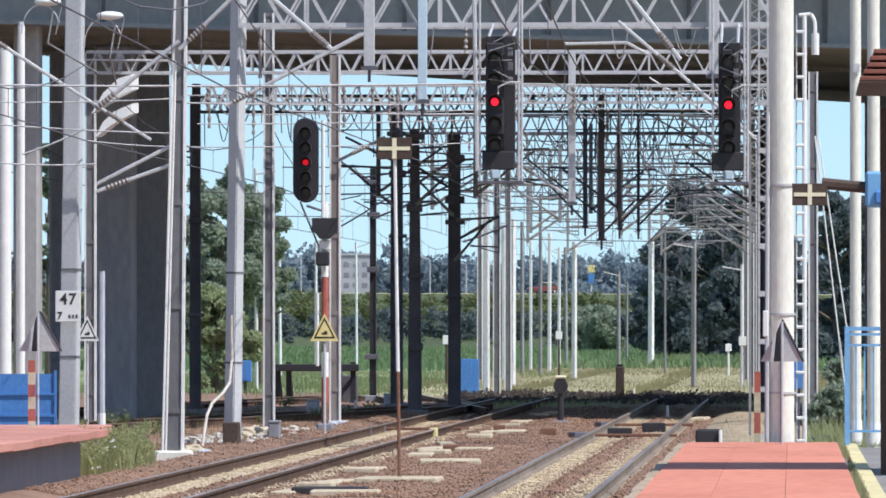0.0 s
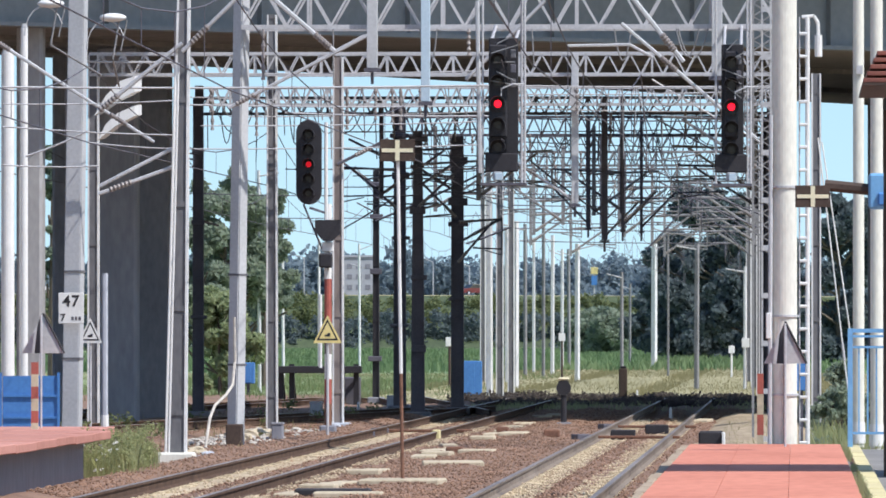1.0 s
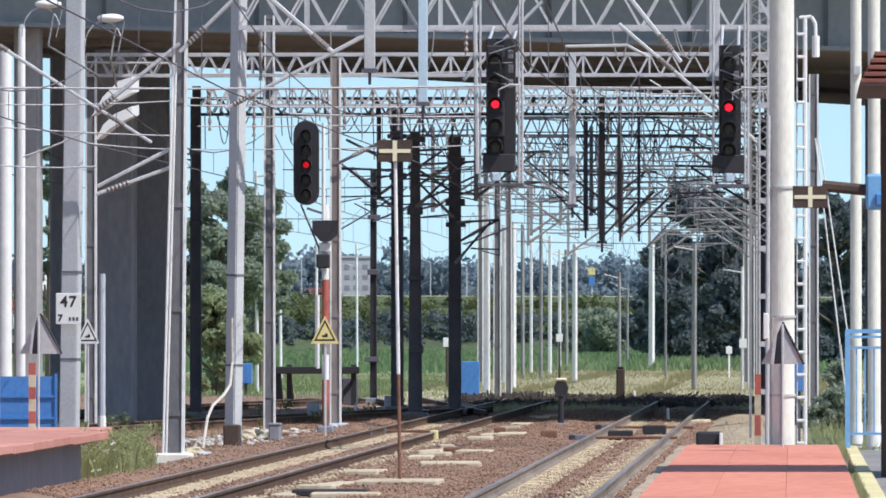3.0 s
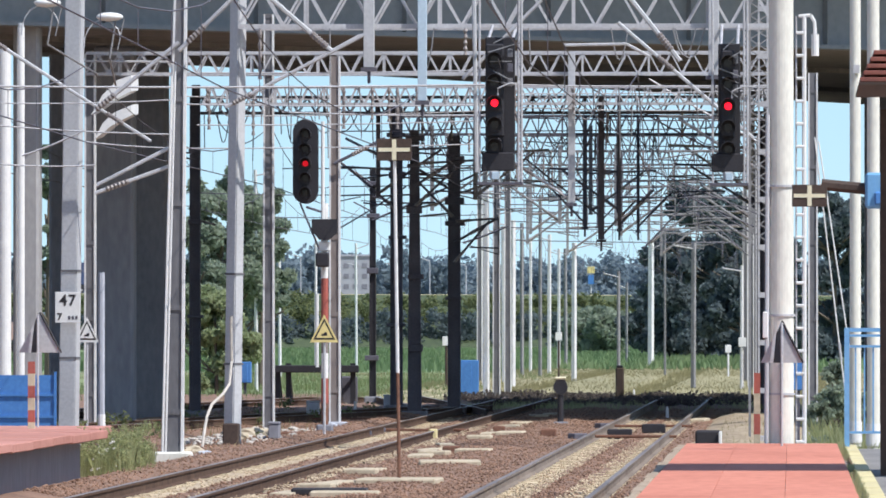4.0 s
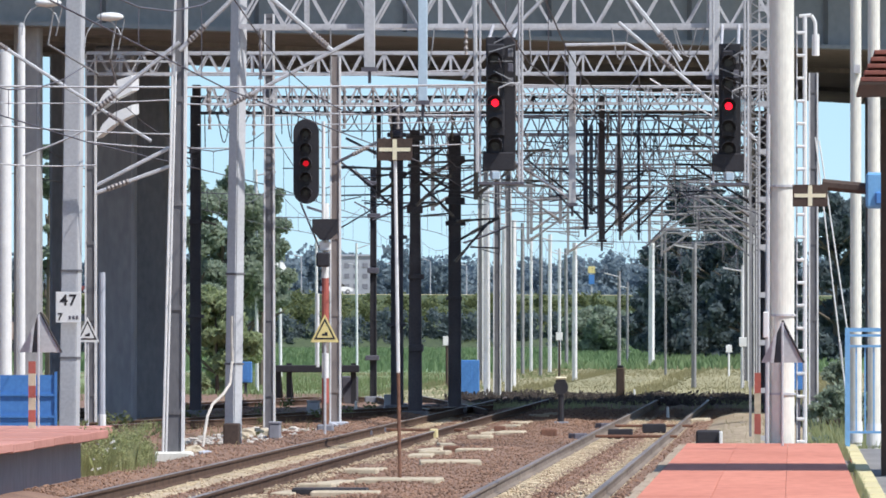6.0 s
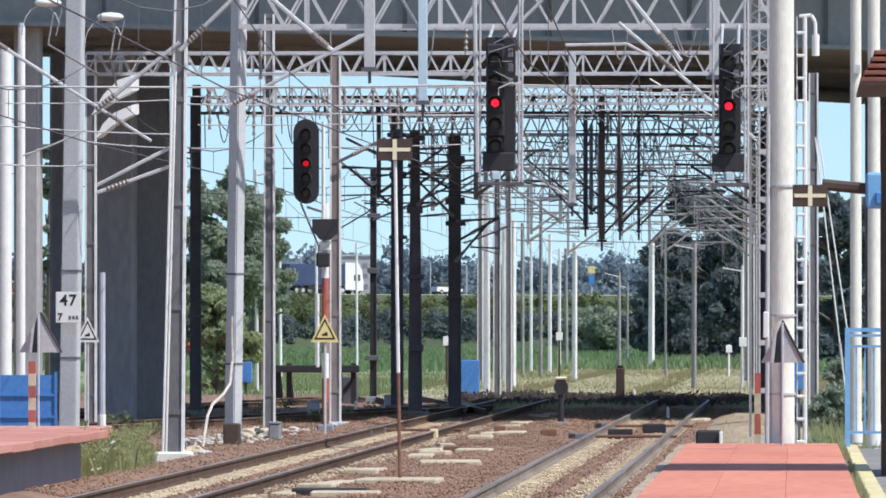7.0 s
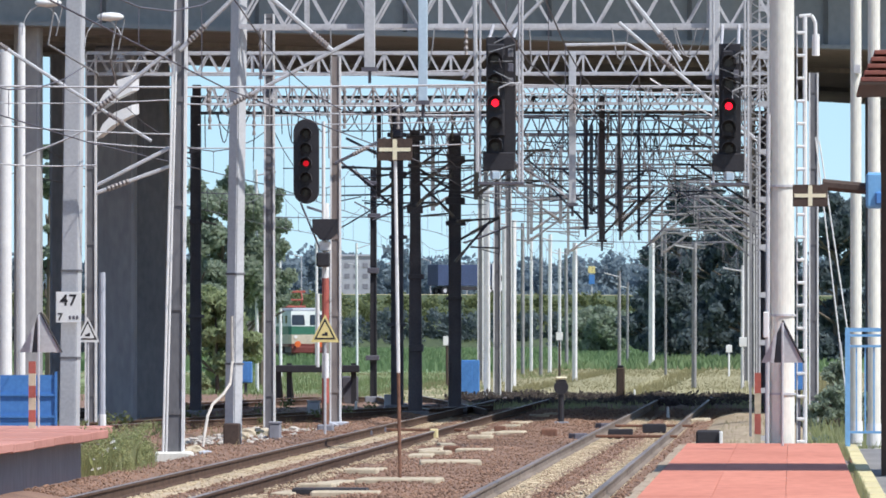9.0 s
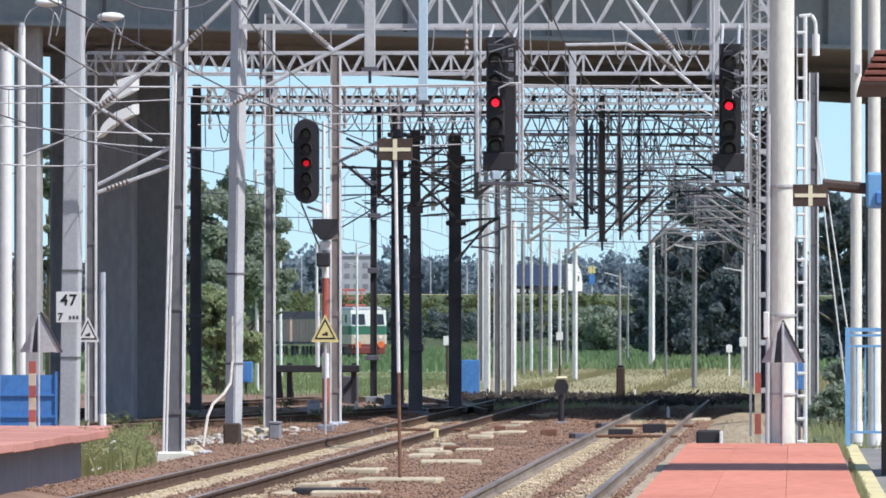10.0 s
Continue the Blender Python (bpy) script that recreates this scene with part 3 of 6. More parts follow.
# second gantry, across all the tracks
g2 = gantry("light grey lattice steel gantry on slender masts over the tracks", 190, -15.810, -0.456, 7.793, 8.262, 0.50, STEEL, 0.028, 0.6)
channel_mast(g2, -11.714, 190, 0.26, 0.22, -0.5, 9.138, STEEL)
channel_mast(g2, -15.733, 190, 0.26, 0.24, -0.5, 8.250, STEEL)
channel_mast(g2, 0.493, 190, 0.22, 0.22, -0.5, 7.806, STEEL)
hanging_post(g2, -4.899, 189.5, 4.889, 8.250, 0.16, PAINT_GREY)
strut(g2, (-4.886, 189.50, 4.943), (-6.327, 189.50, 5.892), 0.03, STEEL, 0.7)
strut(g2, (-13.422, 189.50, 8.051), (-15.834, 189.50, 8.079), 0.025, STEEL)
lattice_beam(g2, 189, -13.132, -0.453, 7.094, 7.472, 0.4, 0.36, STEEL, 0.022)
# gantries under and beyond the bridge
for (yy, zb, zt, xa, xb, step, posts) in (
        (218, 7.643, 8.050, -15.365, -0.595, 0.45, (-4.865, -4.400, )),
        (246, 7.744, 8.269, -11.499, -0.836, 0.46, (-4.424, -5.966, )),
        (272, 7.806, 8.314, -9.445, -1.014, 0.46, (-6.143, )),
        (300, 7.923, 8.404, -10.017, -1.219, 0.5, (-6.015, )),
        (335, 7.988, 8.480, -12.080, -1.584, 0.55, ()),
        (380, 8.032, 8.539, -13.956, -2.050, 0.62, ())):
    # gantries under the bridge take the darker steel in place of its shade
    g = gantry("dark lattice gantry under the road bridge, shade in its colour" if yy < 260 else "distant grey lattice gantry over the tracks", yy, xa, xb, zb, zt, step, STEEL_DARK if yy < 260 else WEB_GREY, 0.026)
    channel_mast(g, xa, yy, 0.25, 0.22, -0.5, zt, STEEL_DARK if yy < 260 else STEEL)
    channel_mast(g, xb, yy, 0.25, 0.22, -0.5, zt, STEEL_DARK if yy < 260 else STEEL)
    for xp in posts:
        low = 2 + (0.0115 + 0.0012 * math.sin(xp * 7)) * yy
        hanging_post(g, xp, yy - 0.4, low, zt, 0.13 + 0.04 * math.cos(xp * 5), STEEL_DARK)
        reach = math.copysign(0.004, math.sin(xp * 11)) * yy
        strut(g, (xp, yy - 0.4, low + 0.0004 * yy), (xp + reach, yy - 0.4, low + 0.0045 * yy), 0.028, STEEL_DARK, 0.5)


# single masts along the line
STAINED = mat("rust_stained_steel", (0.27, 0.235, 0.22), (0.17, 0.14, 0.13), rough=0.8, scale=1.0, fine=8, stretch=(1, 1, 0.3))
def catenary_mast(label, x, y, w0, w1, z1, material, lean=0.0, web=True, base=True, z0=-0.4, turn=None, inner=None):
    m = thing("catenary_mast", label, "catenary mast", group="catenary masts")
    if turn is None:
        channel_mast(m, x, y, w0, w1, z0, z1, material, lean, web=web, name="post", inner=inner)
    else:
        box_mast(m, x, y, w0, z0, z1, turn, material, lean, name="post", straps=base)
    if base:
        bm = bmesh.new()
        box(bm, (x + (0.02 if y < 140 else 0), y, z0 + (0.22 if y < 140 else 0.18)), (w0 + (0.24 if y < 140 else 0.3), 0.7, 0.46), bevel=0.03)
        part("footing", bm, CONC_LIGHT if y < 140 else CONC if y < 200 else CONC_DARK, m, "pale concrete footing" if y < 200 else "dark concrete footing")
    return m


mast_b = catenary_mast("steel catenary mast of two riveted channels on a concrete footing", -10.087, 138, 0.36, 0.20, 7.599, STEEL, lean=-9.948--10.087)
for dx in (0, 6):
    strut(mast_b, (-10.235 + dx * 0.009, 137.7, -0.2), (-10.069 + dx * 0.009, 137.7, 6.4), 0.018, WHITE, None, "conduit")
strut(mast_b, (-9.941, 137.50, 6.575), (-9.003, 137.50, 7.492), 0.035, STEEL, 0.3)
strut(mast_b, (-11.329, 137.80, 5.619), (-9.963, 137.80, 6.723), 0.035, STEEL, 0.12)
strut(mast_b, (-11.328, 137.80, 4.265), (-10.129, 137.80, 4.697), 0.032, STEEL, 0.3)
strut(mast_b, (-11.310, 137.80, 4.394), (-10.129, 137.80, 5.001), 0.032, STEEL)
mast_a = catenary_mast("smooth light grey steel mast with a distance plate", -14.094, 165, 0.34, 0.33, 8.694, PAINT_GREY, lean=-13.962--14.094, turn=-10)
strut(mast_a, (-15.722, 164.40, 7.805), (-14.177, 164.40, 6.813), 0.035, PAINT_GREY, 0.2)
strut(mast_a, (-14.160, 164.20, 6.807), (-12.421, 164.20, 5.707), 0.032, PAINT_GREY, 0.6)
mast_f = catenary_mast("rust-stained grey catenary mast", -10.120, 188, 0.25, 0.23, 8.121, STEEL, inner=STAINED)
# the next masts are coloured dark for the shade around the bridge
mast_g = catenary_mast("dark catenary mast, shade put into its colour", -12.930, 262, 0.21, 0.18, 7.033, BLACK)
mast_h = catenary_mast("dark catenary mast, shade put into its colour", -10.798, 232, 0.34, 0.32, 8.315, STEEL_DARK)
mast_i = catenary_mast("dark catenary mast, shade put into its colour", -9.503, 214, 0.36, 0.22, 7.111, STEEL_DARK)
mast_j = catenary_mast("dark catenary mast, shade put into its colour", -8.979, 226, 0.34, 0.32, 7.246, STEEL_DARK)
mast_k = catenary_mast("slender dark steel mast beside the pier", -15.111, 215, 0.24, 0.2, 8.283, STEEL_DARK)
for (mm, x, y, z, dx) in (
        (mast_g, -12.930, 262, 6.508, -1.05),
        (mast_h, -10.798, 232, 6.611, -1.39),
        (mast_i, -9.503, 214, 5.682, 1.00),
        (mast_j, -8.979, 226, 5.738, -1.05),
        (mast_f, -10.120, 188, 5.737, 1.13),
        (mast_j, -8.979, 226, 4.381, 1.21)):
    strut(mm, (x, y - 0.3, z), (x + dx, y - 0.3, z + 0.003 * y), 0.035, STEEL_DARK, 0.5)

# clamps, transformers and switch gear on the dark masts
random.seed(21)
for (mm, xx, yy, w, zs) in ((mast_g, -12.930, 262, 0.26, (1.2, 3.9, 5.6, 6.6)), (mast_h, -10.798, 232, 0.38, (2.2, 4.6, 6.3, 7.4)), (mast_i, -9.503, 214, 0.28, (1.6, 3.4, 5.1, 6.2, 6.9)), (mast_j, -8.979, 226, 0.36, (2.9, 4.9, 5.5, 6.6)), (mast_k, -15.111, 215, 0.22, (2.4, 4.8, 6.6))):
    for z in zs:
        bm = bmesh.new()
        box(bm, (xx + random.uniform(-0.04, 0.04), yy - 0.12, z), (w + random.uniform(0.06, 0.2), 0.3, random.uniform(0.08, 0.2)), 0, 0.015)
        part("clamp", bm, STEEL_DARK, mm)
    for k in range(3):
        z = random.uniform(4.2, 6.8)
        sd = random.choice((-1, 1))
        strut(mm, (xx, yy - 0.2, z), (xx + sd * random.uniform(0.5, 1.1), yy - 0.2, z + random.uniform(-0.3, 0.5)), 0.022, STEEL_DARK, 0.6 if k else None)

# slender far masts, sunlit
random.seed(11)
for (x, top, y, w) in (
        (-10.778, 7.162, 300, 0.28),
        (-11.503, 6.137, 330, 0.24),
        (-12.595, 6.663, 372, 0.24),
        (-11.171, 6.489, 340, 0.3),
        (-13.640, 7.534, 430, 0.24),
        (-14.439, 7.265, 470, 0.22),
        (-12.426, 8.807, 420, 0.22),
        (-12.834, 7.191, 450, 0.26),
        (-13.693, 6.933, 500, 0.24),
        (-13.789, 7.131, 520, 0.26),
        (-10.234, 6.214, 400, 0.3),
        (-8.533, 5.023, 420, 0.22),
        (-10.855, 5.283, 560, 0.22),
        (-8.920, 7.688, 540, 0.46),
        (-6.386, 7.390, 430, 0.16),
        (-3.802, 5.476, 330, 0.24),
        (-1.912, 4.595, 330, 0.18),
        (-26.928, 7.377, 480, 0.2),
        (-20.830, 8.339, 330, 0.18),
        (-25.332, 6.144, 420, 0.2),
        (-26.670, 7.478, 520, 0.2)):
    m = catenary_mast("slim sunlit concrete mast far down the line", x, y, w * 0.66, w * 0.6, top, FLANGE if w >= 0.3 else (FLANGE, STEEL, WIRE_GREY, PAINT_GREY)[int(y + 100 * w) % 4], lean=random.uniform(-0.06, 0.06), base=False, turn=random.choice((-40, -30, -20)))
    strut(m, (x, y - 0.2, top - 0.0007 * y), (x + random.choice((-0.75, 0.75)), y - 0.2, top - 0.1), 0.03, STEEL)


# ---- overhead wires ----
def overhead_line(x, y0, y1, span, phase, label):
    w = thing("overhead_line", label, "overhead wire", group="overhead wires")
    y, side, low, high = y0 + phase, 1, [], []
    while y < y1:
        a, b = x + 0.25 * side, x - 0.25 * side
        pts = [(a + (b - a) * k / 8, y + span * k / 8, 7.0 - 1.05 * 4 * (k / 8) * (1 - k / 8)) for k in range(9)]
        high += pts[:-1]
        low.append((a, y, 5.55))
        for p in pts[1:-1]:
            bm = bmesh.new()
            rod(bm, p, (p[0], p[1], 5.55), 0.007, n=3)
            part("dropper", bm, STEEL_DARK, w)
        y += span
        side = -side
    for name, pts in (("contact_wire", low), ("messenger_wire", high)):
        bm = bmesh.new()
        chain(bm, pts, 0.012, n=4)
        part(name, bm, STEEL_DARK, w)


overhead_line(-3.21, 60, 700, 52, 0, "contact wire hung from a sagging carrier wire over the main track")
overhead_line(-8.0, 60, 600, 52, 12, "contact wire hung from a sagging carrier wire over the middle track")
overhead_line(-12.9, 90, 560, 48, 20, "contact wire hung from a sagging carrier wire over the branch track")
overhead_line(-5.6, 150, 500, 60, 5, "contact wire hung from a sagging carrier wire over a crossover")
overhead_line(-17.2, 120, 400, 50, 15, "contact wire hung from a sagging carrier wire beside the bridge piers")


def cross_wires(runs, label):
    w = thing("cross_span", label, "overhead wire", group="overhead wires")
    for (x0, z0, x1, z1, y, r) in runs:
        bm = bmesh.new()
        pts = [(x0 + (x1 - x0) * k / 5, y, z0 + (z1 - z0) * k / 5 - 0.12 * (k / 5) * (1 - k / 5)) for k in range(6)]
        chain(bm, pts, r, n=4)
        part("wire", bm, STEEL if y < 200 else STEEL_DARK, w)


def cantilever(x, y, z, side, reach, material, drop=0.55, size=1.0, post=True):
    """A hinged wire support: two tubes, a stay and insulators, on a post that hangs from the gantry beam."""
    c = thing("cantilever", "tubular wire support arm with ribbed insulators", "cantilever", group="wire support arms")
    e = x + side * reach
    if post:
        bm = bmesh.new()
        box(bm, (x, y, (z - drop - 0.1 + 8.0) / 2), (0.11, 0.11, 8.0 - (z - drop - 0.1)))
        part("drop_post", bm, material, c)
    strut(c, (x, y, z + drop), (e, y, z + drop * 1.15), 0.03 * size, material, 0.2, "top_tube")
    strut(c, (x, y, z - drop), (x + side * reach * 0.8, y, z + drop * 1.05), 0.032 * size, material, 0.15, "diagonal_tube")
    strut(c, (x + side * reach * 0.35, y, z - drop * 0.25), (e, y, z - drop * 0.3), 0.022 * size, material, None, "register_tube")
    strut(c, (e, y, z + drop * 1.15), (e, y, z - drop * 0.6), 0.012 * size, material, None, "dropper")
    strut(c, (e, y, z - drop * 0.6), (e - side * reach * 0.4, y, z - drop * 0.35), 0.016 * size, material, None, "steady_arm")


# one row for each gantry: its y, then the posts' x and the side to which the arm points
for (y, arms) in ((217.6, ((-8.1, 1), (-10.6, 1), (-1.0, -1))), (245.6, ((-5.8, 1), (-5.0, -1), (-10.4, 1), (-1.1, -1))), (271.6, ((-5.6, 1), (-7.4, -1), (-1.2, -1))),
                  (299.6, ((-6.0, 1), (-9.2, 1), (-1.3, -1))), (334.6, ((-5.6, 1), (-10.4, 1), (-1.6, -1))), (379.6, ((-5.8, 1), (-10.0, 1), (-2.1, -1)))):
    for k, (x, side) in enumerate(arms):
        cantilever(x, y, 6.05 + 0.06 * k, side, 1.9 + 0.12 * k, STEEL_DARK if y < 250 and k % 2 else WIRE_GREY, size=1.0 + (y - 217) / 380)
for (x, y, z, side, reach) in ((-0.75, 189.5, 6.2, -1, 2.2), (-9.5, 213.6, 5.7, 1, 1.5), (-8.97, 225.6, 5.6, -1, 1.4), (-8.97, 225.6, 4.4, 1, 1.2), (-10.8, 231.6, 5.9, -1, 1.6)):
    cantilever(x, y, z, side, reach, WIRE_GREY if y < 200 else STEEL_DARK, post=False)


cross_wires(((-14.040, 6.363, -5.409, 6.383, 150, 0.018),
             (-12.582, 6.744, -6.346, 6.720, 176, 0.016),
             (-12.767, 6.456, -6.684, 6.541, 182, 0.013),
             (-13.297, 6.045, -6.831, 6.132, 186, 0.013),
             (-14.976, 5.907, -11.438, 5.736, 160, 0.014),
             (-14.976, 5.180, -13.152, 5.159, 160, 0.014),
             (-14.547, 5.341, -13.367, 5.821, 160, 0.018),
             (-10.700, 6.631, -6.419, 6.560, 178, 0.016)), "taut light grey cross-span wires between the near masts")
cross_wires(((-12.323, 5.965, -7.392, 6.047, 205, 0.013),
             (-11.487, 5.700, -5.744, 5.843, 215, 0.013),
             (-6.210, 7.435, -0.446, 7.410, 186, 0.016),
             (-6.678, 7.070, -0.480, 6.990, 200, 0.014),
             (-7.212, 7.073, -1.064, 6.893, 225, 0.014),
             (-7.693, 6.610, -1.135, 6.322, 240, 0.014),
             (-16.800, 5.887, -12.555, 5.809, 235, 0.013),
             (-15.363, 5.384, -9.015, 5.468, 250, 0.013),
             (-3.564, 7.306, -0.969, 5.938, 205, 0.02),
             (-3.310, 7.918, -0.804, 6.464, 198, 0.02)), "taut dark cross-span wires between masts below the bridge")
cross_wires(((-9.376, 6.466, -1.277, 6.250, 270, 0.016),
             (-10.417, 6.321, -1.418, 6.081, 300, 0.016),
             (-11.459, 6.093, -1.560, 5.917, 330, 0.016),
             (-3.748, 6.818, -1.044, 5.136, 280, 0.02),
             (-4.016, 6.562, -1.119, 4.960, 300, 0.02),
             (-4.070, 7.186, -1.193, 4.517, 320, 0.02),
             (-5.041, 4.861, -3.109, 6.990, 290, 0.03),
             (-7.376, 6.828, -5.339, 5.260, 235, 0.025),
             (-11.860, 5.169, -8.654, 6.610, 240, 0.03),
             (-10.070, 4.739, -8.681, 5.259, 260, 0.03)), "tangle of cross-span wires beyond the bridge")


def jumper_cables(y, z_top, x0, x1, n, seed, material):
    """Loose cable loops, hangers and insulator strings under a gantry beam."""
    rng = random.Random(seed)
    t = thing("jumper_cables", "loose cable loops and insulator strings under a gantry", "cable", group="cables under gantries")
    for k in range(n):
        x = x0 + (x1 - x0) * (k + rng.random()) / n
        kind = rng.random()
        bm = bmesh.new()
        if kind < 0.4:
            w, d = rng.uniform(0.3, 0.9), rng.uniform(0.25, 0.9)
            pts = [(x + w * (u / 8 - 0.5), y, z_top - d * math.sin(math.pi * u / 8) ** 0.8) for u in range(9)]
            chain(bm, pts, 0.014, n=4)
            part("loop", bm, material, t)
        elif kind < 0.75:
            d = rng.uniform(0.5, 1.7)
            chain(bm, [(x, y, z_top), (x + rng.uniform(-0.05, 0.05), y, z_top - d)], 0.013, n=4)
            part("hanger", bm, material, t)
        else:
            d = rng.uniform(0.5, 1.1)
            m = 9
            chain(bm, [(x, y, z_top - d * u / m) for u in range(m + 1)], [0.05 if u % 2 else 0.022 for u in range(m + 1)], n=6)
            part("insulator_string", bm, CERAMIC, t)


jumper_cables(159.4, 7.722, -10.153, -0.756, 8, 1, WIRE_GREY)
jumper_cables(188.6, 7.460, -13.258, -0.768, 46, 2, WIRE_GREY)
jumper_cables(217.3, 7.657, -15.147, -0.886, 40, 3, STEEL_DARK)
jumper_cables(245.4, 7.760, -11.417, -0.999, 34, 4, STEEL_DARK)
jumper_cables(271.4, 7.824, -9.354, -1.195, 30, 5, WIRE_GREY)
jumper_cables(299.4, 7.943, -9.917, -1.418, 30, 6, WIRE_GREY)
jumper_cables(334.4, 8.010, -11.968, -1.807, 30, 7, WIRE_GREY)
cross_wires(((-13.440, 7.770, -6.654, 7.820, 188, 0.014),
             (-13.540, 7.282, -8.853, 7.206, 189.4, 0.012),
             (-12.412, 6.844, -6.837, 6.958, 189.6, 0.012),
             (-10.685, 6.750, -7.212, 6.830, 200, 0.014),
             (-11.006, 6.480, -7.566, 6.301, 206, 0.013),
             (-11.043, 5.931, -7.786, 6.072, 212, 0.012),
             (-14.789, 6.280, -11.507, 6.343, 158, 0.012),
             (-13.534, 5.653, -11.581, 5.523, 162, 0.012),
             (-11.419, 5.496, -8.113, 5.391, 225, 0.012),
             (-12.181, 4.782, -10.353, 5.923, 228, 0.02)), "slack secondary cross wires among the masts")
cross_wires(((-6.026, 7.293, -0.451, 7.368, 188, 0.014),
             (-6.065, 7.024, -1.902, 6.948, 189.2, 0.014),
             (-6.956, 7.153, -0.882, 7.269, 217, 0.014),
             (-7.854, 7.115, -0.995, 6.935, 245, 0.015),
             (-6.680, 6.385, -1.016, 6.602, 250, 0.015),
             (-9.683, 6.371, -1.178, 6.293, 290, 0.017),
             (-10.685, 6.182, -1.300, 6.054, 320, 0.018),
             (-12.020, 5.912, -2.421, 5.792, 360, 0.018),
             (-4.729, 7.208, -0.977, 5.634, 262, 0.022),
             (-4.430, 6.933, -1.029, 5.368, 276, 0.022)), "dense secondary cross wires beyond the signals")



# ---- signals ----
def lamp_unit(parent, x, y, z, r, lens, lit):
    bm = bmesh.new()
    rod(bm, (x, y, z), (x, y - 0.06, z), r * 1.25, n=16)
    ob = part("lamp", bm, BLACK, parent)
    bm = bmesh.new()
    rod(bm, (x, y - 0.06, z), (x, y - 0.075, z), r * (0.6 if lit else 0.68), n=16)
    part("lens", bm, lens, ob, "glowing red lens" if lit else "")
    bm = bmesh.new()
    n, rows = 10, []
    for rr, yy in ((1.2, y - 0.06), (1.2, y - 0.32), (1.27, y - 0.32), (1.27, y - 0.06)):
        rows.append([bm.verts.new((x + r * rr * math.cos(math.pi * (-0.1 + 1.2 * k / n)), yy, z + r * rr * math.sin(math.pi * (-0.1 + 1.2 * k / n)))) for k in range(n + 1)])
    for i in range(4):
        for k in range(n):
            bm.faces.new((rows[i][k], rows[i][k + 1], rows[(i + 1) % 4][k + 1], rows[(i + 1) % 4][k]))
    part("hood", bm, BLACK, ob)


def capsule_plate(bm, x, y, z0, z1, w, dep, n=10):
    r = w / 2
    pts = [(x + r * math.cos(math.pi * k / n), y, z1 - r + r * math.sin(math.pi * k / n)) for k in range(n + 1)]
    pts += [(x - r * math.cos(math.pi * k / n), y, z0 + r - r * math.sin(math.pi * k / n)) for k in range(n + 1)]
    prism(bm, pts, (0, dep, 0))


def mast_signal():
    y = 176.0
    s = thing("railway_signal", "red-white signal mast with rounded black head showing dim red", "signal", group="railway signals")
    x = -9.685
    bm = bmesh.new()
    capsule_plate(bm, -10.074, y - 0.25, 4.664, 6.426, 0.53, 0.14)
    head = part("head", bm, BLACK, s, "black rounded signal head with five lamps")
    for k in range(5):
        z = 6.109 - k * 0.305
        lamp_unit(head, -10.074, y - 0.25, z, 0.1, LAMP_DIM if k == 2 else LENS_DARK, k == 2)
    for k in range(9):
        z0 = 0.0 + k * 0.52
        bm = bmesh.new()
        rod(bm, (x, y, z0), (x, y, z0 + 0.52), 0.075, n=10)
        part("mast_band", bm, (RUST, FADED_RED, WHITE, STAINED, FADED_RED, FADED_RED, WHITE, STEEL, WHITE)[k], s)
    bm = bmesh.new()
    rod(bm, (-9.838, y - 0.1, 1.271), (-9.838, y - 0.1, 2.797), 0.035, n=8)
    part("pipe", bm, WHITE, s)
    bm = bmesh.new()
    rod(bm, (-9.721, y - 0.1, 4.324), (-9.721, y - 0.1, 6.379), 0.04, n=8)
    part("pipe", bm, WHITE, s)
    bm = bmesh.new()
    rod(bm, (-10.19, y - 0.2, 4.68), (-9.80, y - 0.1, 3.737), 0.02)
    rod(bm, (-10.06, y - 0.2, 4.60), (-9.75, y - 0.15, 4.50), 0.025)
    part("bracket", bm, STEEL_DARK, s)
    bm = bmesh.new()
    prism(bm, [(-9.944, y - 0.3, 4.347), (-9.415, y - 0.3, 4.347), (-9.415, y - 0.3, 4.065), (-9.580, y - 0.3, 3.913), (-9.780, y - 0.3, 3.913), (-9.944, y - 0.3, 4.112)], (0, 0.2, 0))
    part("repeater_box", bm, BLACK, s, "dark five-sided box on the mast")
    bm = bmesh.new()
    box(bm, (-9.721, y - 0.2, 3.502), (0.28, 0.2, 0.3), bevel=0.03)
    part("speed_box", bm, BLACK, s)
    bm = bmesh.new()
    box(bm, (-9.685, y - 0.12, 3.784), (0.24, 0.1, 0.2), bevel=0.02)
    part("white_plate", bm, WHITE, s)
    bm = bmesh.new()
    box(bm, (x, y, -0.02), (0.34, 0.4, 0.2), bevel=0.03)
    part("footing", bm, CONC_DARK, s)


mast_signal()


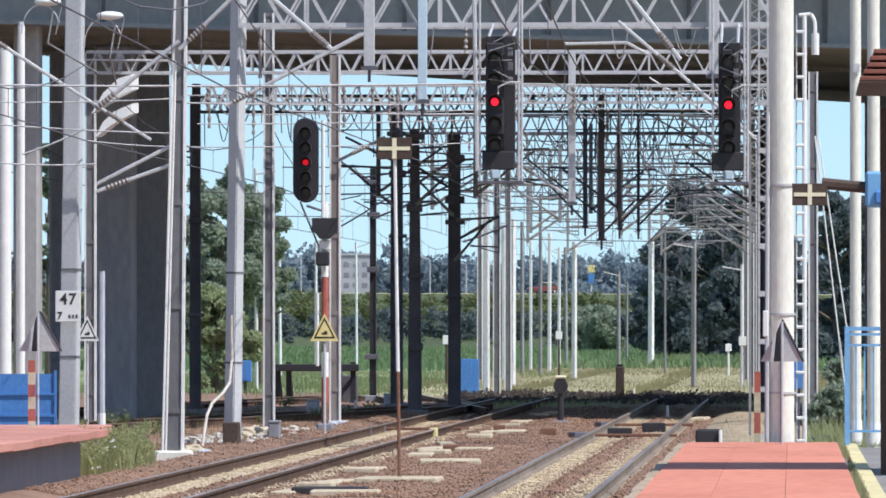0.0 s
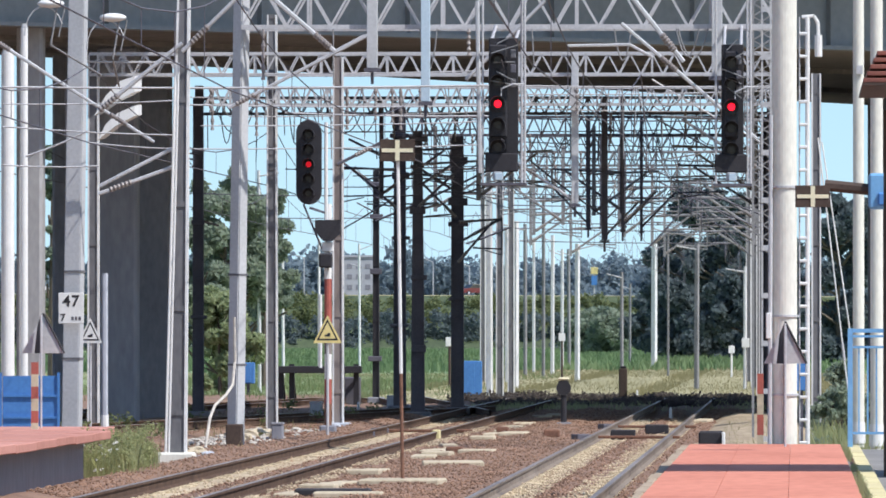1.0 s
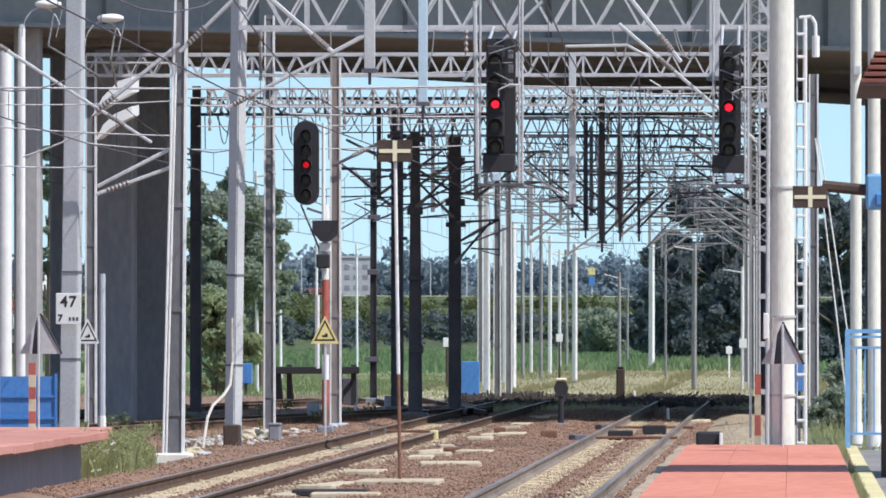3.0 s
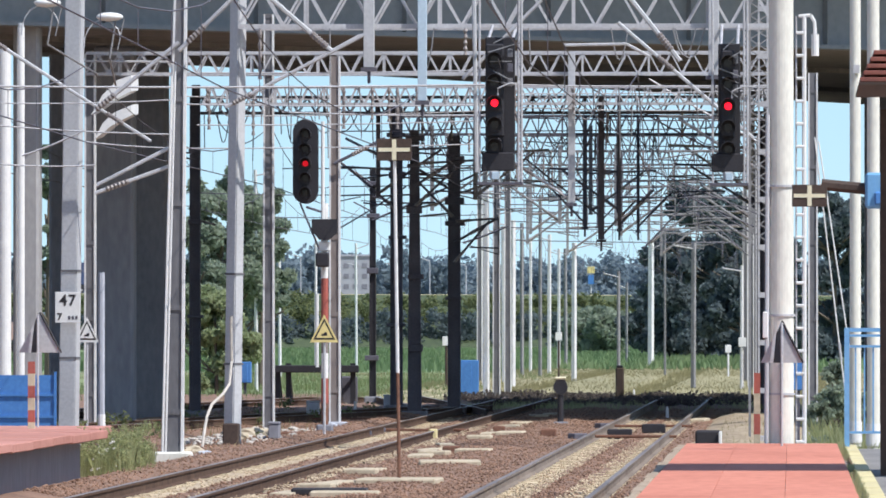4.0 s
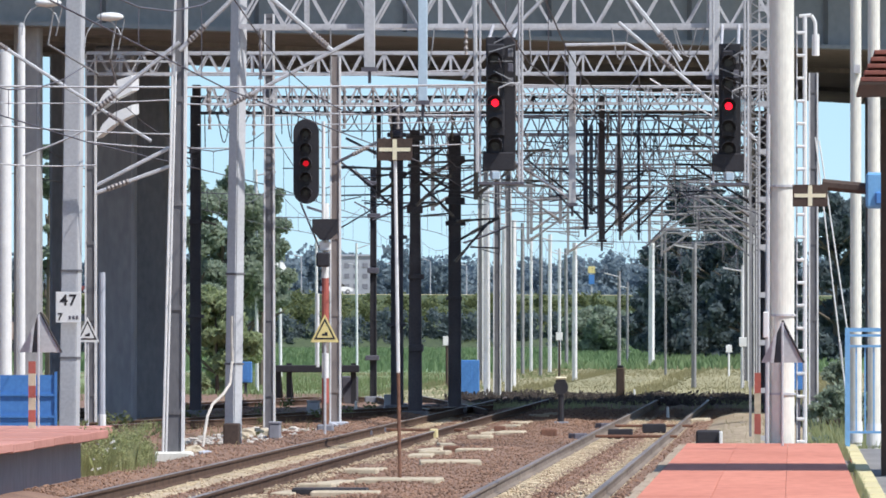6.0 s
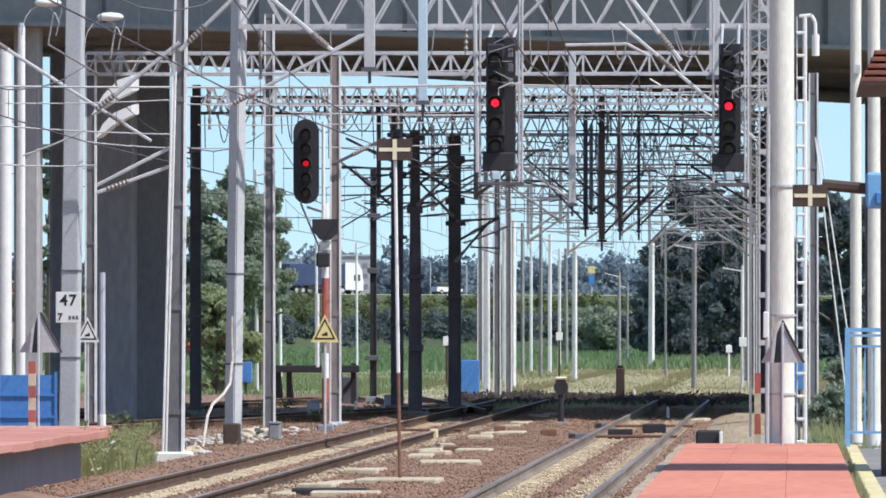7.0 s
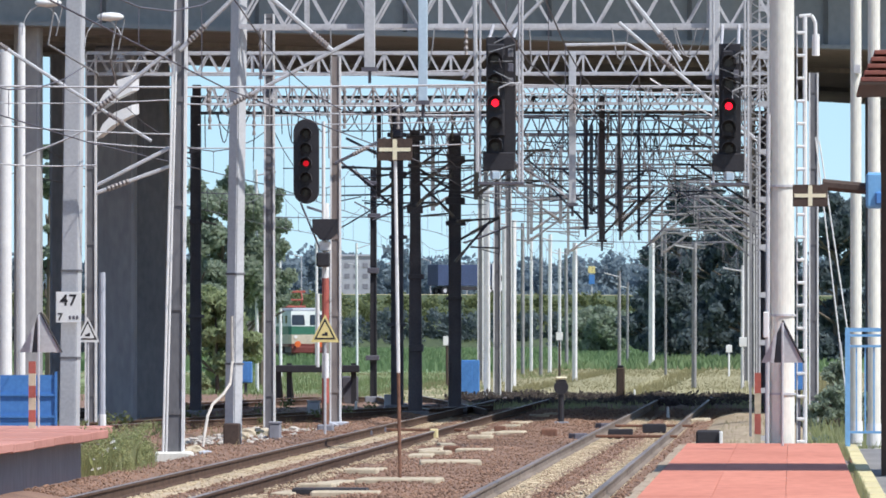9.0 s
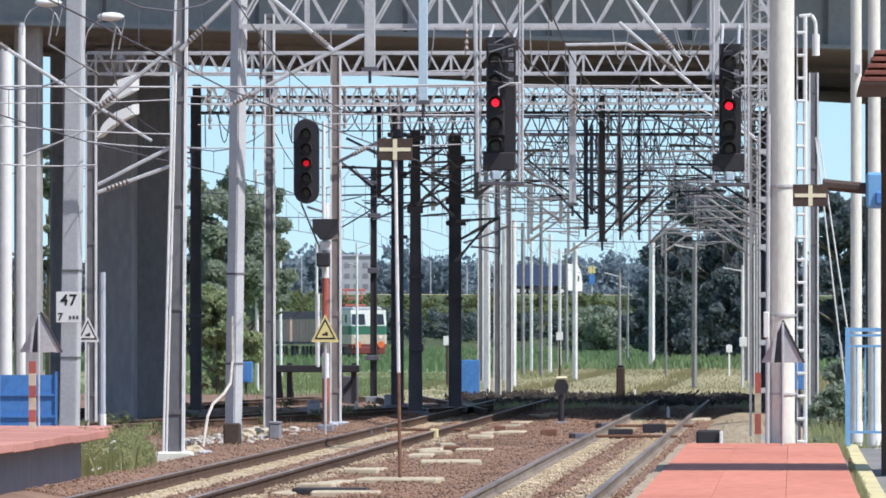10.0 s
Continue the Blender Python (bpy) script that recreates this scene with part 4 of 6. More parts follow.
def gantry_signal(xl, xr, z0, z1, zl, lamp_x, y, label):
    s = thing("railway_signal", label, "signal", group="railway signals")
    w = xr - xl
    bm = bmesh.new()
    box(bm, ((xl + xr) / 2, y + 0.06, (z0 + z1) / 2), (w, 0.05, z1 - z0), bevel=0.015)
    part("backboard", bm, BLACK, s, "black signal backboard")
    bm = bmesh.new()
    box(bm, (lamp_x, y - 0.02, (z0 + z1) / 2 + 0.25), (w * 0.62, 0.16, (z1 - z0) - 0.75), bevel=0.03)
    head = part("head", bm, BLACK, s)
    for k in range(-2, 3):
        lamp_unit(head, lamp_x, y - 0.1, zl - k * 0.40, 0.115, LAMP_RED if k == 0 else LENS_DARK, k == 0)
    bm = bmesh.new()
    box(bm, ((xl + xr) / 2 - 0.03, y - 0.1, z0 + 0.16), (0.60, 0.3, 0.34), bevel=0.02)
    part("indicator_box", bm, BLACK, s)
    bm = bmesh.new()
    box(bm, (lamp_x, y - 0.15, z0 - 0.08), (0.2, 0.2, 0.2), bevel=0.04)
    part("telephone_box", bm, PAINT_GREY, s)
    for x in (xl + 0.05, xr - 0.05):
        bm = bmesh.new()
        rod(bm, (x, y + 0.06, z1 - 0.05), (x, y + 2.6, 7.78), 0.03, n=6)
        part("hanger", bm, STEEL, s)
    # service cage
    for x in (xl - 0.10, xr + 0.07, xr + 0.13):
        bm = bmesh.new()
        rod(bm, (x, y - 0.2, z0 - 0.25), (x, y - 0.2, 8.75), 0.022, n=6)
        part("cage_post", bm, STEEL, s)
    z = z0 - 0.2
    while z < z1 + 0.4:
        bm = bmesh.new()
        rod(bm, (xr + 0.07, y - 0.2, z), (xr + 0.13, y - 0.2, z + 0.1), 0.014, n=5)
        rod(bm, (xr + 0.07, y - 0.2, z + 0.2), (xr + 0.13, y - 0.2, z + 0.1), 0.014, n=5)
        part("lacing", bm, STEEL, s)
        z += 0.2
    bm = bmesh.new()
    box(bm, ((xl + xr) / 2, y + 0.1, z0 - 0.24), (w + 0.3, 0.8, 0.05))
    part("cage_floor", bm, STEEL_DARK, s)
    # braces, cable boxes and the tangle of conduits in front of the upper head
    rnd = random.Random(int(-xl * 100))
    for k in range(5):
        z = z1 - 0.12 - 0.17 * k
        bm = bmesh.new()
        rod(bm, (xl + rnd.uniform(0.0, 0.2), y - 0.24, z), (xr + rnd.uniform(-0.15, 0.1), y - 0.24, z + rnd.uniform(-0.22, 0.22)), 0.012, n=5)
        part("brace", bm, WIRE_GREY, s)
    for k in range(3):
        bm = bmesh.new()
        box(bm, (xr - 0.09, y - 0.14, z1 - 0.3 - 0.27 * k), (0.10, 0.1, 0.16), bevel=0.012)
        part("cable_box", bm, (WEB_GREY, STEEL_DARK, WEB_GREY)[k], s)
    bm = bmesh.new()
    chain(bm, [(lamp_x + 0.07, y - 0.38, zl + 0.14), (lamp_x + 0.07, y - 0.38, zl + 0.27), (lamp_x + 0.28, y - 0.34, zl + 0.36), (lamp_x + 0.5, y - 0.3, zl + 0.36)], 0.016, n=6)
    part("conduit", bm, STEEL, s)
    bm = bmesh.new()
    box(bm, (lamp_x + 0.02, y - 0.26, z0 - 0.10), (0.14, 0.03, 0.14), bevel=0.01)
    part("blue_panel", bm, PALE_BLUE, s)


gantry_signal(-5.660, -5.110, 4.995, 7.468, 6.242, -5.483, 157, "tall black signal hanging from the gantry showing bright red")
gantry_signal(-1.345, -0.935, 4.974, 7.342, 6.179, -1.160, 157, "black signal beside a grey post of the gantry showing bright red")


def dwarf_signal():
    s = thing("dwarf_signal", "low dark ground signal with a pale cap between tracks", "signal", group="railway signals")
    x, y = -5.355, 197
    bm = bmesh.new()
    rod(bm, (x, y, -0.2), (x, y, 0.55), 0.075, 0.065, n=10)
    part("post", bm, BLACK, s)
    bm = bmesh.new()
    rod(bm, (x, y - 0.1, 0.72), (x, y + 0.1, 0.72), 0.17, n=16)
    box(bm, (x, y + 0.02, 0.76), (0.25, 0.16, 0.30), bevel=0.05)
    part("head", bm, BLACK, s)
    bm = bmesh.new()
    box(bm, (x, y, 0.93), (0.27, 0.24, 0.07), bevel=0.03)
    part("cap", bm, CREAM, s, "pale sunlit cap")
    bm = bmesh.new()
    box(bm, (x, y, -0.16), (0.34, 0.3, 0.16), bevel=0.02)
    part("footing", bm, CONC_DARK, s)
    t = thing("marker_post", "short dark wooden marker post beyond the bridge shadow", "post")
    bm = bmesh.new()
    box(bm, (-5.288, 262, 0.36), (0.26, 0.2, 1.1), bevel=0.04)
    part("post", bm, BROWN, t)
    bm = bmesh.new()
    box(bm, (-5.288, 262, 0.94), (0.2, 0.18, 0.07), bevel=0.02)
    part("cap", bm, BLACK, t)


dwarf_signal()


# ---- signs ----
def cross_plate(parent, x, y, z, w, h):
    bm = bmesh.new()
    box(bm, (x, y, z), (w, 0.02, h), bevel=0.004)
    pl = part("plate", bm, BROWN, parent, "dark brown plate")
    bm = bmesh.new()
    bar = 0.17 * h
    box(bm, (x, y - 0.016, z), (w * 0.90, 0.008, bar))
    box(bm, (x, y - 0.0165, z), (bar * 1.15, 0.009, h * 0.94))
    part("cross", bm, CREAM, pl, "cream painted cross")


def cross_sign():
    s = thing("cross_sign", "dark sign with a cream cross on a tall thin rusty pole", "sign", group="cross signs")
    y = 121.0
    cross_plate(s, -5.664, y - 0.05, 4.607, 0.50, 0.315)
    for k, (za, zb) in enumerate(((-0.2, 1.418), (1.418, 4.728))):
        bm = bmesh.new()
        lean = -5.664 - -5.591
        f = lambda z: -5.591 + lean * (z + 0.2) / 4.9
        rod(bm, (f(za), y, za), (f(zb), y, zb), 0.028, 0.026, n=8)
        part("pole", bm, (RUST, WHITE)[k], s, ("rusty lower pole", "white painted pole")[k])
    r = thing("cross_sign", "dark cross sign on a brown arm from a blue box", "sign", group="cross signs")
    y = 104.0
    cross_plate(r, 0.228, y - 0.06, 3.672, 0.43, 0.27)
    bm = bmesh.new()
    rod(bm, (0.373, y, 3.810), (0.996, y, 3.748), 0.075, n=8)
    part("arm", bm, BROWN, r)
    bm = bmesh.new()
    box(bm, (1.183, y, 3.734), (0.55, 0.3, 0.44), bevel=0.03)
    part("housing", bm, GATE_BLUE, r, "light blue metal housing")
    bm = bmesh.new()
    box(bm, (1.273, y - 0.05, 3.637), (0.5, 0.3, 0.16), bevel=0.02)
    part("housing_base", bm, BLUE, r)
    bm = bmesh.new()
    rod(bm, (1.273, y + 0.2, 0.5), (1.273, y + 0.2, 3.790), 0.07, n=10)
    part("pole", bm, BROWN, r)


cross_sign()


def triangle(bm, x, y, z, w, h, dep):
    prism(bm, [(x - w / 2, y, z), (x + w / 2, y, z), (x, y, z + h)], (0, dep, 0))


def warning_sign(x, y, z, w, h, outer, inner, label, pole=None):
    s = thing("warning_sign", label, "sign", group="triangular signs")
    bm = bmesh.new()
    triangle(bm, x, y, z, w, h, 0.015)
    part("plate", bm, outer, s)
    bm = bmesh.new()
    triangle(bm, x, y - 0.004, z + 0.10 * h, w * 0.76, h * 0.76, 0.0035)
    part("border", bm, BLACK, s)
    bm = bmesh.new()
    triangle(bm, x, y - 0.008, z + 0.16 * h, w * 0.58, h * 0.58, 0.0035)
    part("face", bm, inner, s)
    bm = bmesh.new()
    box(bm, (x, y - 0.010, z + 0.27 * h), (w * 0.2, 0.004, h * 0.07))
    box(bm, (x + w * 0.05, y - 0.0105, z + 0.33 * h), (w * 0.1, 0.004, h * 0.06))
    part("pictogram", bm, BLACK, s)
    bm = bmesh.new()
    rod(bm, (x, y + 0.05, -0.4 if pole is None else pole), (x, y + 0.05, z + h * 0.7), 0.03, n=8)
    part("pole", bm, STEEL, s)


warning_sign(-9.477, 172, 1.792, 0.58, 0.57, YELLOW_SIGN, YELLOW_SIGN, "yellow triangular warning sign on the signal mast")
warning_sign(-15.477, 186, 1.775, 0.54, 0.56, WHITE, WHITE, "white triangular warning sign on a steel mast")


def folded_sign(x, y, z, w, h, zfoot, label):
    s = thing("folded_sign", label, "sign", group="triangular signs")
    bm = bmesh.new()
    triangle(bm, x, y, z, w, h, 0.012)
    part("plate", bm, PAINT_GREY, s, "plain grey back of a plate")
    # facet turned from the sun, its shade given as black colour
    bm = bmesh.new()
    prism(bm, [(x - w * 0.20, y - 0.05, z), (x, y - 0.35, z), (x, y - 0.35, z + h * 0.97), (x - w * 0.13, y - 0.05, z + h * 0.7)], (0.012, 0.012, 0))
    part("shaded_plate", bm, BLACK, s, "side plate coloured black for its shade")
    bm = bmesh.new()
    rod(bm, (x + w * 0.5, y - 0.01, z), (x, y - 0.01, z + h), 0.014, n=5)
    part("edge", bm, BLACK, s)
    bm = bmesh.new()
    rod(bm, (x, y - 0.36, zfoot), (x, y - 0.36, z + h * 0.95), 0.018, n=8)
    part("pole", bm, STEEL, s)


folded_sign(-11.185, 126, 1.696, 0.64, 0.60, 0.55, "grey triangular sign plate seen from behind on a pole")
folded_sign(-0.116, 108.5, 1.608, 0.55, 0.54, 0.55, "grey triangular sign plate seen from behind at the platform end")


def text(body, x, y, z, size, material, parent, name="numeral"):
    cu = bpy.data.curves.new(name, "FONT")
    cu.body, cu.size, cu.align_x, cu.align_y, cu.extrude, cu.offset = body, size, "CENTER", "CENTER", 0.002, 0.006
    cu.materials.append(material)
    ob = new(name, cu)
    ob.matrix_world = pose(x, y, z, 90, 0, 0)
    ob.parent = parent


def distance_plate():
    s = thing("distance_plate", "white kilometre plate with black numerals on a grey mast", "sign")
    x, y, z = -14.071, 164.6, 2.482
    bm = bmesh.new()
    box(bm, (x, y, z), (0.49, 0.02, 0.60), bevel=0.006)
    part("plate", bm, WHITE, s)
    text("4", x - 0.085, y - 0.016, z + 0.13, 0.30, BLACK, s)
    text("7", x + 0.085, y - 0.016, z + 0.13, 0.30, BLACK, s)
    text("7", x - 0.16, y - 0.016, z - 0.19, 0.19, BLACK, s)
    for k in range(3):
        bm = bmesh.new()
        box(bm, (x + 0.03 + 0.07 * k, y - 0.013, z - 0.20), (0.045, 0.006, 0.07))
        part("bar", bm, STEEL_DARK, s)


distance_plate()


def striped_post(x, y, z0, z1, w, n, label):
    s = thing("striped_post", label, "post", group="striped posts")
    for k in range(n):
        a, b = z0 + (z1 - z0) * k / n, z0 + (z1 - z0) * (k + 1) / n
        bm = bmesh.new()
        box(bm, (x, y, (a + b) / 2), (w, w, b - a))
        part("band", bm, FADED_RED if (n - 1 - k) % 2 == 0 else SAND, s)


striped_post(-0.446, 111.5, -0.42, 1.464, 0.085, 7, "worn red and white striped post at the platform end")
striped_post(-11.132, 124, 0.5, 1.569, 0.10, 6, "red and white striped post on the platform")


# ---- platform end: concrete mast, ladder, gate, lamp posts, shelter ----
def platform_end():
    m = thing("concrete_mast", "tall round pale concrete mast at the platform end", "mast")
    x, y = -0.126, 110.9
    for (za, zb, r) in ((0.0, 1.617, 0.168), (1.617, 6.757, 0.165)):
        bm = bmesh.new()
        rod(bm, (x, y, za), (x, y, zb), r, r * 0.97, n=28)
        part("shaft", bm, CONC_LIGHT, m, smooth=False)
    for z in (1.177, 2.205, 3.893):
        bm = bmesh.new()
        rod(bm, (x, y, z), (x, y, z + 0.03), 0.185, n=24)
        part("strap", bm, STEEL, m)
    bm = bmesh.new()
    rod(bm, (-0.322, y - 0.1, 0.35), (-0.302, y - 0.1, 4.847), 0.03, n=8)
    part("conduit", bm, PAINT_GREY, m)
    bm = bmesh.new()
    box(bm, (-0.335, y - 0.15, 2.094), (0.07, 0.06, 0.34), bevel=0.01)
    part("junction_box", bm, WHITE, m)
    bm = bmesh.new()
    box(bm, (-0.130, y - 0.185, 1.08), (0.022, 0.03, 1.07))
    part("cable", bm, BROWN, m)
    l = thing("ladder", "white steel ladder fixed beside the concrete mast", "ladder")
    xa, xb = 0.070, 0.176
    for xx in (xa, xb):
        bm = bmesh.new()
        rod(bm, (xx, 112, 0.3), (xx, 112, 6.170), 0.012 if xx == xa else 0.032, n=8)
        part("stile", bm, STEEL if xx == xa else WHITE, l)
    k = 0
    while 0.55 + 0.30 * k < 6.170:
        bm = bmesh.new()
        rod(bm, (xa, 111.98, 0.55 + 0.30 * k), (xb, 111.98, 0.55 + 0.30 * k), 0.022, n=6)
        part("rung", bm, WHITE, l)
        k += 1
    bm = bmesh.new()
    pts = [(0.104, 112, 6.170), (0.261, 112, 6.185), (0.313, 112, 6.095), (0.328, 112, 5.684)]
    for p, q in zip(pts, pts[1:]):
        rod(bm, p, q, 0.025, n=8)
    part("hoop", bm, WHITE, l)
    bm = bmesh.new()
    rod(bm, (0.320, 112, 5.931), (0.320, 112, 5.647), 0.05, n=10)
    part("sleeve", bm, WHITE, l)
    k = thing("control_box", "small blue metal control box on a post beside the ladder", "control box")
    bm = bmesh.new()
    box(bm, (0.10, 130, 1.34), (0.24, 0.2, 0.46), bevel=0.015)
    part("body", bm, BLUE, k)
    bm = bmesh.new()
    box(bm, (0.10, 130, 0.36), (0.07, 0.07, 1.5))
    part("post", bm, STEEL_DARK, k)
    g = thing("guy_wires", "pair of taut guy wires with turnbuckles", "guy wire")
    for xt, zt, xb in ((0.42, 5.45, 1.116), (0.49, 5.38, 1.348)):
        bm = bmesh.new()
        rod(bm, (xt, 150, zt), (xb, 150, -0.42), 0.013, n=6)
        wire = part("wire", bm, WHITE, g)
        bm = bmesh.new()
        p = Vector((xt, 150, zt)).lerp(Vector((xb, 150, -0.42)), 0.62)
        rod(bm, p, p + Vector((xb - xt, 0, -0.42 - zt)) * 0.05, 0.026, n=8)
        part("turnbuckle", bm, STEEL, wire)
    for (xx, w, yy, label) in ((0.902, 0.15, 119, "slim pale concrete lamp post on the platform"), (1.126, 0.165, 116, "thick pale concrete lamp post behind the blue gate")):
        p = thing("lamp_post", label, "lamp post", group="lamp posts")
        bm = bmesh.new()
        rod(bm, (xx, yy, 0.4), (xx, yy, 8.5), w / 2 * 1.08, w / 2, n=18)
        part("shaft", bm, CONC_LIGHT, p)
        bm = bmesh.new()
        rod(bm, (xx, yy, 0.45), (xx, yy, 0.75), w / 2 * 1.3, w / 2 * 1.2, n=18)
        part("collar", bm, WHITE, p)
        bm = bmesh.new()
        box(bm, (xx + w * 0.1, yy - w / 2 - 0.03, 5.685), (w * 0.6, 0.05, 0.12))
        part("clamp", bm, STEEL, p)
    t = thing("metal_gate", "light blue tubular metal gate on the platform", "gate")
    y = 108.0
    xa, xb = 0.711, 1.716
    for xx, r in ((xa, 0.032), (xb, 0.032)):
        bm = bmesh.new()
        box(bm, (xx, y, (0.544 + 2.057) / 2), (r * 2, r * 2, 2.057 - 0.544))
        part("post", bm, GATE_BLUE, t)
    for z, h in ((2.028, 0.05), (1.819, 0.03), (1.956, 0.03), (0.724, 0.03)):
        bm = bmesh.new()
        box(bm, ((xa + xb) / 2, y, z), (xb - xa - 0.07, 0.035, h))
        part("rail", bm, GATE_BLUE, t)
    n = 9
    for k in range(1, n):
        bm = bmesh.new()
        xx = xa + (xb - xa) * k / n
        box(bm, (xx, y + 0.02, (0.724 + 1.819) / 2), (0.02, 0.02, 1.819 - 0.724))
        part("bar", bm, GATE_BLUE, t)
    r = thing("platform_shelter", "platform shelter with dark red slatted roof edge and brown post", "shelter")
    y = 89.6
    for k in range(5):
        bm = bmesh.new()
        z = 4.600 + 0.07 * k
        box(bm, (0.712 + 0.035 * k + 1.5, y, z), (3.0, 4.6, 0.045), bevel=0.006)
        part("slat", bm, ROOF_RED, r)
    bm = bmesh.new()
    box(bm, (0.700 + 1.5, y, 4.560), (3.0, 4.7, 0.03))
    part("trim", bm, BROWN, r)
    bm = bmesh.new()
    box(bm, (1.018, y, 2.4), (0.15, 0.15, 3.9))
    part("post", bm, BROWN, r)
    b = thing("equipment_box", "low black box with a white end beside the rail", "equipment box")
    bm = bmesh.new()
    box(bm, (-1.321, 135, 0.02), (0.40, 0.5, 0.84), bevel=0.03)
    part("body", bm, BLACK, b)
    bm = bmesh.new()
    box(bm, (-1.124, 134.9, 0.02), (0.05, 0.5, 0.8), bevel=0.01)
    part("end_plate", bm, WHITE, b)


platform_end()


# ---- left side: lamp posts, lamps, blue fence ----
def left_side():
    for (x, top, w) in (
        (-16.925, 8.023, 0.3),
        (-16.571, 8.558, 0.17)):
        p = thing("lamp_post", "white round concrete lamp post beside the bridge pier", "lamp post", group="lamp posts")
        bm = bmesh.new()
        rod(bm, (x, 182, -0.4), (x, 182, top), w / 2, w / 2 * 0.92, n=18)
        part("shaft", bm, WHITE, p)
        bm = bmesh.new()
        rod(bm, (x, 182, top), (x, 182, top + 0.1), w / 2 * 0.9, w / 3, n=14)
        part("cap", bm, PAINT_GREY, p)
    for (x, z, w, ax) in (
        (-12.240, 7.670, 0.5, -12.597),
        (-13.361, 7.923, 0.5, -12.953)):
        p = thing("street_lamp", "flat white street lamp head on a curved arm", "street lamp", group="street lamps")
        bm = bmesh.new()
        bmesh.ops.create_uvsphere(bm, u_segments=14, v_segments=8, radius=1, matrix=pose(x, 152, z) @ Matrix.Diagonal((w / 2, 0.16, 0.08, 1)))
        part("head", bm, WHITE, p, smooth=True)
        bm = bmesh.new()
        arc = [Vector((x - 0.12 + 0.35 * math.cos(a), 152, z - 0.55 + 0.5 * math.sin(a))) for a in [math.pi * (0.12 + 0.9 * k / 8) for k in range(9)]]
        chain(bm, arc, 0.014, n=6)
        part("bow", bm, PAINT_GREY, p)
        bm = bmesh.new()
        rod(bm, (x + 0.0, 152, z - 0.75), (x + 0.12, 152, z - 0.02), 0.018, n=8)
        rod(bm, (x + 0.0, 152, z - 0.75), (ax, 158, z - 1.1), 0.018, n=8)
        part("arm", bm, WIRE_GREY, p)
        bm = bmesh.new()
        rod(bm, (x + 0.14, 152, z - 0.6), (x + 0.26, 152, z - 0.04), 0.013, n=6)
        part("stay", bm, WIRE_GREY, p)
    f = thing("blue_fence", "blue ribbed sheet metal fence panels behind the platform", "fence")
    y = 172.0
    for k in range(4):
        xx = -14.934 - 0.58 - k * 1.18
        bm = bmesh.new()
        box(bm, (xx, y, (1.126 - 0.4) / 2), (1.16, 0.05, 1.126 + 0.4))
        pa = part("panel", bm, BLUE, f)
        for zz in (0.28, 0.72):
            bm = bmesh.new()
            box(bm, (xx, y - 0.045, zz), (1.14, 0.04, 0.05))
            part("rib", bm, BLUE, pa)
        bm = bmesh.new()
        box(bm, (xx + 0.56, y - 0.04, (1.195 - 0.4) / 2), (0.05, 0.06, 1.195 + 0.4))
        part("upright", bm, BLUE, f)
    p = thing("short_post", "short rusty white concrete post by the pier", "post")
    bm = bmesh.new()
    rod(bm, (-14.664, 180, -0.4), (-14.664, 180, 3.272), 0.07, n=8)
    part("shaft", bm, CONC, p)
    bm = bmesh.new()
    rod(bm, (-14.664, 180, -0.2), (-14.664, 180, 0.25), 0.085, n=8)
    part("collar", bm, WHITE, p)
    c = thing("cable_duct", "pale plastic cable duct curving down to the ground", "cable duct")
    bm = bmesh.new()
    pts = [(-10.449, 158.00, 2.294), (-10.438, 158.00, 1.450), (-10.454, 157.60, 1.030), (-10.540, 157.00, 0.845), (-10.706, 156.50, 0.661), (-10.765, 156.00, 0.436), (-10.790, 155.60, 0.107), (-10.807, 155.40, -0.118)]
    chain(bm, pts, 0.028, n=8)
    part("duct", bm, SANDY_GREY, c)


left_side()


# ---- trackside clutter ----
def block(name, label, category, x, y, z, size, material, turn=0.0, bevel=0.02, extra=None, group=""):
    t = thing(name, label, category, (x, y, z), group)
    bm = bmesh.new()
    box(bm, (0, 0, size[2] / 2), size, turn, bevel)
    part("body", bm, material, t)
    if extra:
        bm = bmesh.new()
        box(bm, (0, 0, size[2] + 0.02), (size[0] * 1.08, size[1] * 1.06, 0.045), turn, 0.01)
        part("lid", bm, extra, t)
    return t


SLABS = "loose concrete slabs between the tracks"
for (x, y, w, d, turn) in (
        (-5.577, 120.7, 1.15, 1.6, -2),
        (-5.541, 137.6, 1, 1.6, 3),
        (-5.662, 151.4, 0.62, 1, -3),
        (-6.552, 129.1, 0.5, 0.9, 0),
        (-5.884, 178.0, 0.55, 2, -1),
        (-5.836, 110.9, 0.9, 0.7, 0),
        (-6.547, 116.7, 0.5, 0.5, -3),
        (-6.251, 148.6, 0.5, 1, -3),
        (-6.288, 171.2, 0.5, 1.2, 0),
        (-2.193, 204.5, 0.35, 3, -2)):
    block("concrete_slab", "flat sandy concrete slab lying on the ballast", "slab", x, y, -0.17, (w, d, 0.09), SAND, turn=turn, group=SLABS)
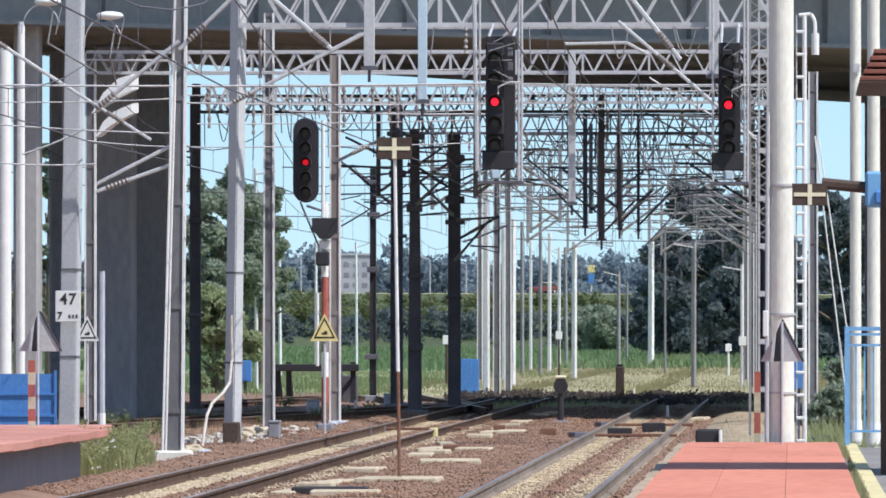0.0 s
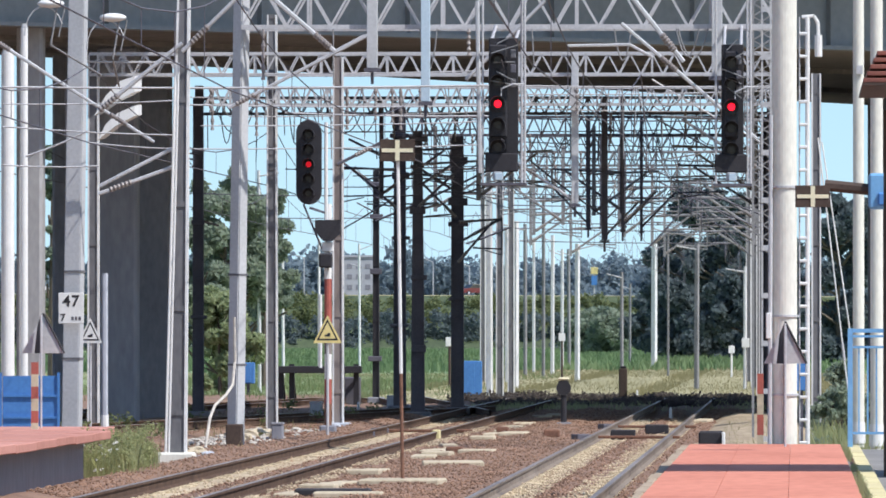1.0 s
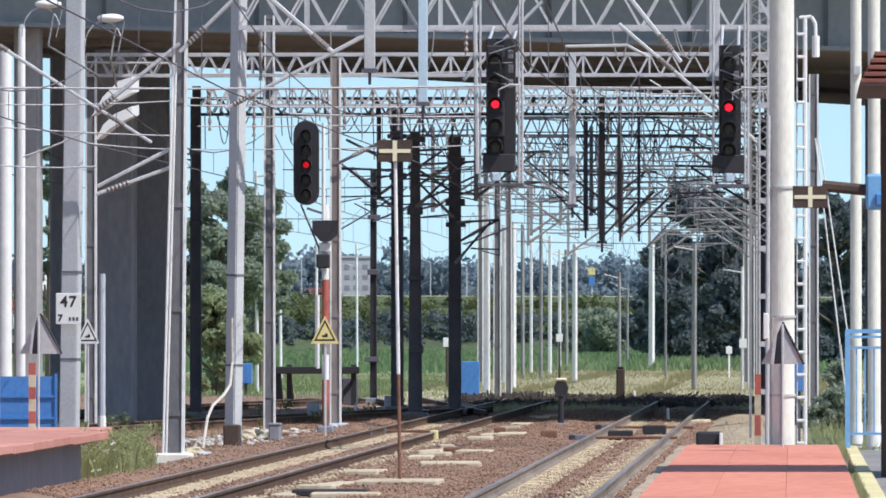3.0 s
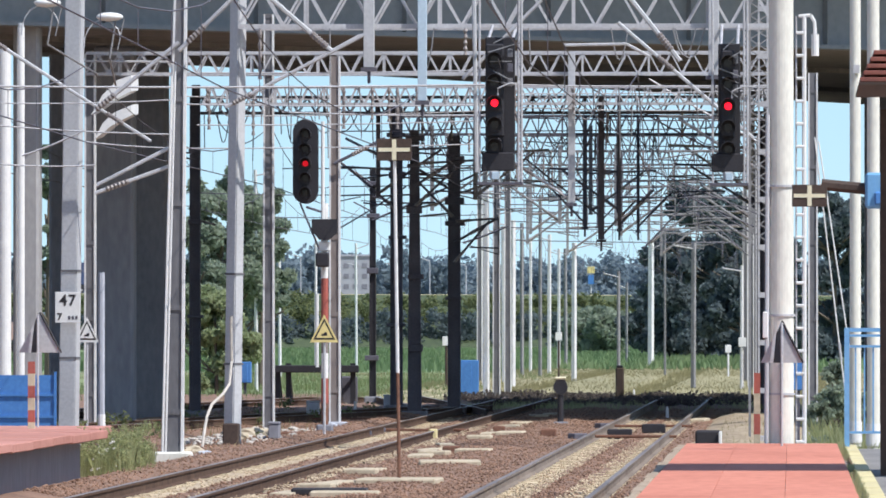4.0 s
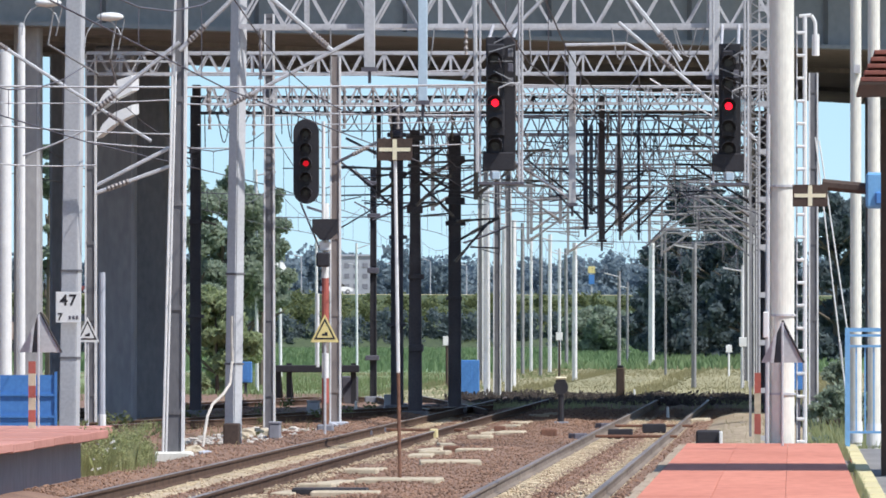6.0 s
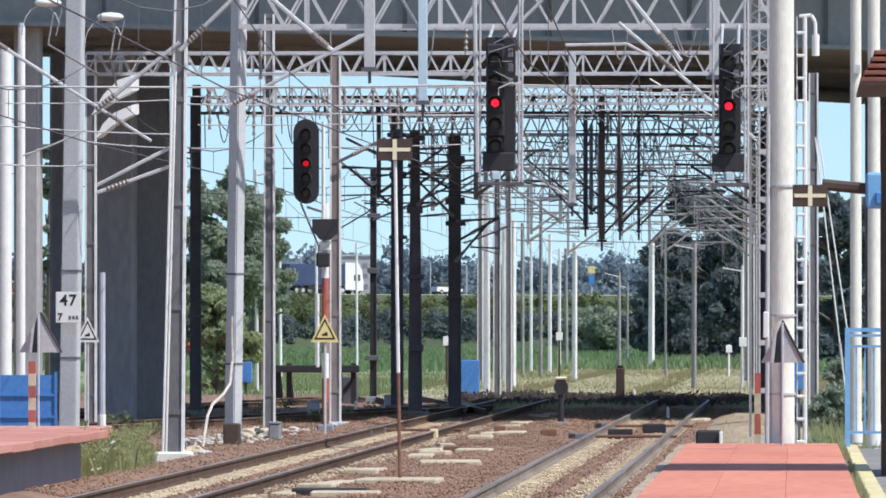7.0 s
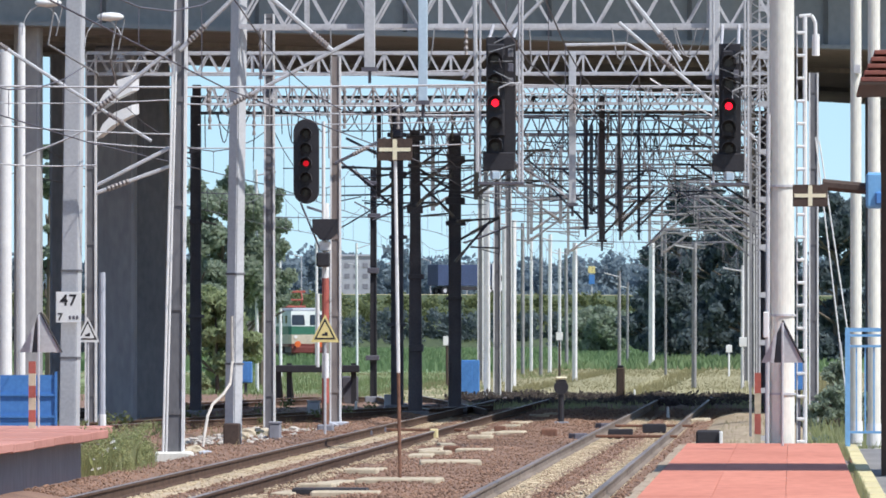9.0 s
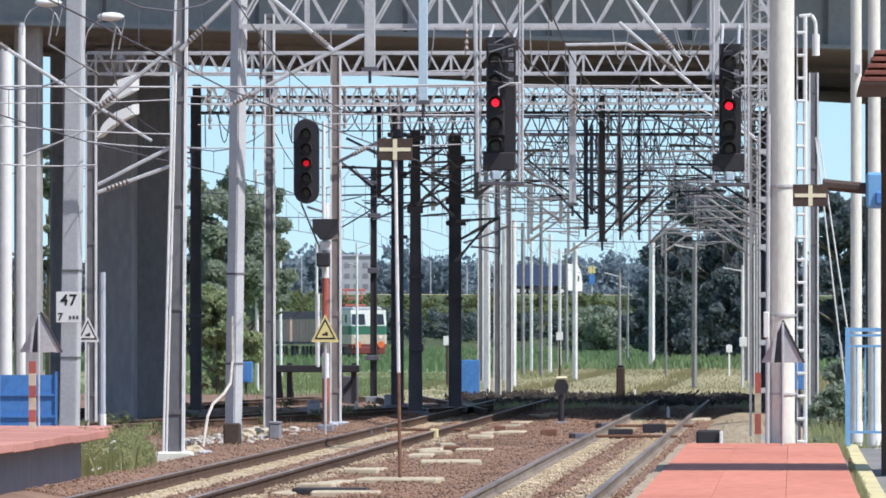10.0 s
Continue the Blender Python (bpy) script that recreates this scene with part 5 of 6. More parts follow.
for (x, y, w, h, material, label) in (
        (-5.011, 175.3, 0.33, 0.16, RUST, "rusty point machine cover between tracks"),
        (-3.461, 171.5, 0.5, 0.2, BLACK, "black point machine beside the rail"),
        (-2.933, 181.2, 0.5, 0.2, BLACK, "black point machine between the rails"),
        (-6.266, 182.2, 0.25, 0.14, RUST, "rusty steel box in the ballast"),
        (-6.094, 152.1, 0.3, 0.12, RUST, "rusty lever box in the ballast"),
        (-6.096, 112.0, 1, 0.1, BLACK, "dark steel plate lying between tracks"),
        (-11.817, 209.4, 0.3, 0.42, CONC, "grey point motor housing beside the signal"),
        (-11.412, 240.7, 0.3, 0.34, CONC, "grey cast point motor housing"),
        (-7.238, 171.5, 0.16, 0.2, YELLOW_LINE, "yellow marker block beside the rail"),
        (-10.245, 168.0, 0.22, 0.34, CONC_DARK, "grey-green relay box on short legs"),
        (-10.545, 159.55, 0.30, 0.44, BROWN, "dark rusted plinth at the mast's foot")):
    block("point_machine" if "point" in label else "trackside_box", label, "trackside box", x, y, -0.16, (w, 0.5, h), material, extra=CONC if "motor" in label else CONC_DARK if "relay" in label else None)
def cable_trough():
    """Sandy concrete trough covers laid end to end, some shifted or missing."""
    t = thing("cable_trough", "row of sandy concrete trough covers between tracks", "cable trough")
    rng = random.Random(3)
    y = 108.0
    while y < 232:
        n = rng.uniform(1.2, 2.4)
        if rng.random() < 0.24:
            bm = bmesh.new()
            box(bm, (-6.55 + rng.uniform(-0.12, 0.12) + (y - 108) * 0.002, y + n / 2, -0.185 + rng.uniform(-0.02, 0.02)), (rng.uniform(0.24, 0.42), n - 0.05, 0.12), rng.uniform(-5, 5), 0.015)
            part("cover", bm, SAND, t)
        y += n


def point_rods():
    for (x0, y0, x1, y1) in ((-8.9, 182, -6.9, 181.6), (-8.9, 176, -10.6, 175.8), (-4.2, 190, -2.2, 189.8), (-4.3, 171, -2.3, 170.6), (-12.6, 205, -9.2, 204.6)):
        t = thing("point_rod", "rusty steel point rod with a crank", "point rod", group="point rods")
        bm = bmesh.new()
        rod(bm, (x0, y0, -0.1), (x1, y1, -0.1), 0.03, n=6)
        part("rod", bm, RUST, t)
        bm = bmesh.new()
        box(bm, (x0, y0, -0.11), (0.3, 0.4, 0.14), 20, 0.02)
        part("crank", bm, STEEL_DARK, t)


cable_trough()
point_rods()
random.seed(5)
for (x, y, r) in (
        (-10.474, 148.6, 0.22),
        (-10.446, 144.5, 0.2),
        (-9.991, 144.5, 0.16),
        (-11.222, 175.0, 0.25),
        (-11.090, 177.0, 0.22),
        (-10.660, 173.1, 0.2),
        (-10.143, 187.5, 0.16),
        (-10.199, 192.1, 0.12),
        (-10.911, 168.4, 0.2),
        (-9.844, 140.6, 0.14)):
    bm = bmesh.new()
    bmesh.ops.create_icosphere(bm, subdivisions=2, radius=r * 0.75)
    for v in bm.verts:
        v.co *= 1 + 0.75 * noise.noise(v.co * 7 + Vector((x * 9, y, 0)))
        v.co.z *= 0.55
    ob = whole("rubble_stone", bm, SAND if r > 0.17 else CONC, "pale lump of broken concrete beside the track", "stone", group="broken concrete")
    ob.location = (x, y, -0.08)
for x, y in ((-11.930, 232), (-9.977, 222), (-5.185, 280), (-3.136, 215)):
    p = thing("marker_peg", "small white marker peg in the ballast", "peg", (x, y, -0.25), "marker pegs")
    bm = bmesh.new()
    rod(bm, (0, 0, 0), (0, 0, 0.32), 0.05, 0.035, n=8)
    part("peg", bm, WHITE, p)
    bm = bmesh.new()
    rod(bm, (0, 0, 0.3), (0, 0, 0.36), 0.045, 0.02, n=8)
    part("tip", bm, WHITE, p)


def buffer_stop():
    # black stands in for the shade that lies on the stop
    s = thing("buffer_stop", "steel buffer stop at a siding's end, coloured black for shade", "buffer stop")
    y = 258.0
    bm = bmesh.new()
    box(bm, (-14.439, y, 0.879), (-13.163--15.716, 0.3, 0.22), bevel=0.02)
    part("beam", bm, BLACK, s)
    for xx in (-15.319, -13.353, -15.647, -13.784):
        bm = bmesh.new()
        box(bm, (xx, y + 0.3, 0.3), (0.16, 0.2, 1.5 if xx not in (-15.647,) else 1.2))
        part("upright", bm, BLACK, s)
        bm = bmesh.new()
        rod(bm, (xx, y + 0.3, 0.9), (xx, y + 2.2, -0.4), 0.07)
        part("brace", bm, BLACK, s)
    bm = bmesh.new()
    box(bm, (-13.646, y + 1.2, 0.1), (0.75, 0.8, 1.1), bevel=0.04)
    part("counterweight", bm, STEEL_DARK, s)
    for (x, Y, w, h, label) in (
        (-19.338, 300, 0.45, 0.75, "small blue metal cabinet beside the trees"),
        (-11.499, 300, 0.9, 1.35, "blue metal cabinet behind a dark mast")):
        b = thing("blue_cabinet", label, "cabinet", group="blue cabinets")
        z0 = -0.34 if w > 0.6 else 0.2
        bm = bmesh.new()
        box(bm, (x, Y, z0 + h / 2), (w, 0.5, h), bevel=0.02)
        part("body", bm, BLUE, b)
        bm = bmesh.new()
        box(bm, (x, Y - 0.26, z0 + h / 2), (w * 0.45, 0.02, h * 0.9), bevel=0.006)
        part("door", bm, BLUE, b)
        if z0 > 0:
            bm = bmesh.new()
            box(bm, (x, Y, -0.1), (0.1, 0.1, 0.62))
            part("leg", bm, STEEL_DARK, b)
    for (x, Y, top, material) in (
        (-3.104, 420, 1.380, WHITE),
        (-1.890, 330, 1.777, BROWN),
        (-10.406, 380, 1.997, BROWN),
        (-13.420, 330, 1.821, BROWN)):
        p = thing("trackside_sign", "small white board on a thin post far along the line", "sign", group="small far boards")
        bm = bmesh.new()
        rod(bm, (x, Y, -0.4), (x, Y, top), 0.05, n=6)
        part("post", bm, material, p)
        bm = bmesh.new()
        box(bm, (x, Y - 0.06, top - 0.0005 * Y), (0.3, 0.03, 0.36), bevel=0.01)
        part("board", bm, WHITE, p)


buffer_stop()



# ---- embankment road, distance, sky ----
SCRUB = mat("scrub", (0.09, 0.12, 0.06), (0.045, 0.065, 0.04), rough=1, scale=0.1, fine=0.9)


def road_point(x, side=0.0):
    """A point on the far road's centre line, at the world's x."""
    return Vector((x, 1150 + (x + 47) * 0.75, 0)) + Vector((0.6, -0.8, 0)) * side


def embankment():
    e = thing("embankment", "grassy embankment carrying a far road", "embankment", kind="structure")
    def ribbon(name, a, za, b, zb, material):
        vs, fs = [], []
        xs = list(range(-420, 421, 12))
        for x in xs:
            vs += [(*road_point(x, a).xy, za), (*road_point(x, b).xy, zb)]
        for k in range(len(xs) - 1):
            fs.append((2 * k, 2 * k + 2, 2 * k + 3, 2 * k + 1))
        me = bpy.data.meshes.new(name)
        me.from_pydata(vs, [], fs)
        me.materials.append(material)
        ob = new(name, me)
        ob.parent = e
    ribbon("slope", 24, -0.45, 6, 7.0, SCRUB)
    ribbon("verge", 6, 7.0, 4, 7.1, DRY_GRASS)
    ribbon("road", 4, 7.1, -4, 7.1, ASPHALT)
    ribbon("far_slope", -4, 7.1, -30, -0.45, CROP)


embankment()


def sky_backdrop():
    m = bpy.data.materials.new("pale_sky")
    m.use_nodes = True
    n, l = m.node_tree.nodes, m.node_tree.links
    n.remove(n["Principled BSDF"])
    em, tc, sep = n.new("ShaderNodeEmission"), n.new("ShaderNodeNewGeometry"), n.new("ShaderNodeSeparateXYZ")
    rng, ramp = n.new("ShaderNodeMapRange"), n.new("ShaderNodeValToRGB")
    rng.inputs["From Max"].default_value = 260
    ramp.color_ramp.elements[0].color, ramp.color_ramp.elements[1].color = (0.60, 0.84, 0.93, 1), (0.40, 0.67, 0.86, 1)
    l.new(tc.outputs["Position"], sep.inputs[0]), l.new(sep.outputs["Z"], rng.inputs[0]), l.new(rng.outputs[0], ramp.inputs[0])
    l.new(ramp.outputs[0], em.inputs[0]), l.new(em.outputs[0], n["Material Output"].inputs[0])
    ob = sheet("sky_backdrop", [(-900, 4700, -40), (700, 4700, -40), (700, 4700, 320), (-900, 4700, 320)], [(0, 1, 2, 3)], m, "pale blue summer sky low over the horizon", "sky", "structure")
    ob.visible_shadow = False


sky_backdrop()


# ---- foliage ----
def leaf_mesh(name, lobes, count, size, material, seed, flat=0.0):
    """Small bent leaves scattered over the shells of lobes (x, y, z, rx, ry, rz)."""
    rng = np.random.default_rng(seed)
    lobes = np.array(lobes, float)
    vol = (lobes[:, 3] * lobes[:, 4] * lobes[:, 5]) ** (2 / 3)
    pick = rng.choice(len(lobes), count, p=vol / vol.sum())
    d = rng.normal(size=(count, 3))
    d /= np.linalg.norm(d, axis=1)[:, None]
    rad = 0.25 + 0.8 * rng.random(count) ** 0.8 + 0.25 * rng.random(count) ** 6
    c = lobes[pick, :3] + d * rad[:, None] * lobes[pick, 3:]
    a = rng.normal(size=(count, 3))
    a /= np.linalg.norm(a, axis=1)[:, None]
    b = np.cross(a, d + 0.6 * rng.normal(size=(count, 3)))
    b /= np.linalg.norm(b, axis=1)[:, None] + 1e-9
    s = size * (0.55 + 0.9 * rng.random(count))[:, None]
    n = np.cross(a, b) * 0.18
    v = np.stack([c - a * s, c - b * s * 0.55 + n * s, c + a * s, c + b * s * 0.55 + n * s], 1).reshape(-1, 3)
    me = bpy.data.meshes.new(name)
    me.vertices.add(len(v))
    me.vertices.foreach_set("co", v.ravel())
    me.loops.add(count * 4)
    me.loops.foreach_set("vertex_index", np.arange(count * 4))
    me.polygons.add(count)
    me.polygons.foreach_set("loop_start", np.arange(count) * 4)
    me.polygons.foreach_set("loop_total", np.full(count, 4))
    me.update(calc_edges=True)
    me.materials.append(material)
    return me


def tree(x, y, h, w, seed, material, count, size, label, z0=-0.4, low=0.12, category="tree"):
    rng = random.Random(seed)
    t = thing("tree" if category == "tree" else "bush", label, category, (0, 0, 0), "trees and bushes")
    bm = bmesh.new()
    top = Vector((x + rng.uniform(-0.05, 0.05) * w, y, z0 + h * 0.75))
    rod(bm, (x, y, z0 - 0.1), top, 0.035 * h * 0.6, 0.03, n=7)
    for k in range(9):
        u = rng.uniform(0.25, 0.9)
        p = Vector((x, y, z0)).lerp(top, u)
        a = rng.uniform(0, 6.28)
        q = p + Vector((math.cos(a) * w * 0.38, math.sin(a) * w * 0.3, h * rng.uniform(0.05, 0.2)))
        rod(bm, p, q, 0.01 * h, 0.004 * h, n=5)
    part("trunk", bm, BARK, t)
    lobes = []
    for k in range(38):
        u = low + (1 - low) * rng.random()
        spread = w / 2 * (0.35 + 0.75 * math.sin(math.pi * min(1, (u - low * 0.5) * 0.92 + 0.1)))
        a = rng.uniform(0, 6.28)
        r = w * rng.uniform(0.08, 0.19)
        d = spread * math.sqrt(rng.random())
        lobes.append((x + math.cos(a) * d, y + math.sin(a) * d * 0.8, z0 + h * u * 0.93, r, r, r * rng.uniform(0.6, 1.0)))
    ob = new("crown", leaf_mesh("crown", lobes, count, size, material, seed))
    ob.parent = t
    return t


# trees behind the masts and the bridge piers
for (x, y, h, w, seed, material, n, label) in (
        (-22.089, 330, 8.90, 3.52, 1, LEAF, 21600, "full green broadleaf tree beyond the bridge pier"),
        (-21.616, 345, 8.75, 2.42, 2, LEAF, 19200, "green broadleaf tree with open crown behind masts"),
        (-22.631, 350, 9.77, 2.86, 3, LEAF, 16800, "tall green broadleaf tree behind the masts"),
        (-20.342, 300, 3.95, 2.42, 4, LEAF_LIGHT, 12000, "light green bushy young tree"),
        (-20.62, 310, 3.13, 1.7, 5, LEAF_LIGHT, 12000, "light green bushy sapling beside the blue cabinet"),
        (-22.555, 320, 6.73, 2.86, 6, LEAF, 14400, "green tree close to the bridge pier"),
        (-28.940, 330, 10.33, 1.76, 7, LEAF, 7200, "slim green tree between bridge piers")):
    tree(x, y, h, w, seed, material, int(n * 1.5), 0.095, label, low=0.36 if h > 6 else 0.12)
for (x, y, h, w, seed, n, label) in (
        (-8.065, 700, 14.99, 8.12, 21, 19200, "large dark green tree beyond the field"),
        (-5.322, 720, 14.41, 7.50, 22, 16800, "large dark green spreading tree"),
        (-2.803, 690, 14.42, 6.88, 23, 14400, "dark green tree behind the signal gantry"),
        (-10.399, 740, 11.54, 5.62, 24, 10800, "dark green rounded tree"),
        (2.942, 560, 12.39, 6.25, 25, 14400, "dark green tree beside the platform lamp posts"),
        (5.547, 600, 11.58, 6.25, 26, 9600, "dark green tree behind the lamp posts"),
        (-6.479, 690, 10.44, 6.88, 27, 12000, "dark green low-branched tree"),
        (-3.614, 670, 9.25, 6.25, 28, 12000, "dark green low-branched tree"),
        (-13.907, 800, 5.67, 5.00, 29, 8400, "dark green bushy tree"),
        (-17.535, 820, 5.11, 5.50, 30, 8400, "olive bushy tree at the field edge"),
        (-20.515, 830, 4.49, 5.00, 31, 7200, "olive bushy tree at the field edge"),
        (-0.683, 640, 9.87, 5.62, 32, 7200, "dark green tree behind the concrete mast")):
    tree(x, y, h, w, seed, LEAF if "olive" in label else LEAF_DARK_HAZE, int(n * 1.5), 0.25, label, low=0.04)
for (x, y, h, w, seed, label) in (
        (0.688, 150, 1.5, 0.75, 41, "yellow-green roadside shrub behind the platform"),
        (0.922, 165, 1.9, 0.8, 42, "green roadside shrub behind the platform"),
        (0.530, 135, 0.75, 0.6, 43, "low yellow-green shrub at the platform end"),
        (1.152, 175, 1.6, 1, 44, "green roadside shrub behind the gate")):
    tree(x, y, h, w, seed, LEAF, 3400, 0.045, label, category="bush")


def belt(name, spots, per, size, material, label, category, seed):
    """A belt of crowns too far off to tell apart."""
    rng = random.Random(seed)
    lobes = []
    for (x, y, z0, h, w) in spots:
        for k in range(9):
            a, r = rng.uniform(0, 6.28), w * rng.uniform(0.2, 0.34)
            u = rng.random()
            d = w * 0.42 * math.sqrt(rng.random()) * (1.15 - 0.6 * u)
            lobes.append((x + math.cos(a) * d, y + math.sin(a) * d, z0 + h * (0.06 + 0.82 * u), r, r, r * 0.8))
    tagged(new(name, leaf_mesh(name, lobes, per * len(spots), size, material, seed)), label, category, kind="stuff")


rng = random.Random(77)
spots = [(x + rng.uniform(-2, 2), 1420 + rng.uniform(-60, 60), -0.4, 14.5 + rng.uniform(-2.2, 2.4) + (2.0 if -90 < x < -60 else 0), 9 + rng.uniform(-2, 3)) for x in np.arange(-160, 70, 1.3)]
spots += [(x, 1480 + rng.uniform(-20, 20), -0.4, 13.5 + rng.uniform(-1, 1), 12) for x in np.arange(-160, 70, 4)]
belt("far_wood", spots, 1500, 0.5, LEAF_HAZE_BLUE, "wood on the horizon with the haze in its leaf colour", "wood", 5)
high, low = [], []
for x in np.arange(-150, 60, 1.5):
    p = road_point(x, 9.5 + rng.uniform(-1, 1))
    high.append((p.x, p.y, 2.4, 5.0 + rng.uniform(-0.5, 0.5), 3.6))
    p = road_point(x, 14.5 + rng.uniform(-1, 1))
    (high if x % 3 < 1.6 else low).append((p.x, p.y, 0.6, 5.2 + rng.uniform(-0.5, 0.5), 3.6))
    p = road_point(x, 20 + rng.uniform(-1.5, 2))
    low.append((p.x, p.y, -0.8, 5.4 + rng.uniform(-0.7, 0.9), 3.8))
# lit top and shaded foot of the hedge are painted as two leaf colours
belt("hedge", high, 480, 0.24, LEAF_OLIVE, "olive-green hedge along the road embankment", "hedge", 6)
belt("thicket", low, 480, 0.26, LEAF_DARK_HAZE, "thicket at the embankment's foot, shade and haze in its colour", "thicket", 8)


def blades(name, spots, material, label, category, seed, width=0.012):
    """Grass blades: thin bent triangles, spots of (x, y, z, height)."""
    rng = np.random.default_rng(seed)
    s = np.array(spots, float)
    n = len(s)
    a = rng.uniform(0, 2 * np.pi, n)
    w = width * (0.6 + 0.8 * rng.random(n)) * np.sqrt(s[:, 3] / 0.4)
    side = np.stack([np.cos(a), 0.3 * np.sin(a), np.zeros(n)], 1) * w[:, None]
    lean = np.stack([rng.normal(size=n), rng.normal(size=n), np.zeros(n)], 1) * 0.22 * s[:, 3:4]
    base = s[:, :3]
    mid = base + lean * 0.35 + np.stack([np.zeros(n), np.zeros(n), s[:, 3] * 0.6], 1)
    tip = base + lean + np.stack([np.zeros(n), np.zeros(n), s[:, 3]], 1)
    v = np.stack([base - side, base + side, mid + side * 0.8, tip, mid - side * 0.8], 1).reshape(-1, 3)
    me = bpy.data.meshes.new(name)
    me.vertices.add(len(v))
    me.vertices.foreach_set("co", v.ravel())
    me.loops.add(n * 5)
    me.loops.foreach_set("vertex_index", np.arange(n * 5))
    me.polygons.add(n)
    me.polygons.foreach_set("loop_start", np.arange(n) * 5)
    me.polygons.foreach_set("loop_total", np.full(n, 5))
    me.update(calc_edges=True)
    me.materials.append(material)
    return tagged(new(name, me), label, category, kind="stuff")


nr = np.random.default_rng(9)
# tall weeds beside the low platform
def patch(n, x0, x1, y0, y1, z, h0, h1, clump=0.0):
    out = []
    while len(out) < n:
        x, y = nr.uniform(x0, x1), nr.uniform(y0, y1)
        if clump and noise.noise(Vector((x * clump, y * clump * 0.4, 3.3))) < nr.uniform(-0.35, 0.25):
            continue
        out.append((x, y, z, nr.uniform(h0, h1)))
    return out


blades("tall_weeds", patch(900, -10.5, -9.62, 123, 130, -0.12, 0.12, 0.60, 1.5), WEED, "tall green weeds with small white flowers beside the platform", "weeds", 1, 0.006)
blades("dry_weeds", patch(2200, -17, -9.5, 130, 230, -0.25, 0.1, 0.3, 0.5), STRAW, "thin straw-coloured weeds beside the tracks", "weeds", 2, 0.009)
blades("platform_weeds", patch(2500, 0.35, 1.6, 112, 150, -0.42, 0.3, 1.0, 0.8), WEED, "yellow-green weeds behind the platform end", "weeds", 3, 0.015)
blades("verge_weeds", patch(1500, -1.5, -0.05, 113, 205, -0.08, 0.04, 0.16, 1.2), STRAW, "thin dry weeds on the sandy verge", "weeds", 23, 0.008)
blades("joint_weeds", patch(900, 0.60, 0.69, 74, 110, 0.5, 0.03, 0.11, 0.9), WEED, "small weeds growing in the platform joint", "weeds", 13, 0.006)
blades("bridge_weeds", patch(5000, -10.0, 0, 236, 262, -0.2, 0.06, 0.22, 0.35), WEED, "low weeds in the shade of the road bridge", "weeds", 16, 0.012)
blades("meadow_grass", patch(30000, -46, 4, 262, 480, -0.38, 0.10, 0.28, 0.15), STRAW, "dry meadow grass beyond the tracks", "grass", 4, 0.014)
blades("overgrown_grass", patch(52000, -15.8, 1.5, 268, 640, -0.3, 0.10, 0.24, 0.05), STRAW, "pale dry grass grown over the disused far rails", "grass", 21, 0.016)
blades("green_meadow", patch(14000, -30, -11.5, 270, 460, -0.36, 0.12, 0.42, 0.2), leafy("meadow_green", (0.33, 0.39, 0.19), (0.23, 0.29, 0.13), 0.35), "green meadow grass beyond the buffer stop", "grass", 5, 0.014)
blades("crop", patch(26000, -70, 12, 490, 1000, -0.36, 0.4, 0.8, 0.0), leafy("crop_leaf", (0.26, 0.35, 0.18), (0.17, 0.25, 0.12)), "rows of green field crop", "crop", 6, 0.09)
lobes = []
for k in range(110):
    h = nr.uniform(0.0, 0.60) * (0.7 + 0.3 * math.sin(k * 1.3))
    lobes.append((nr.uniform(-10.45, -9.66), nr.uniform(123, 130), h, 0.10, 0.10, 0.13))
tagged(new("weed_leaves", leaf_mesh("weed_leaves", lobes, 14000, 0.018, WEED, 14)), "pale green fuzzy weed leaves beside the platform", "weeds", kind="stuff")
lobes = [(nr.uniform(-27, -11), nr.uniform(170, 235), -0.2 + nr.uniform(0, 0.25), 0.25, 0.25, 0.18) for _ in range(60)]
tagged(new("trackside_weeds", leaf_mesh("trackside_weeds", lobes, 3600, 0.05, LEAF_OLIVE, 15)), "low olive weeds between the side tracks", "weeds", kind="stuff")
# dark leaves added to lengthen the bridge's shadow; crumbled concrete round the signal mast
lobes = [(nr.uniform(-10.5, -0.9), nr.uniform(250, 282), -0.16 + nr.uniform(0, 0.12), 0.55, 0.9, 0.10 + 0.08 * nr.random()) for _ in range(150)]
tagged(new("dead_brush", leaf_mesh("dead_brush", lobes, 15000, 0.06, leafy("dead_brush", (0.15, 0.125, 0.11), (0.085, 0.072, 0.07), 0.3), 18)), "low dark brown leaves added to lengthen the bridge's shadow", "brush", kind="stuff")
crumbs = bmesh.new()
for k in range(420):
    r = 0.02 + 0.07 * nr.random() ** 2
    c = Vector((nr.uniform(-11.9, -9.75), nr.uniform(160, 186), -0.13 + r * 0.2))
    made = bmesh.ops.create_icosphere(crumbs, subdivisions=1, radius=r, matrix=pose(*c, 0, 0, nr.uniform(0, 90)))
    for v in made["verts"]:
        v.co = c + (v.co - c) * nr.uniform(0.65, 1.25)
        v.co.z = c.z + (v.co.z - c.z) * 0.6
whole("concrete_rubble", crumbs, SANDY_GREY, "pale grey crumbled concrete lying beside the track", "rubble", kind="stuff")
petals = bmesh.new()
for k in range(26):
    c = Vector((-10.42 + 0.75 * nr.random() ** 1.6, nr.uniform(122, 124), nr.uniform(0.0, 0.5)))
    for j in range(3):
        bmesh.ops.create_icosphere(petals, subdivisions=1, radius=0.013, matrix=Matrix.Translation(c + Vector((nr.uniform(-0.02, 0.02), 0, nr.uniform(-0.02, 0.02)))))
whole("weed_flowers", petals, PETAL, "small white flowers on tall weeds", "flowers", kind="stuff")


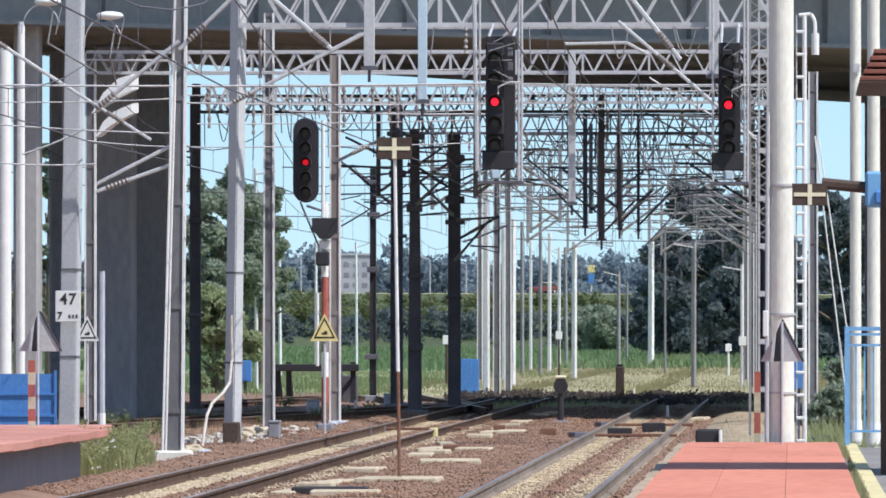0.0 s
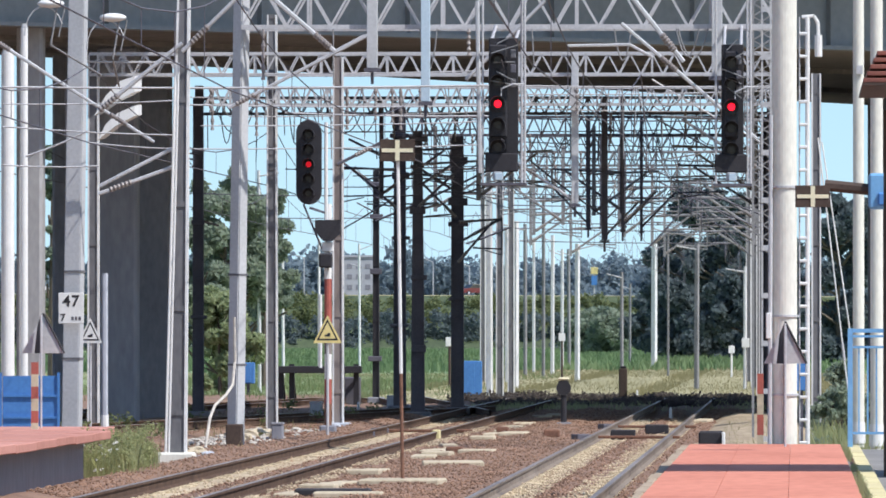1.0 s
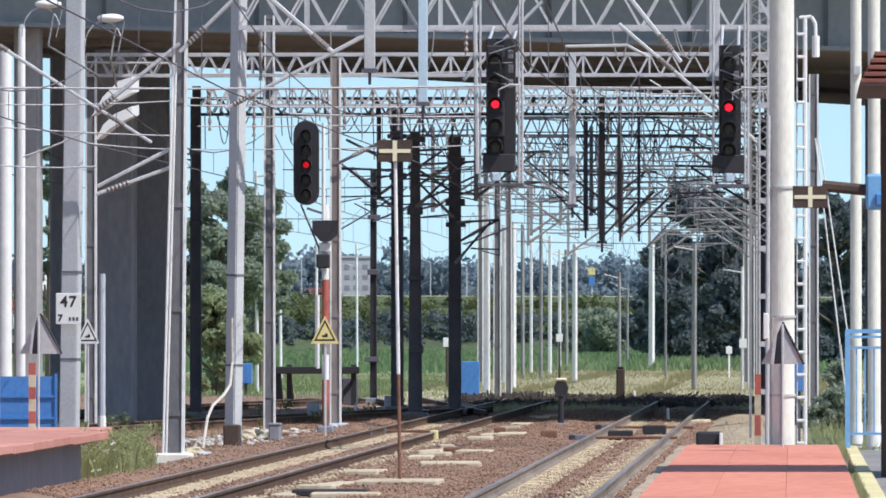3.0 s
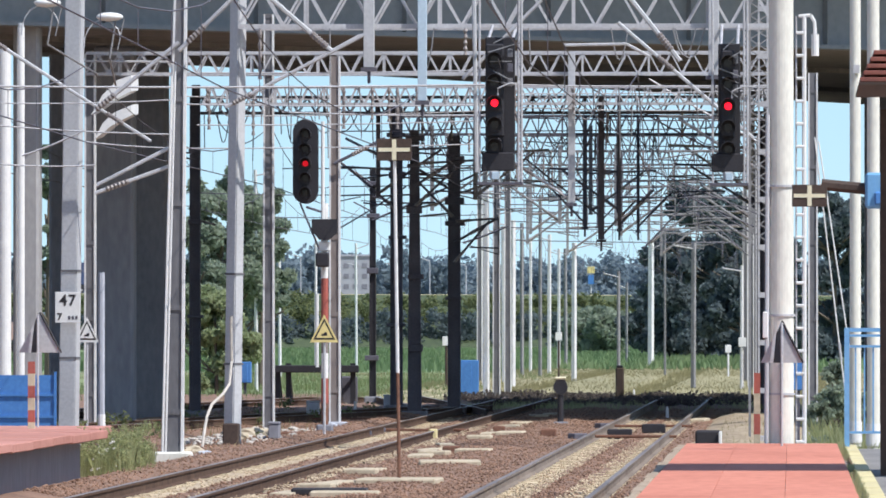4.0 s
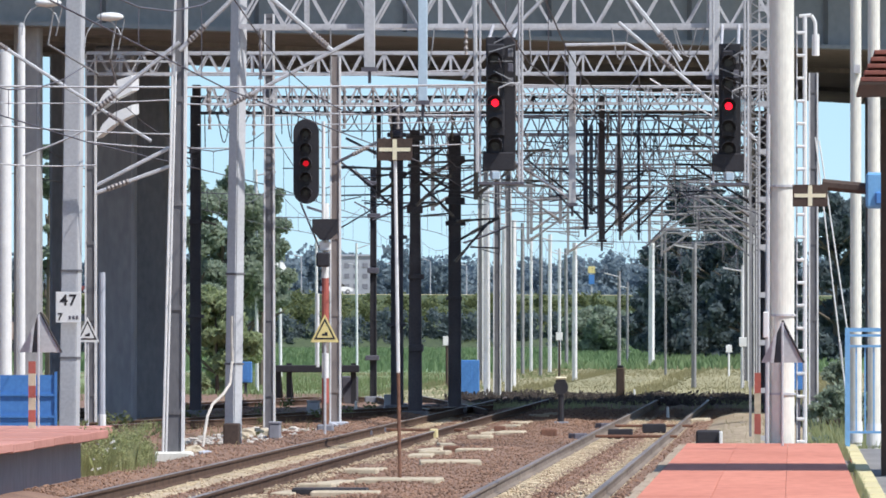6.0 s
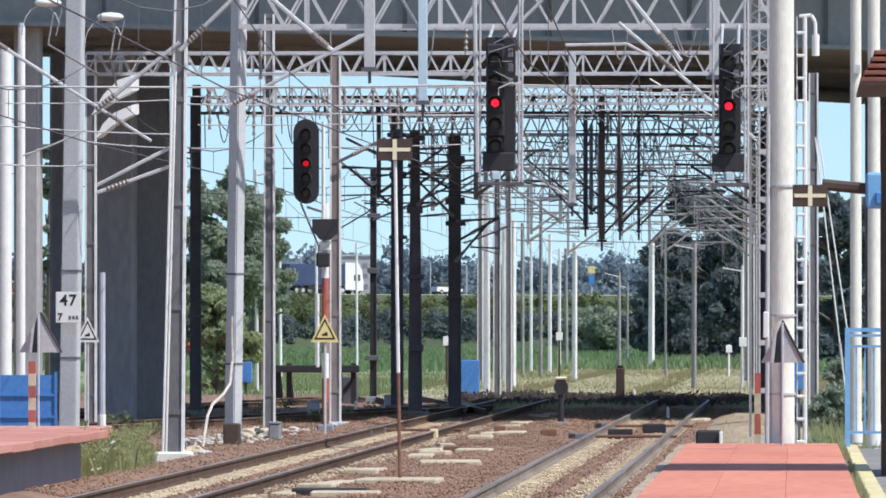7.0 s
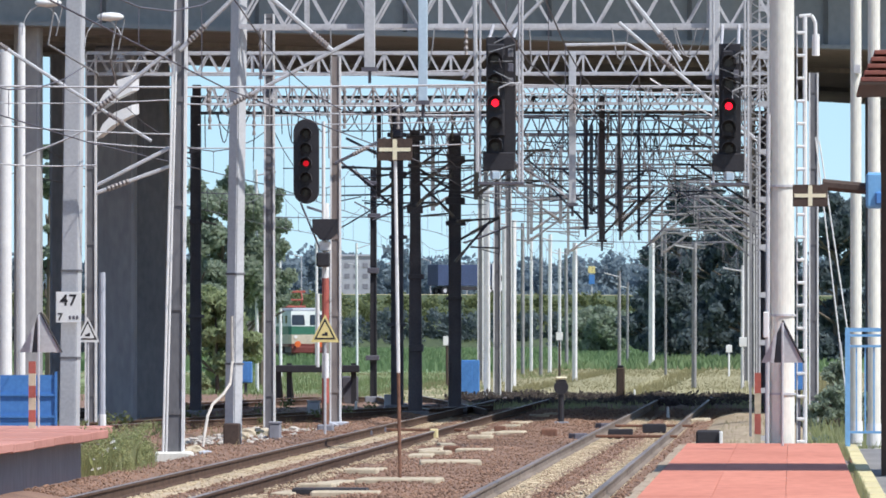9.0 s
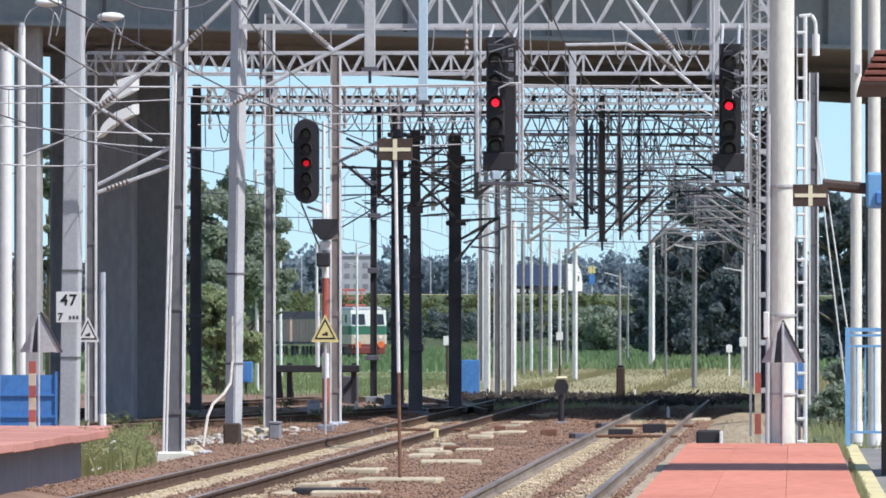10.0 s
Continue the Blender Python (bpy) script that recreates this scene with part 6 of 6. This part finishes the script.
# ---- far buildings ----
def far_building():
    b = thing("building", "pale grey flat-roofed building before the far wood", "building")
    x, y = -66.674, 1300
    bm = bmesh.new()
    box(bm, (x, y, 6.6), (4.6, 6, 14), bevel=0.05)
    part("wall", bm, FACADE, b)
    bm = bmesh.new()
    box(bm, (x, y, 13.75), (5.0, 6.4, 0.3))
    part("roof", bm, CONC, b)
    for k in range(3):
        for j in range(3):
            bm = bmesh.new()
            box(bm, (x - 1.4 + 1.4 * j, y - 3.02, 9.0 + 1.6 * k), (0.8, 0.06, 0.7))
            part("window", bm, CONC_DARK, b)
    s = thing("road_sign", "yellow and blue road sign beside the far road", "sign")
    x, y = -27.829, 1180
    for (z, h, w, material) in ((10.651, 0.95, 1.0, YELLOW_SIGN), (9.3, 1.3, 0.8, BLUE)):
        bm = bmesh.new()
        box(bm, (x, y, z), (w, 0.1, h), bevel=0.02)
        part("panel", bm, material, s)
    bm = bmesh.new()
    rod(bm, (x, y + 0.2, 2.0), (x, y + 0.2, 11.281), 0.12, n=6)
    part("post", bm, STEEL, s)
    for (x, z) in (
        (-49.11, 11.68),
        (-58.85, 11.01),
        (-65.97, 12.11),
        (-44.31, 11.09),
        (-53.82, 11.04)):
        p = thing("street_lamp", "slim grey street lamp along the far road", "street lamp", group="far street lamps")
        q = road_point(x, -5)
        bm = bmesh.new()
        rod(bm, (x, q.y, 6), (x, q.y, z), 0.09, 0.07, n=6)
        part("pole", bm, PAINT_GREY, p)
        bm = bmesh.new()
        rod(bm, (x, q.y, z), (x - 1.1, q.y, z + 0.3), 0.07, n=6)
        part("arm", bm, PAINT_GREY, p)


far_building()



# ---- vehicles ----
def wheel(parent, x, y, z, r, w, tyre, along="y"):
    bm = bmesh.new()
    rod(bm, (x - w / 2, y, z), (x + w / 2, y, z), r, n=20)
    ob = part("wheel", bm, tyre, parent)
    bm = bmesh.new()
    rod(bm, (x - w / 2 - 0.02, y, z), (x + w / 2 + 0.02, y, z), r * 0.55, n=14)
    part("rim", bm, STEEL, ob)


def truck():
    """Heads along +y, front bumper at y = 0."""
    t = thing("articulated_truck", "white-cabbed lorry pulling a dark blue box trailer", "truck")
    bm = bmesh.new()
    prism(bm, [(-1.24, 0.0, 0.45), (-1.24, 0.05, 1.6), (-1.24, -0.2, 3.2), (-1.24, -0.8, 4.2), (-1.24, -2.9, 4.25), (-1.24, -2.9, 0.6)], (2.48, 0, 0))
    part("cab", bm, WHITE, t, "white lorry cab")
    bm = bmesh.new()
    prism(bm, [(-1.1, 0.07, 1.75), (-1.1, -0.13, 2.75), (-1.1, -0.18, 2.75), (-1.1, 0.02, 1.75)], (2.2, 0, 0))
    part("windscreen", bm, GLASS, t)
    for s in (-1, 1):
        bm = bmesh.new()
        box(bm, (s * 1.245, -1.0, 2.2), (0.03, 1.0, 0.8))
        part("side_window", bm, GLASS, t)
    bm = bmesh.new()
    box(bm, (0, 0.03, 0.62), (2.4, 0.12, 0.45), bevel=0.04)
    part("bumper", bm, RED, t)
    bm = bmesh.new()
    box(bm, (0, -7.5, 2.6), (2.5, 8.8, 2.85), bevel=0.03)
    part("trailer", bm, TRAILER, t, "dark blue box trailer")
    bm = bmesh.new()
    box(bm, (0, -6.4, 0.95), (1.2, 9.5, 0.3))
    part("chassis", bm, BLACK, t)
    bm = bmesh.new()
    box(bm, (0, -6.8, 0.8), (2.45, 4.0, 0.5))
    part("side_skirt", bm, BLACK, t)
    for y in (-0.9, -3.3, -8.6, -9.7, -10.7):
        for s in (-1, 1):
            wheel(t, s * 1.05, y, 0.5, 0.5, 0.3, BLACK)
    return t


def car(paint, roof, label):
    c = thing("car", label, "car", group="cars on the far road")
    bm = bmesh.new()
    prism(bm, [(-0.88, 0.0, 0.35), (-0.88, 0.03, 0.75), (-0.88, -0.9, 0.98), (-0.88, -4.1, 1.05), (-0.88, -4.2, 0.4)], (1.76, 0, 0))
    part("body", bm, paint, c)
    bm = bmesh.new()
    prism(bm, [(-0.74, -1.0, 0.98), (-0.74, -1.75, 1.5), (-0.74, -3.3, 1.52), (-0.74, -4.0, 1.04)], (1.48, 0, 0))
    part("cabin", bm, GLASS, c)
    bm = bmesh.new()
    box(bm, (0, -2.55, 1.53), (1.4, 1.6, 0.05), bevel=0.02)
    part("roof", bm, roof, c)
    for s in (-1, 1):
        bm = bmesh.new()
        box(bm, (s * 0.6, 0.01, 0.68), (0.35, 0.06, 0.16), bevel=0.02)
        part("headlight", bm, WHITE, c)
        for y in (-0.85, -3.4):
            wheel(c, s * 0.8, y, 0.32, 0.32, 0.2, BLACK)
    return c


def thing_part(name, parent, c, size, material, label=""):
    bm = bmesh.new()
    box(bm, c, size, bevel=0.02)
    return part(name, bm, material, parent, label)


def locomotive():
    """Heads along -y, front face at y = 0."""
    t = thing("locomotive", "white and green electric locomotive with cream lower body and red pantograph", "locomotive")
    w = 1.48
    def band(name, z0, z1, material, label="", y1=12.5):
        """A level band round the whole body."""
        bm = bmesh.new()
        out = []
        for z in (z0, z1):
            back = 0.0 if z < 2.35 else (z - 2.35) * 0.32
            out.append([(-w + 0.2, back, z), (w - 0.2, back, z), (w, 0.35 + back, z), (w, y1, z), (-w, y1, z), (-w, 0.35 + back, z)])
        lo, hi = [bm.verts.new(p) for p in out[0]], [bm.verts.new(p) for p in out[1]]
        bm.faces.new(lo), bm.faces.new(hi)
        for k in range(6):
            bm.faces.new((lo[k], lo[(k + 1) % 6], hi[(k + 1) % 6], hi[k]))
        return part(name, bm, material, t, label)
    band("skirt", 0.85, 1.08, MAROON, "maroon lower band")
    band("lower_body", 1.08, 1.8, LOCO_CREAM, "dusty cream lower body")
    band("waist_band", 1.8, 2.45, GREEN, "dark green waist band")
    cab = band("upper_body", 2.45, 3.65, DULL_WHITE)
    bm = bmesh.new()
    box(bm, (0, 6.8, 3.75), (2.3, 12.2, 0.3), bevel=0.1)
    part("roof", bm, CONC, t)
    for x in (-0.72, 0.72):
        bm = bmesh.new()
        prism(bm, [(x - 0.52, -0.035 + 0.06, 2.55), (x + 0.52, -0.035 + 0.06, 2.55), (x + 0.48, -0.035 + 0.32, 3.35), (x - 0.48, -0.035 + 0.32, 3.35)], (0, 0.03, 0))
        part("windscreen", bm, GLASS, cab)
    for s in (-1, 1):
        for y in (1.3, 3.4, 5.4, 7.4, 9.4):
            bm = bmesh.new()
            box(bm, (s * (w + 0.005), y, 3.0), (0.03, 0.9, 0.6))
            part("side_window", bm, GLASS, cab)
        bm = bmesh.new()
        rod(bm, (s * 0.88, 0.0, 1.05), (s * 0.88, -0.5, 1.05), 0.12, 0.12, n=10)
        rod(bm, (s * 0.88, -0.5, 1.05), (s * 0.88, -0.58, 1.05), 0.25, 0.25, n=14)
        part("buffer", bm, BUFFER, t, "orange buffer")
        bm = bmesh.new()
        rod(bm, (s * 0.95, 0.02, 1.62), (s * 0.95, -0.05, 1.62), 0.13, n=12)
        part("headlight", bm, WHITE, t)
    bm = bmesh.new()
    box(bm, (0, 0.1, 0.6), (2.6, 0.3, 0.5), bevel=0.05)
    part("plough", bm, MAROON, t)
    for y in (2.6, 10.4):
        bm = bmesh.new()
        box(bm, (0, y, 0.62), (2.2, 3.4, 0.6), bevel=0.08)
        bg = part("bogie", bm, STEEL_DARK, t)
        for dy in (-1.2, 1.2):
            for s in (-1, 1):
                bm = bmesh.new()
                rod(bm, (s * 0.7, y + dy, 0.52), (s * 0.84, y + dy, 0.52), 0.52, n=18)
                part("wheel", bm, STEEL_DARK, bg)
    pan = thing_part("pantograph", t, (0, 6.4, 4.02), (1.6, 1.8, 0.16), FADED_RED, "faded red pantograph frame, half raised")
    for p, q, r in [((k * 0.6, 6.9, 4.05), (k * 0.55, 5.6, 4.55), 0.06) for k in (-1, 1)] + [((k * 0.55, 5.6, 4.55), (k * 0.6, 6.6, 5.15), 0.06) for k in (-1, 1)] + [
            ((-0.95, 6.6, 5.2), (0.95, 6.6, 5.2), 0.08), ((-0.55, 5.6, 4.55), (0.55, 5.6, 4.55), 0.06)]:
        bm = bmesh.new()
        rod(bm, p, q, r)
        part("arm" if r < 0.07 else "contact_strip", bm, FADED_RED, pan)
    return t


def wagon(label):
    """An open goods wagon; its front buffer beam at y = 0."""
    t = thing("goods_wagon", label, "wagon", group="goods wagons")
    bm = bmesh.new()
    for s in (-1, 1):
        box(bm, (s * 1.4, 6.4, 2.15), (0.08, 12.4, 1.8))
    for y in (0.25, 12.55):
        box(bm, (0, y, 2.15), (2.72, 0.08, 1.8))
    body = part("body", bm, WAGON_BROWN, t, "faded brown steel sides")
    for s in (-1, 1):
        bm = bmesh.new()
        box(bm, (s * 1.41, 6.4, 3.06), (0.16, 12.5, 0.14))
        part("top_rail", bm, STEEL_DARK, body)
        for k in range(9):
            bm = bmesh.new()
            box(bm, (s * 1.46, 0.7 + k * 1.42, 2.1), (0.04, 0.12, 1.75))
            part("rib", bm, WAGON_BROWN, body)
    bm = bmesh.new()
    box(bm, (0, 6.4, 1.15), (2.7, 12.6, 0.2))
    part("underframe", bm, STEEL_DARK, t)
    bm = bmesh.new()
    prism(bm, [(-1.34, 0.3, 1.26), (1.34, 0.3, 1.26), (1.34, 0.3, 3.1), (0.75, 0.3, 3.6), (-0.7, 0.3, 3.62), (-1.34, 0.3, 3.1)], (0, 12.2, 0))
    part("load", bm, COAL, t, "dark coal load")
    for y in (2.2, 10.6):
        for dy in (-0.9, 0.9):
            for s in (-1, 1):
                bm = bmesh.new()
                rod(bm, (s * 0.7, y + dy, 0.46), (s * 0.84, y + dy, 0.46), 0.46, n=16)
                part("wheel", bm, STEEL_DARK, t)
    return t


LOCO_CREAM = mat("dusty_cream_paint", (0.60, 0.55, 0.43), (0.42, 0.38, 0.31), rough=0.7, scale=0.8, fine=6)
DULL_WHITE = mat("dusty_white_paint", (0.66, 0.69, 0.67), (0.48, 0.52, 0.51), rough=0.6, scale=0.8, fine=6)
MAROON = mat("maroon_paint", (0.20, 0.05, 0.045), (0.13, 0.035, 0.03), rough=0.5, scale=1, fine=6)
TRAILER = mat("dark_blue_trailer", (0.05, 0.075, 0.16), (0.035, 0.05, 0.11), rough=0.5, scale=0.5, fine=4)
BUFFER = mat("orange_paint", (0.75, 0.16, 0.04), (0.6, 0.12, 0.03), rough=0.5)
COAL = mat("coal", (0.05, 0.05, 0.055), (0.02, 0.02, 0.022), rough=0.8, scale=2, fine=12, bump=0.6)
the_truck = truck()
red_car = car(MAROON, WHITE, "small dark red car with a pale roof")
white_car = car(WHITE, WHITE, "small white car on the embankment road")
the_loco = locomotive()
first = wagon("open brown goods wagon loaded with coal behind the locomotive")
wagons = [first] + [copy_thing(first, Matrix.Identity(4)) for _ in range(9)]



# ---- sleepers and ballast stones ----
def lay_sleepers():
    for tr, x in ((tracks[0], TRACK_X[0]), (tracks[1], TRACK_X[1])):
        for k in range(170):
            ob = new("sleeper", SLEEPER_MESH)
            ob.parent = tr
            ob.location = (x, 108 + 0.62 * k, 0.008 * math.sin(k * 1.7))
    sl = np.array([v.co[:] for v in SLEEPER_MESH.vertices])
    fc = [tuple(p.vertices) for p in SLEEPER_MESH.polygons]
    for tr, path in ((tracks[2], curve_path), (tracks[3], cross), (tracks[4], siding)):
        vs, fs = [], []
        for (a, b) in zip(path, path[1:]):
            d = Vector((b[0] - a[0], b[1] - a[1]))
            n = max(1, int(d.length / 0.62))
            yaw = math.atan2(-d.x, d.y)
            if a[1] > 520:
                continue
            c, s = math.cos(yaw), math.sin(yaw)
            for k in range(n):
                p = (a[0] + d.x * k / n, a[1] + d.y * k / n)
                off = len(vs)
                vs += [(p[0] + c * q[0] - s * q[1], p[1] + s * q[0] + c * q[1], q[2] - 0.02) for q in sl]
                fs += [tuple(i + off for i in f) for f in fc]
        me = bpy.data.meshes.new("sleepers")
        me.from_pydata(vs, [], fs)
        me.materials.append(SLEEPER)
        ob = tagged(new("sleepers", me), kind="stuff")
        ob.parent = tr


def lay_stones(count, seed, material=None, inner=False):
    """Crushed stone scattered over the bed; eight-sided lumps."""
    rng = np.random.default_rng(seed)
    y = 108 + 130 * rng.random(count) ** 1.5
    x = rng.uniform(-15.5, -1.35, count)
    d = np.min(np.abs(x[:, None] - np.array(TRACK_X)[None, :]), axis=1)
    keep = (np.abs(d - 0.7535) > 0.11) & ~((d > 0.2) & (d < 0.75) & (rng.random(count) < 0.9)) & ~((d >= 0.75) & (d < 1.25) & (rng.random(count) < 0.5)) & ~((y < 131) & (x < -9.9))
    if inner:
        keep = (d > 0.16) & (d < 0.66) & (y < 215) & (x > -9.5) & (rng.random(count) < 0.5 + 0.5 * np.sin(y * 1.9) * np.sin(y * 0.37))
        keep |= (x > -7.15) & (x < -6.75) & (y < 190) & (np.sin(y * 0.83) + np.sin(y * 0.31 + 1) > -0.4)
    x, y, d = x[keep], y[keep], d[keep]
    n = len(x)
    z = np.interp(x, [p[0] for p in prof], [p[1] for p in prof]) + rng.normal(size=n) * 0.012 + (0.03 if inner else 0)
    r = (0.010 if inner else 0.009) + 0.018 * rng.random(n) ** 2
    shape = np.array([(1, 0, 0), (0, 1, 0), (-1, 0, 0), (0, -1, 0), (0, 0, 1), (0, 0, -1)], float)
    a = rng.uniform(0, 6.28, n)
    ca, sa = np.cos(a)[:, None], np.sin(a)[:, None]
    v = shape[None] * r[:, None, None] * rng.uniform(0.6, 1.35, (n, 6, 1))
    v = np.stack([v[..., 0] * ca - v[..., 1] * sa, v[..., 0] * sa + v[..., 1] * ca, v[..., 2] * 0.8], -1)
    v = v + np.stack([x, y, z], 1)[:, None]
    tri = np.array([(0, 1, 4), (1, 2, 4), (2, 3, 4), (3, 0, 4), (1, 0, 5), (2, 1, 5), (3, 2, 5), (0, 3, 5)])
    idx = (np.arange(n)[:, None, None] * 6 + tri[None]).reshape(-1)
    me = bpy.data.meshes.new("ballast_stones")
    me.vertices.add(n * 6)
    me.vertices.foreach_set("co", v.ravel())
    me.loops.add(len(idx))
    me.loops.foreach_set("vertex_index", idx)
    me.polygons.add(n * 8)
    me.polygons.foreach_set("loop_start", np.arange(n * 8) * 3)
    me.polygons.foreach_set("loop_total", np.full(n * 8, 3))
    me.update(calc_edges=True)
    me.materials.append(material or STONE)
    tagged(new("ballast_stones", me), "sandy debris between the rails" if inner else "loose crushed ballast stones, rust-brown and grey", "ballast", kind="stuff")


lay_sleepers()
lay_stones(160000, 4)
lay_stones(110000, 8, mat("sandy_debris", (0.68, 0.57, 0.40), (0.46, 0.36, 0.25), rough=0.95, scale=0.5, fine=5, island=True, rand=0.3), True)



def motions():
    road_yaw = math.degrees(math.atan2(-0.8, 0.6))
    def along_road(ob, x0, speed, lane, turn):
        rows = []
        for t in (0.0, 2.5, 5.0, 7.5, 10.0):
            p = road_point(x0 + speed * t, lane)
            rows.append((t, pose(p.x, p.y, 7.1, 0, 0, road_yaw + turn)))
        walk(ob, rows)
    # the lorry comes from the left, the red car from the right
    along_road(the_truck, -126.7, 9.62, 1.8, 0)
    along_road(red_car, -34.6, -9.8, -1.8, 180)
    # a white car draws away ahead of the lorry
    walk(white_car, [(t, pose(*road_point(x, 1.8).xy, 7.1, 0, 0, road_yaw)) for t, x in ((0.0, -106.0), (2.5, -89.0), (5.0, -72.0), (6.0, -60.5), (7.0, -46.2), (8.4, -25.8), (10.0, -2.4))])
    # the goods train rolls towards the viewer on the branch track
    way = Vector((0.2250, -0.9744, 0))
    yaw = math.degrees(math.atan2(0.2250, 0.9744))
    head = Vector((-32.0, 640, 0))
    for k, ob in enumerate([the_loco] + wagons):
        back = 0 if k == 0 else 13.2 + (k - 1) * 13.6
        rows = []
        for t in (0.0, 5.0, 10.0):
            p = head - way * (27.0 * (10.0 - t) + back)
            rows.append((t, pose(p.x, p.y, 0.0, 0, 0, yaw)))
        walk(ob, rows)


motions()
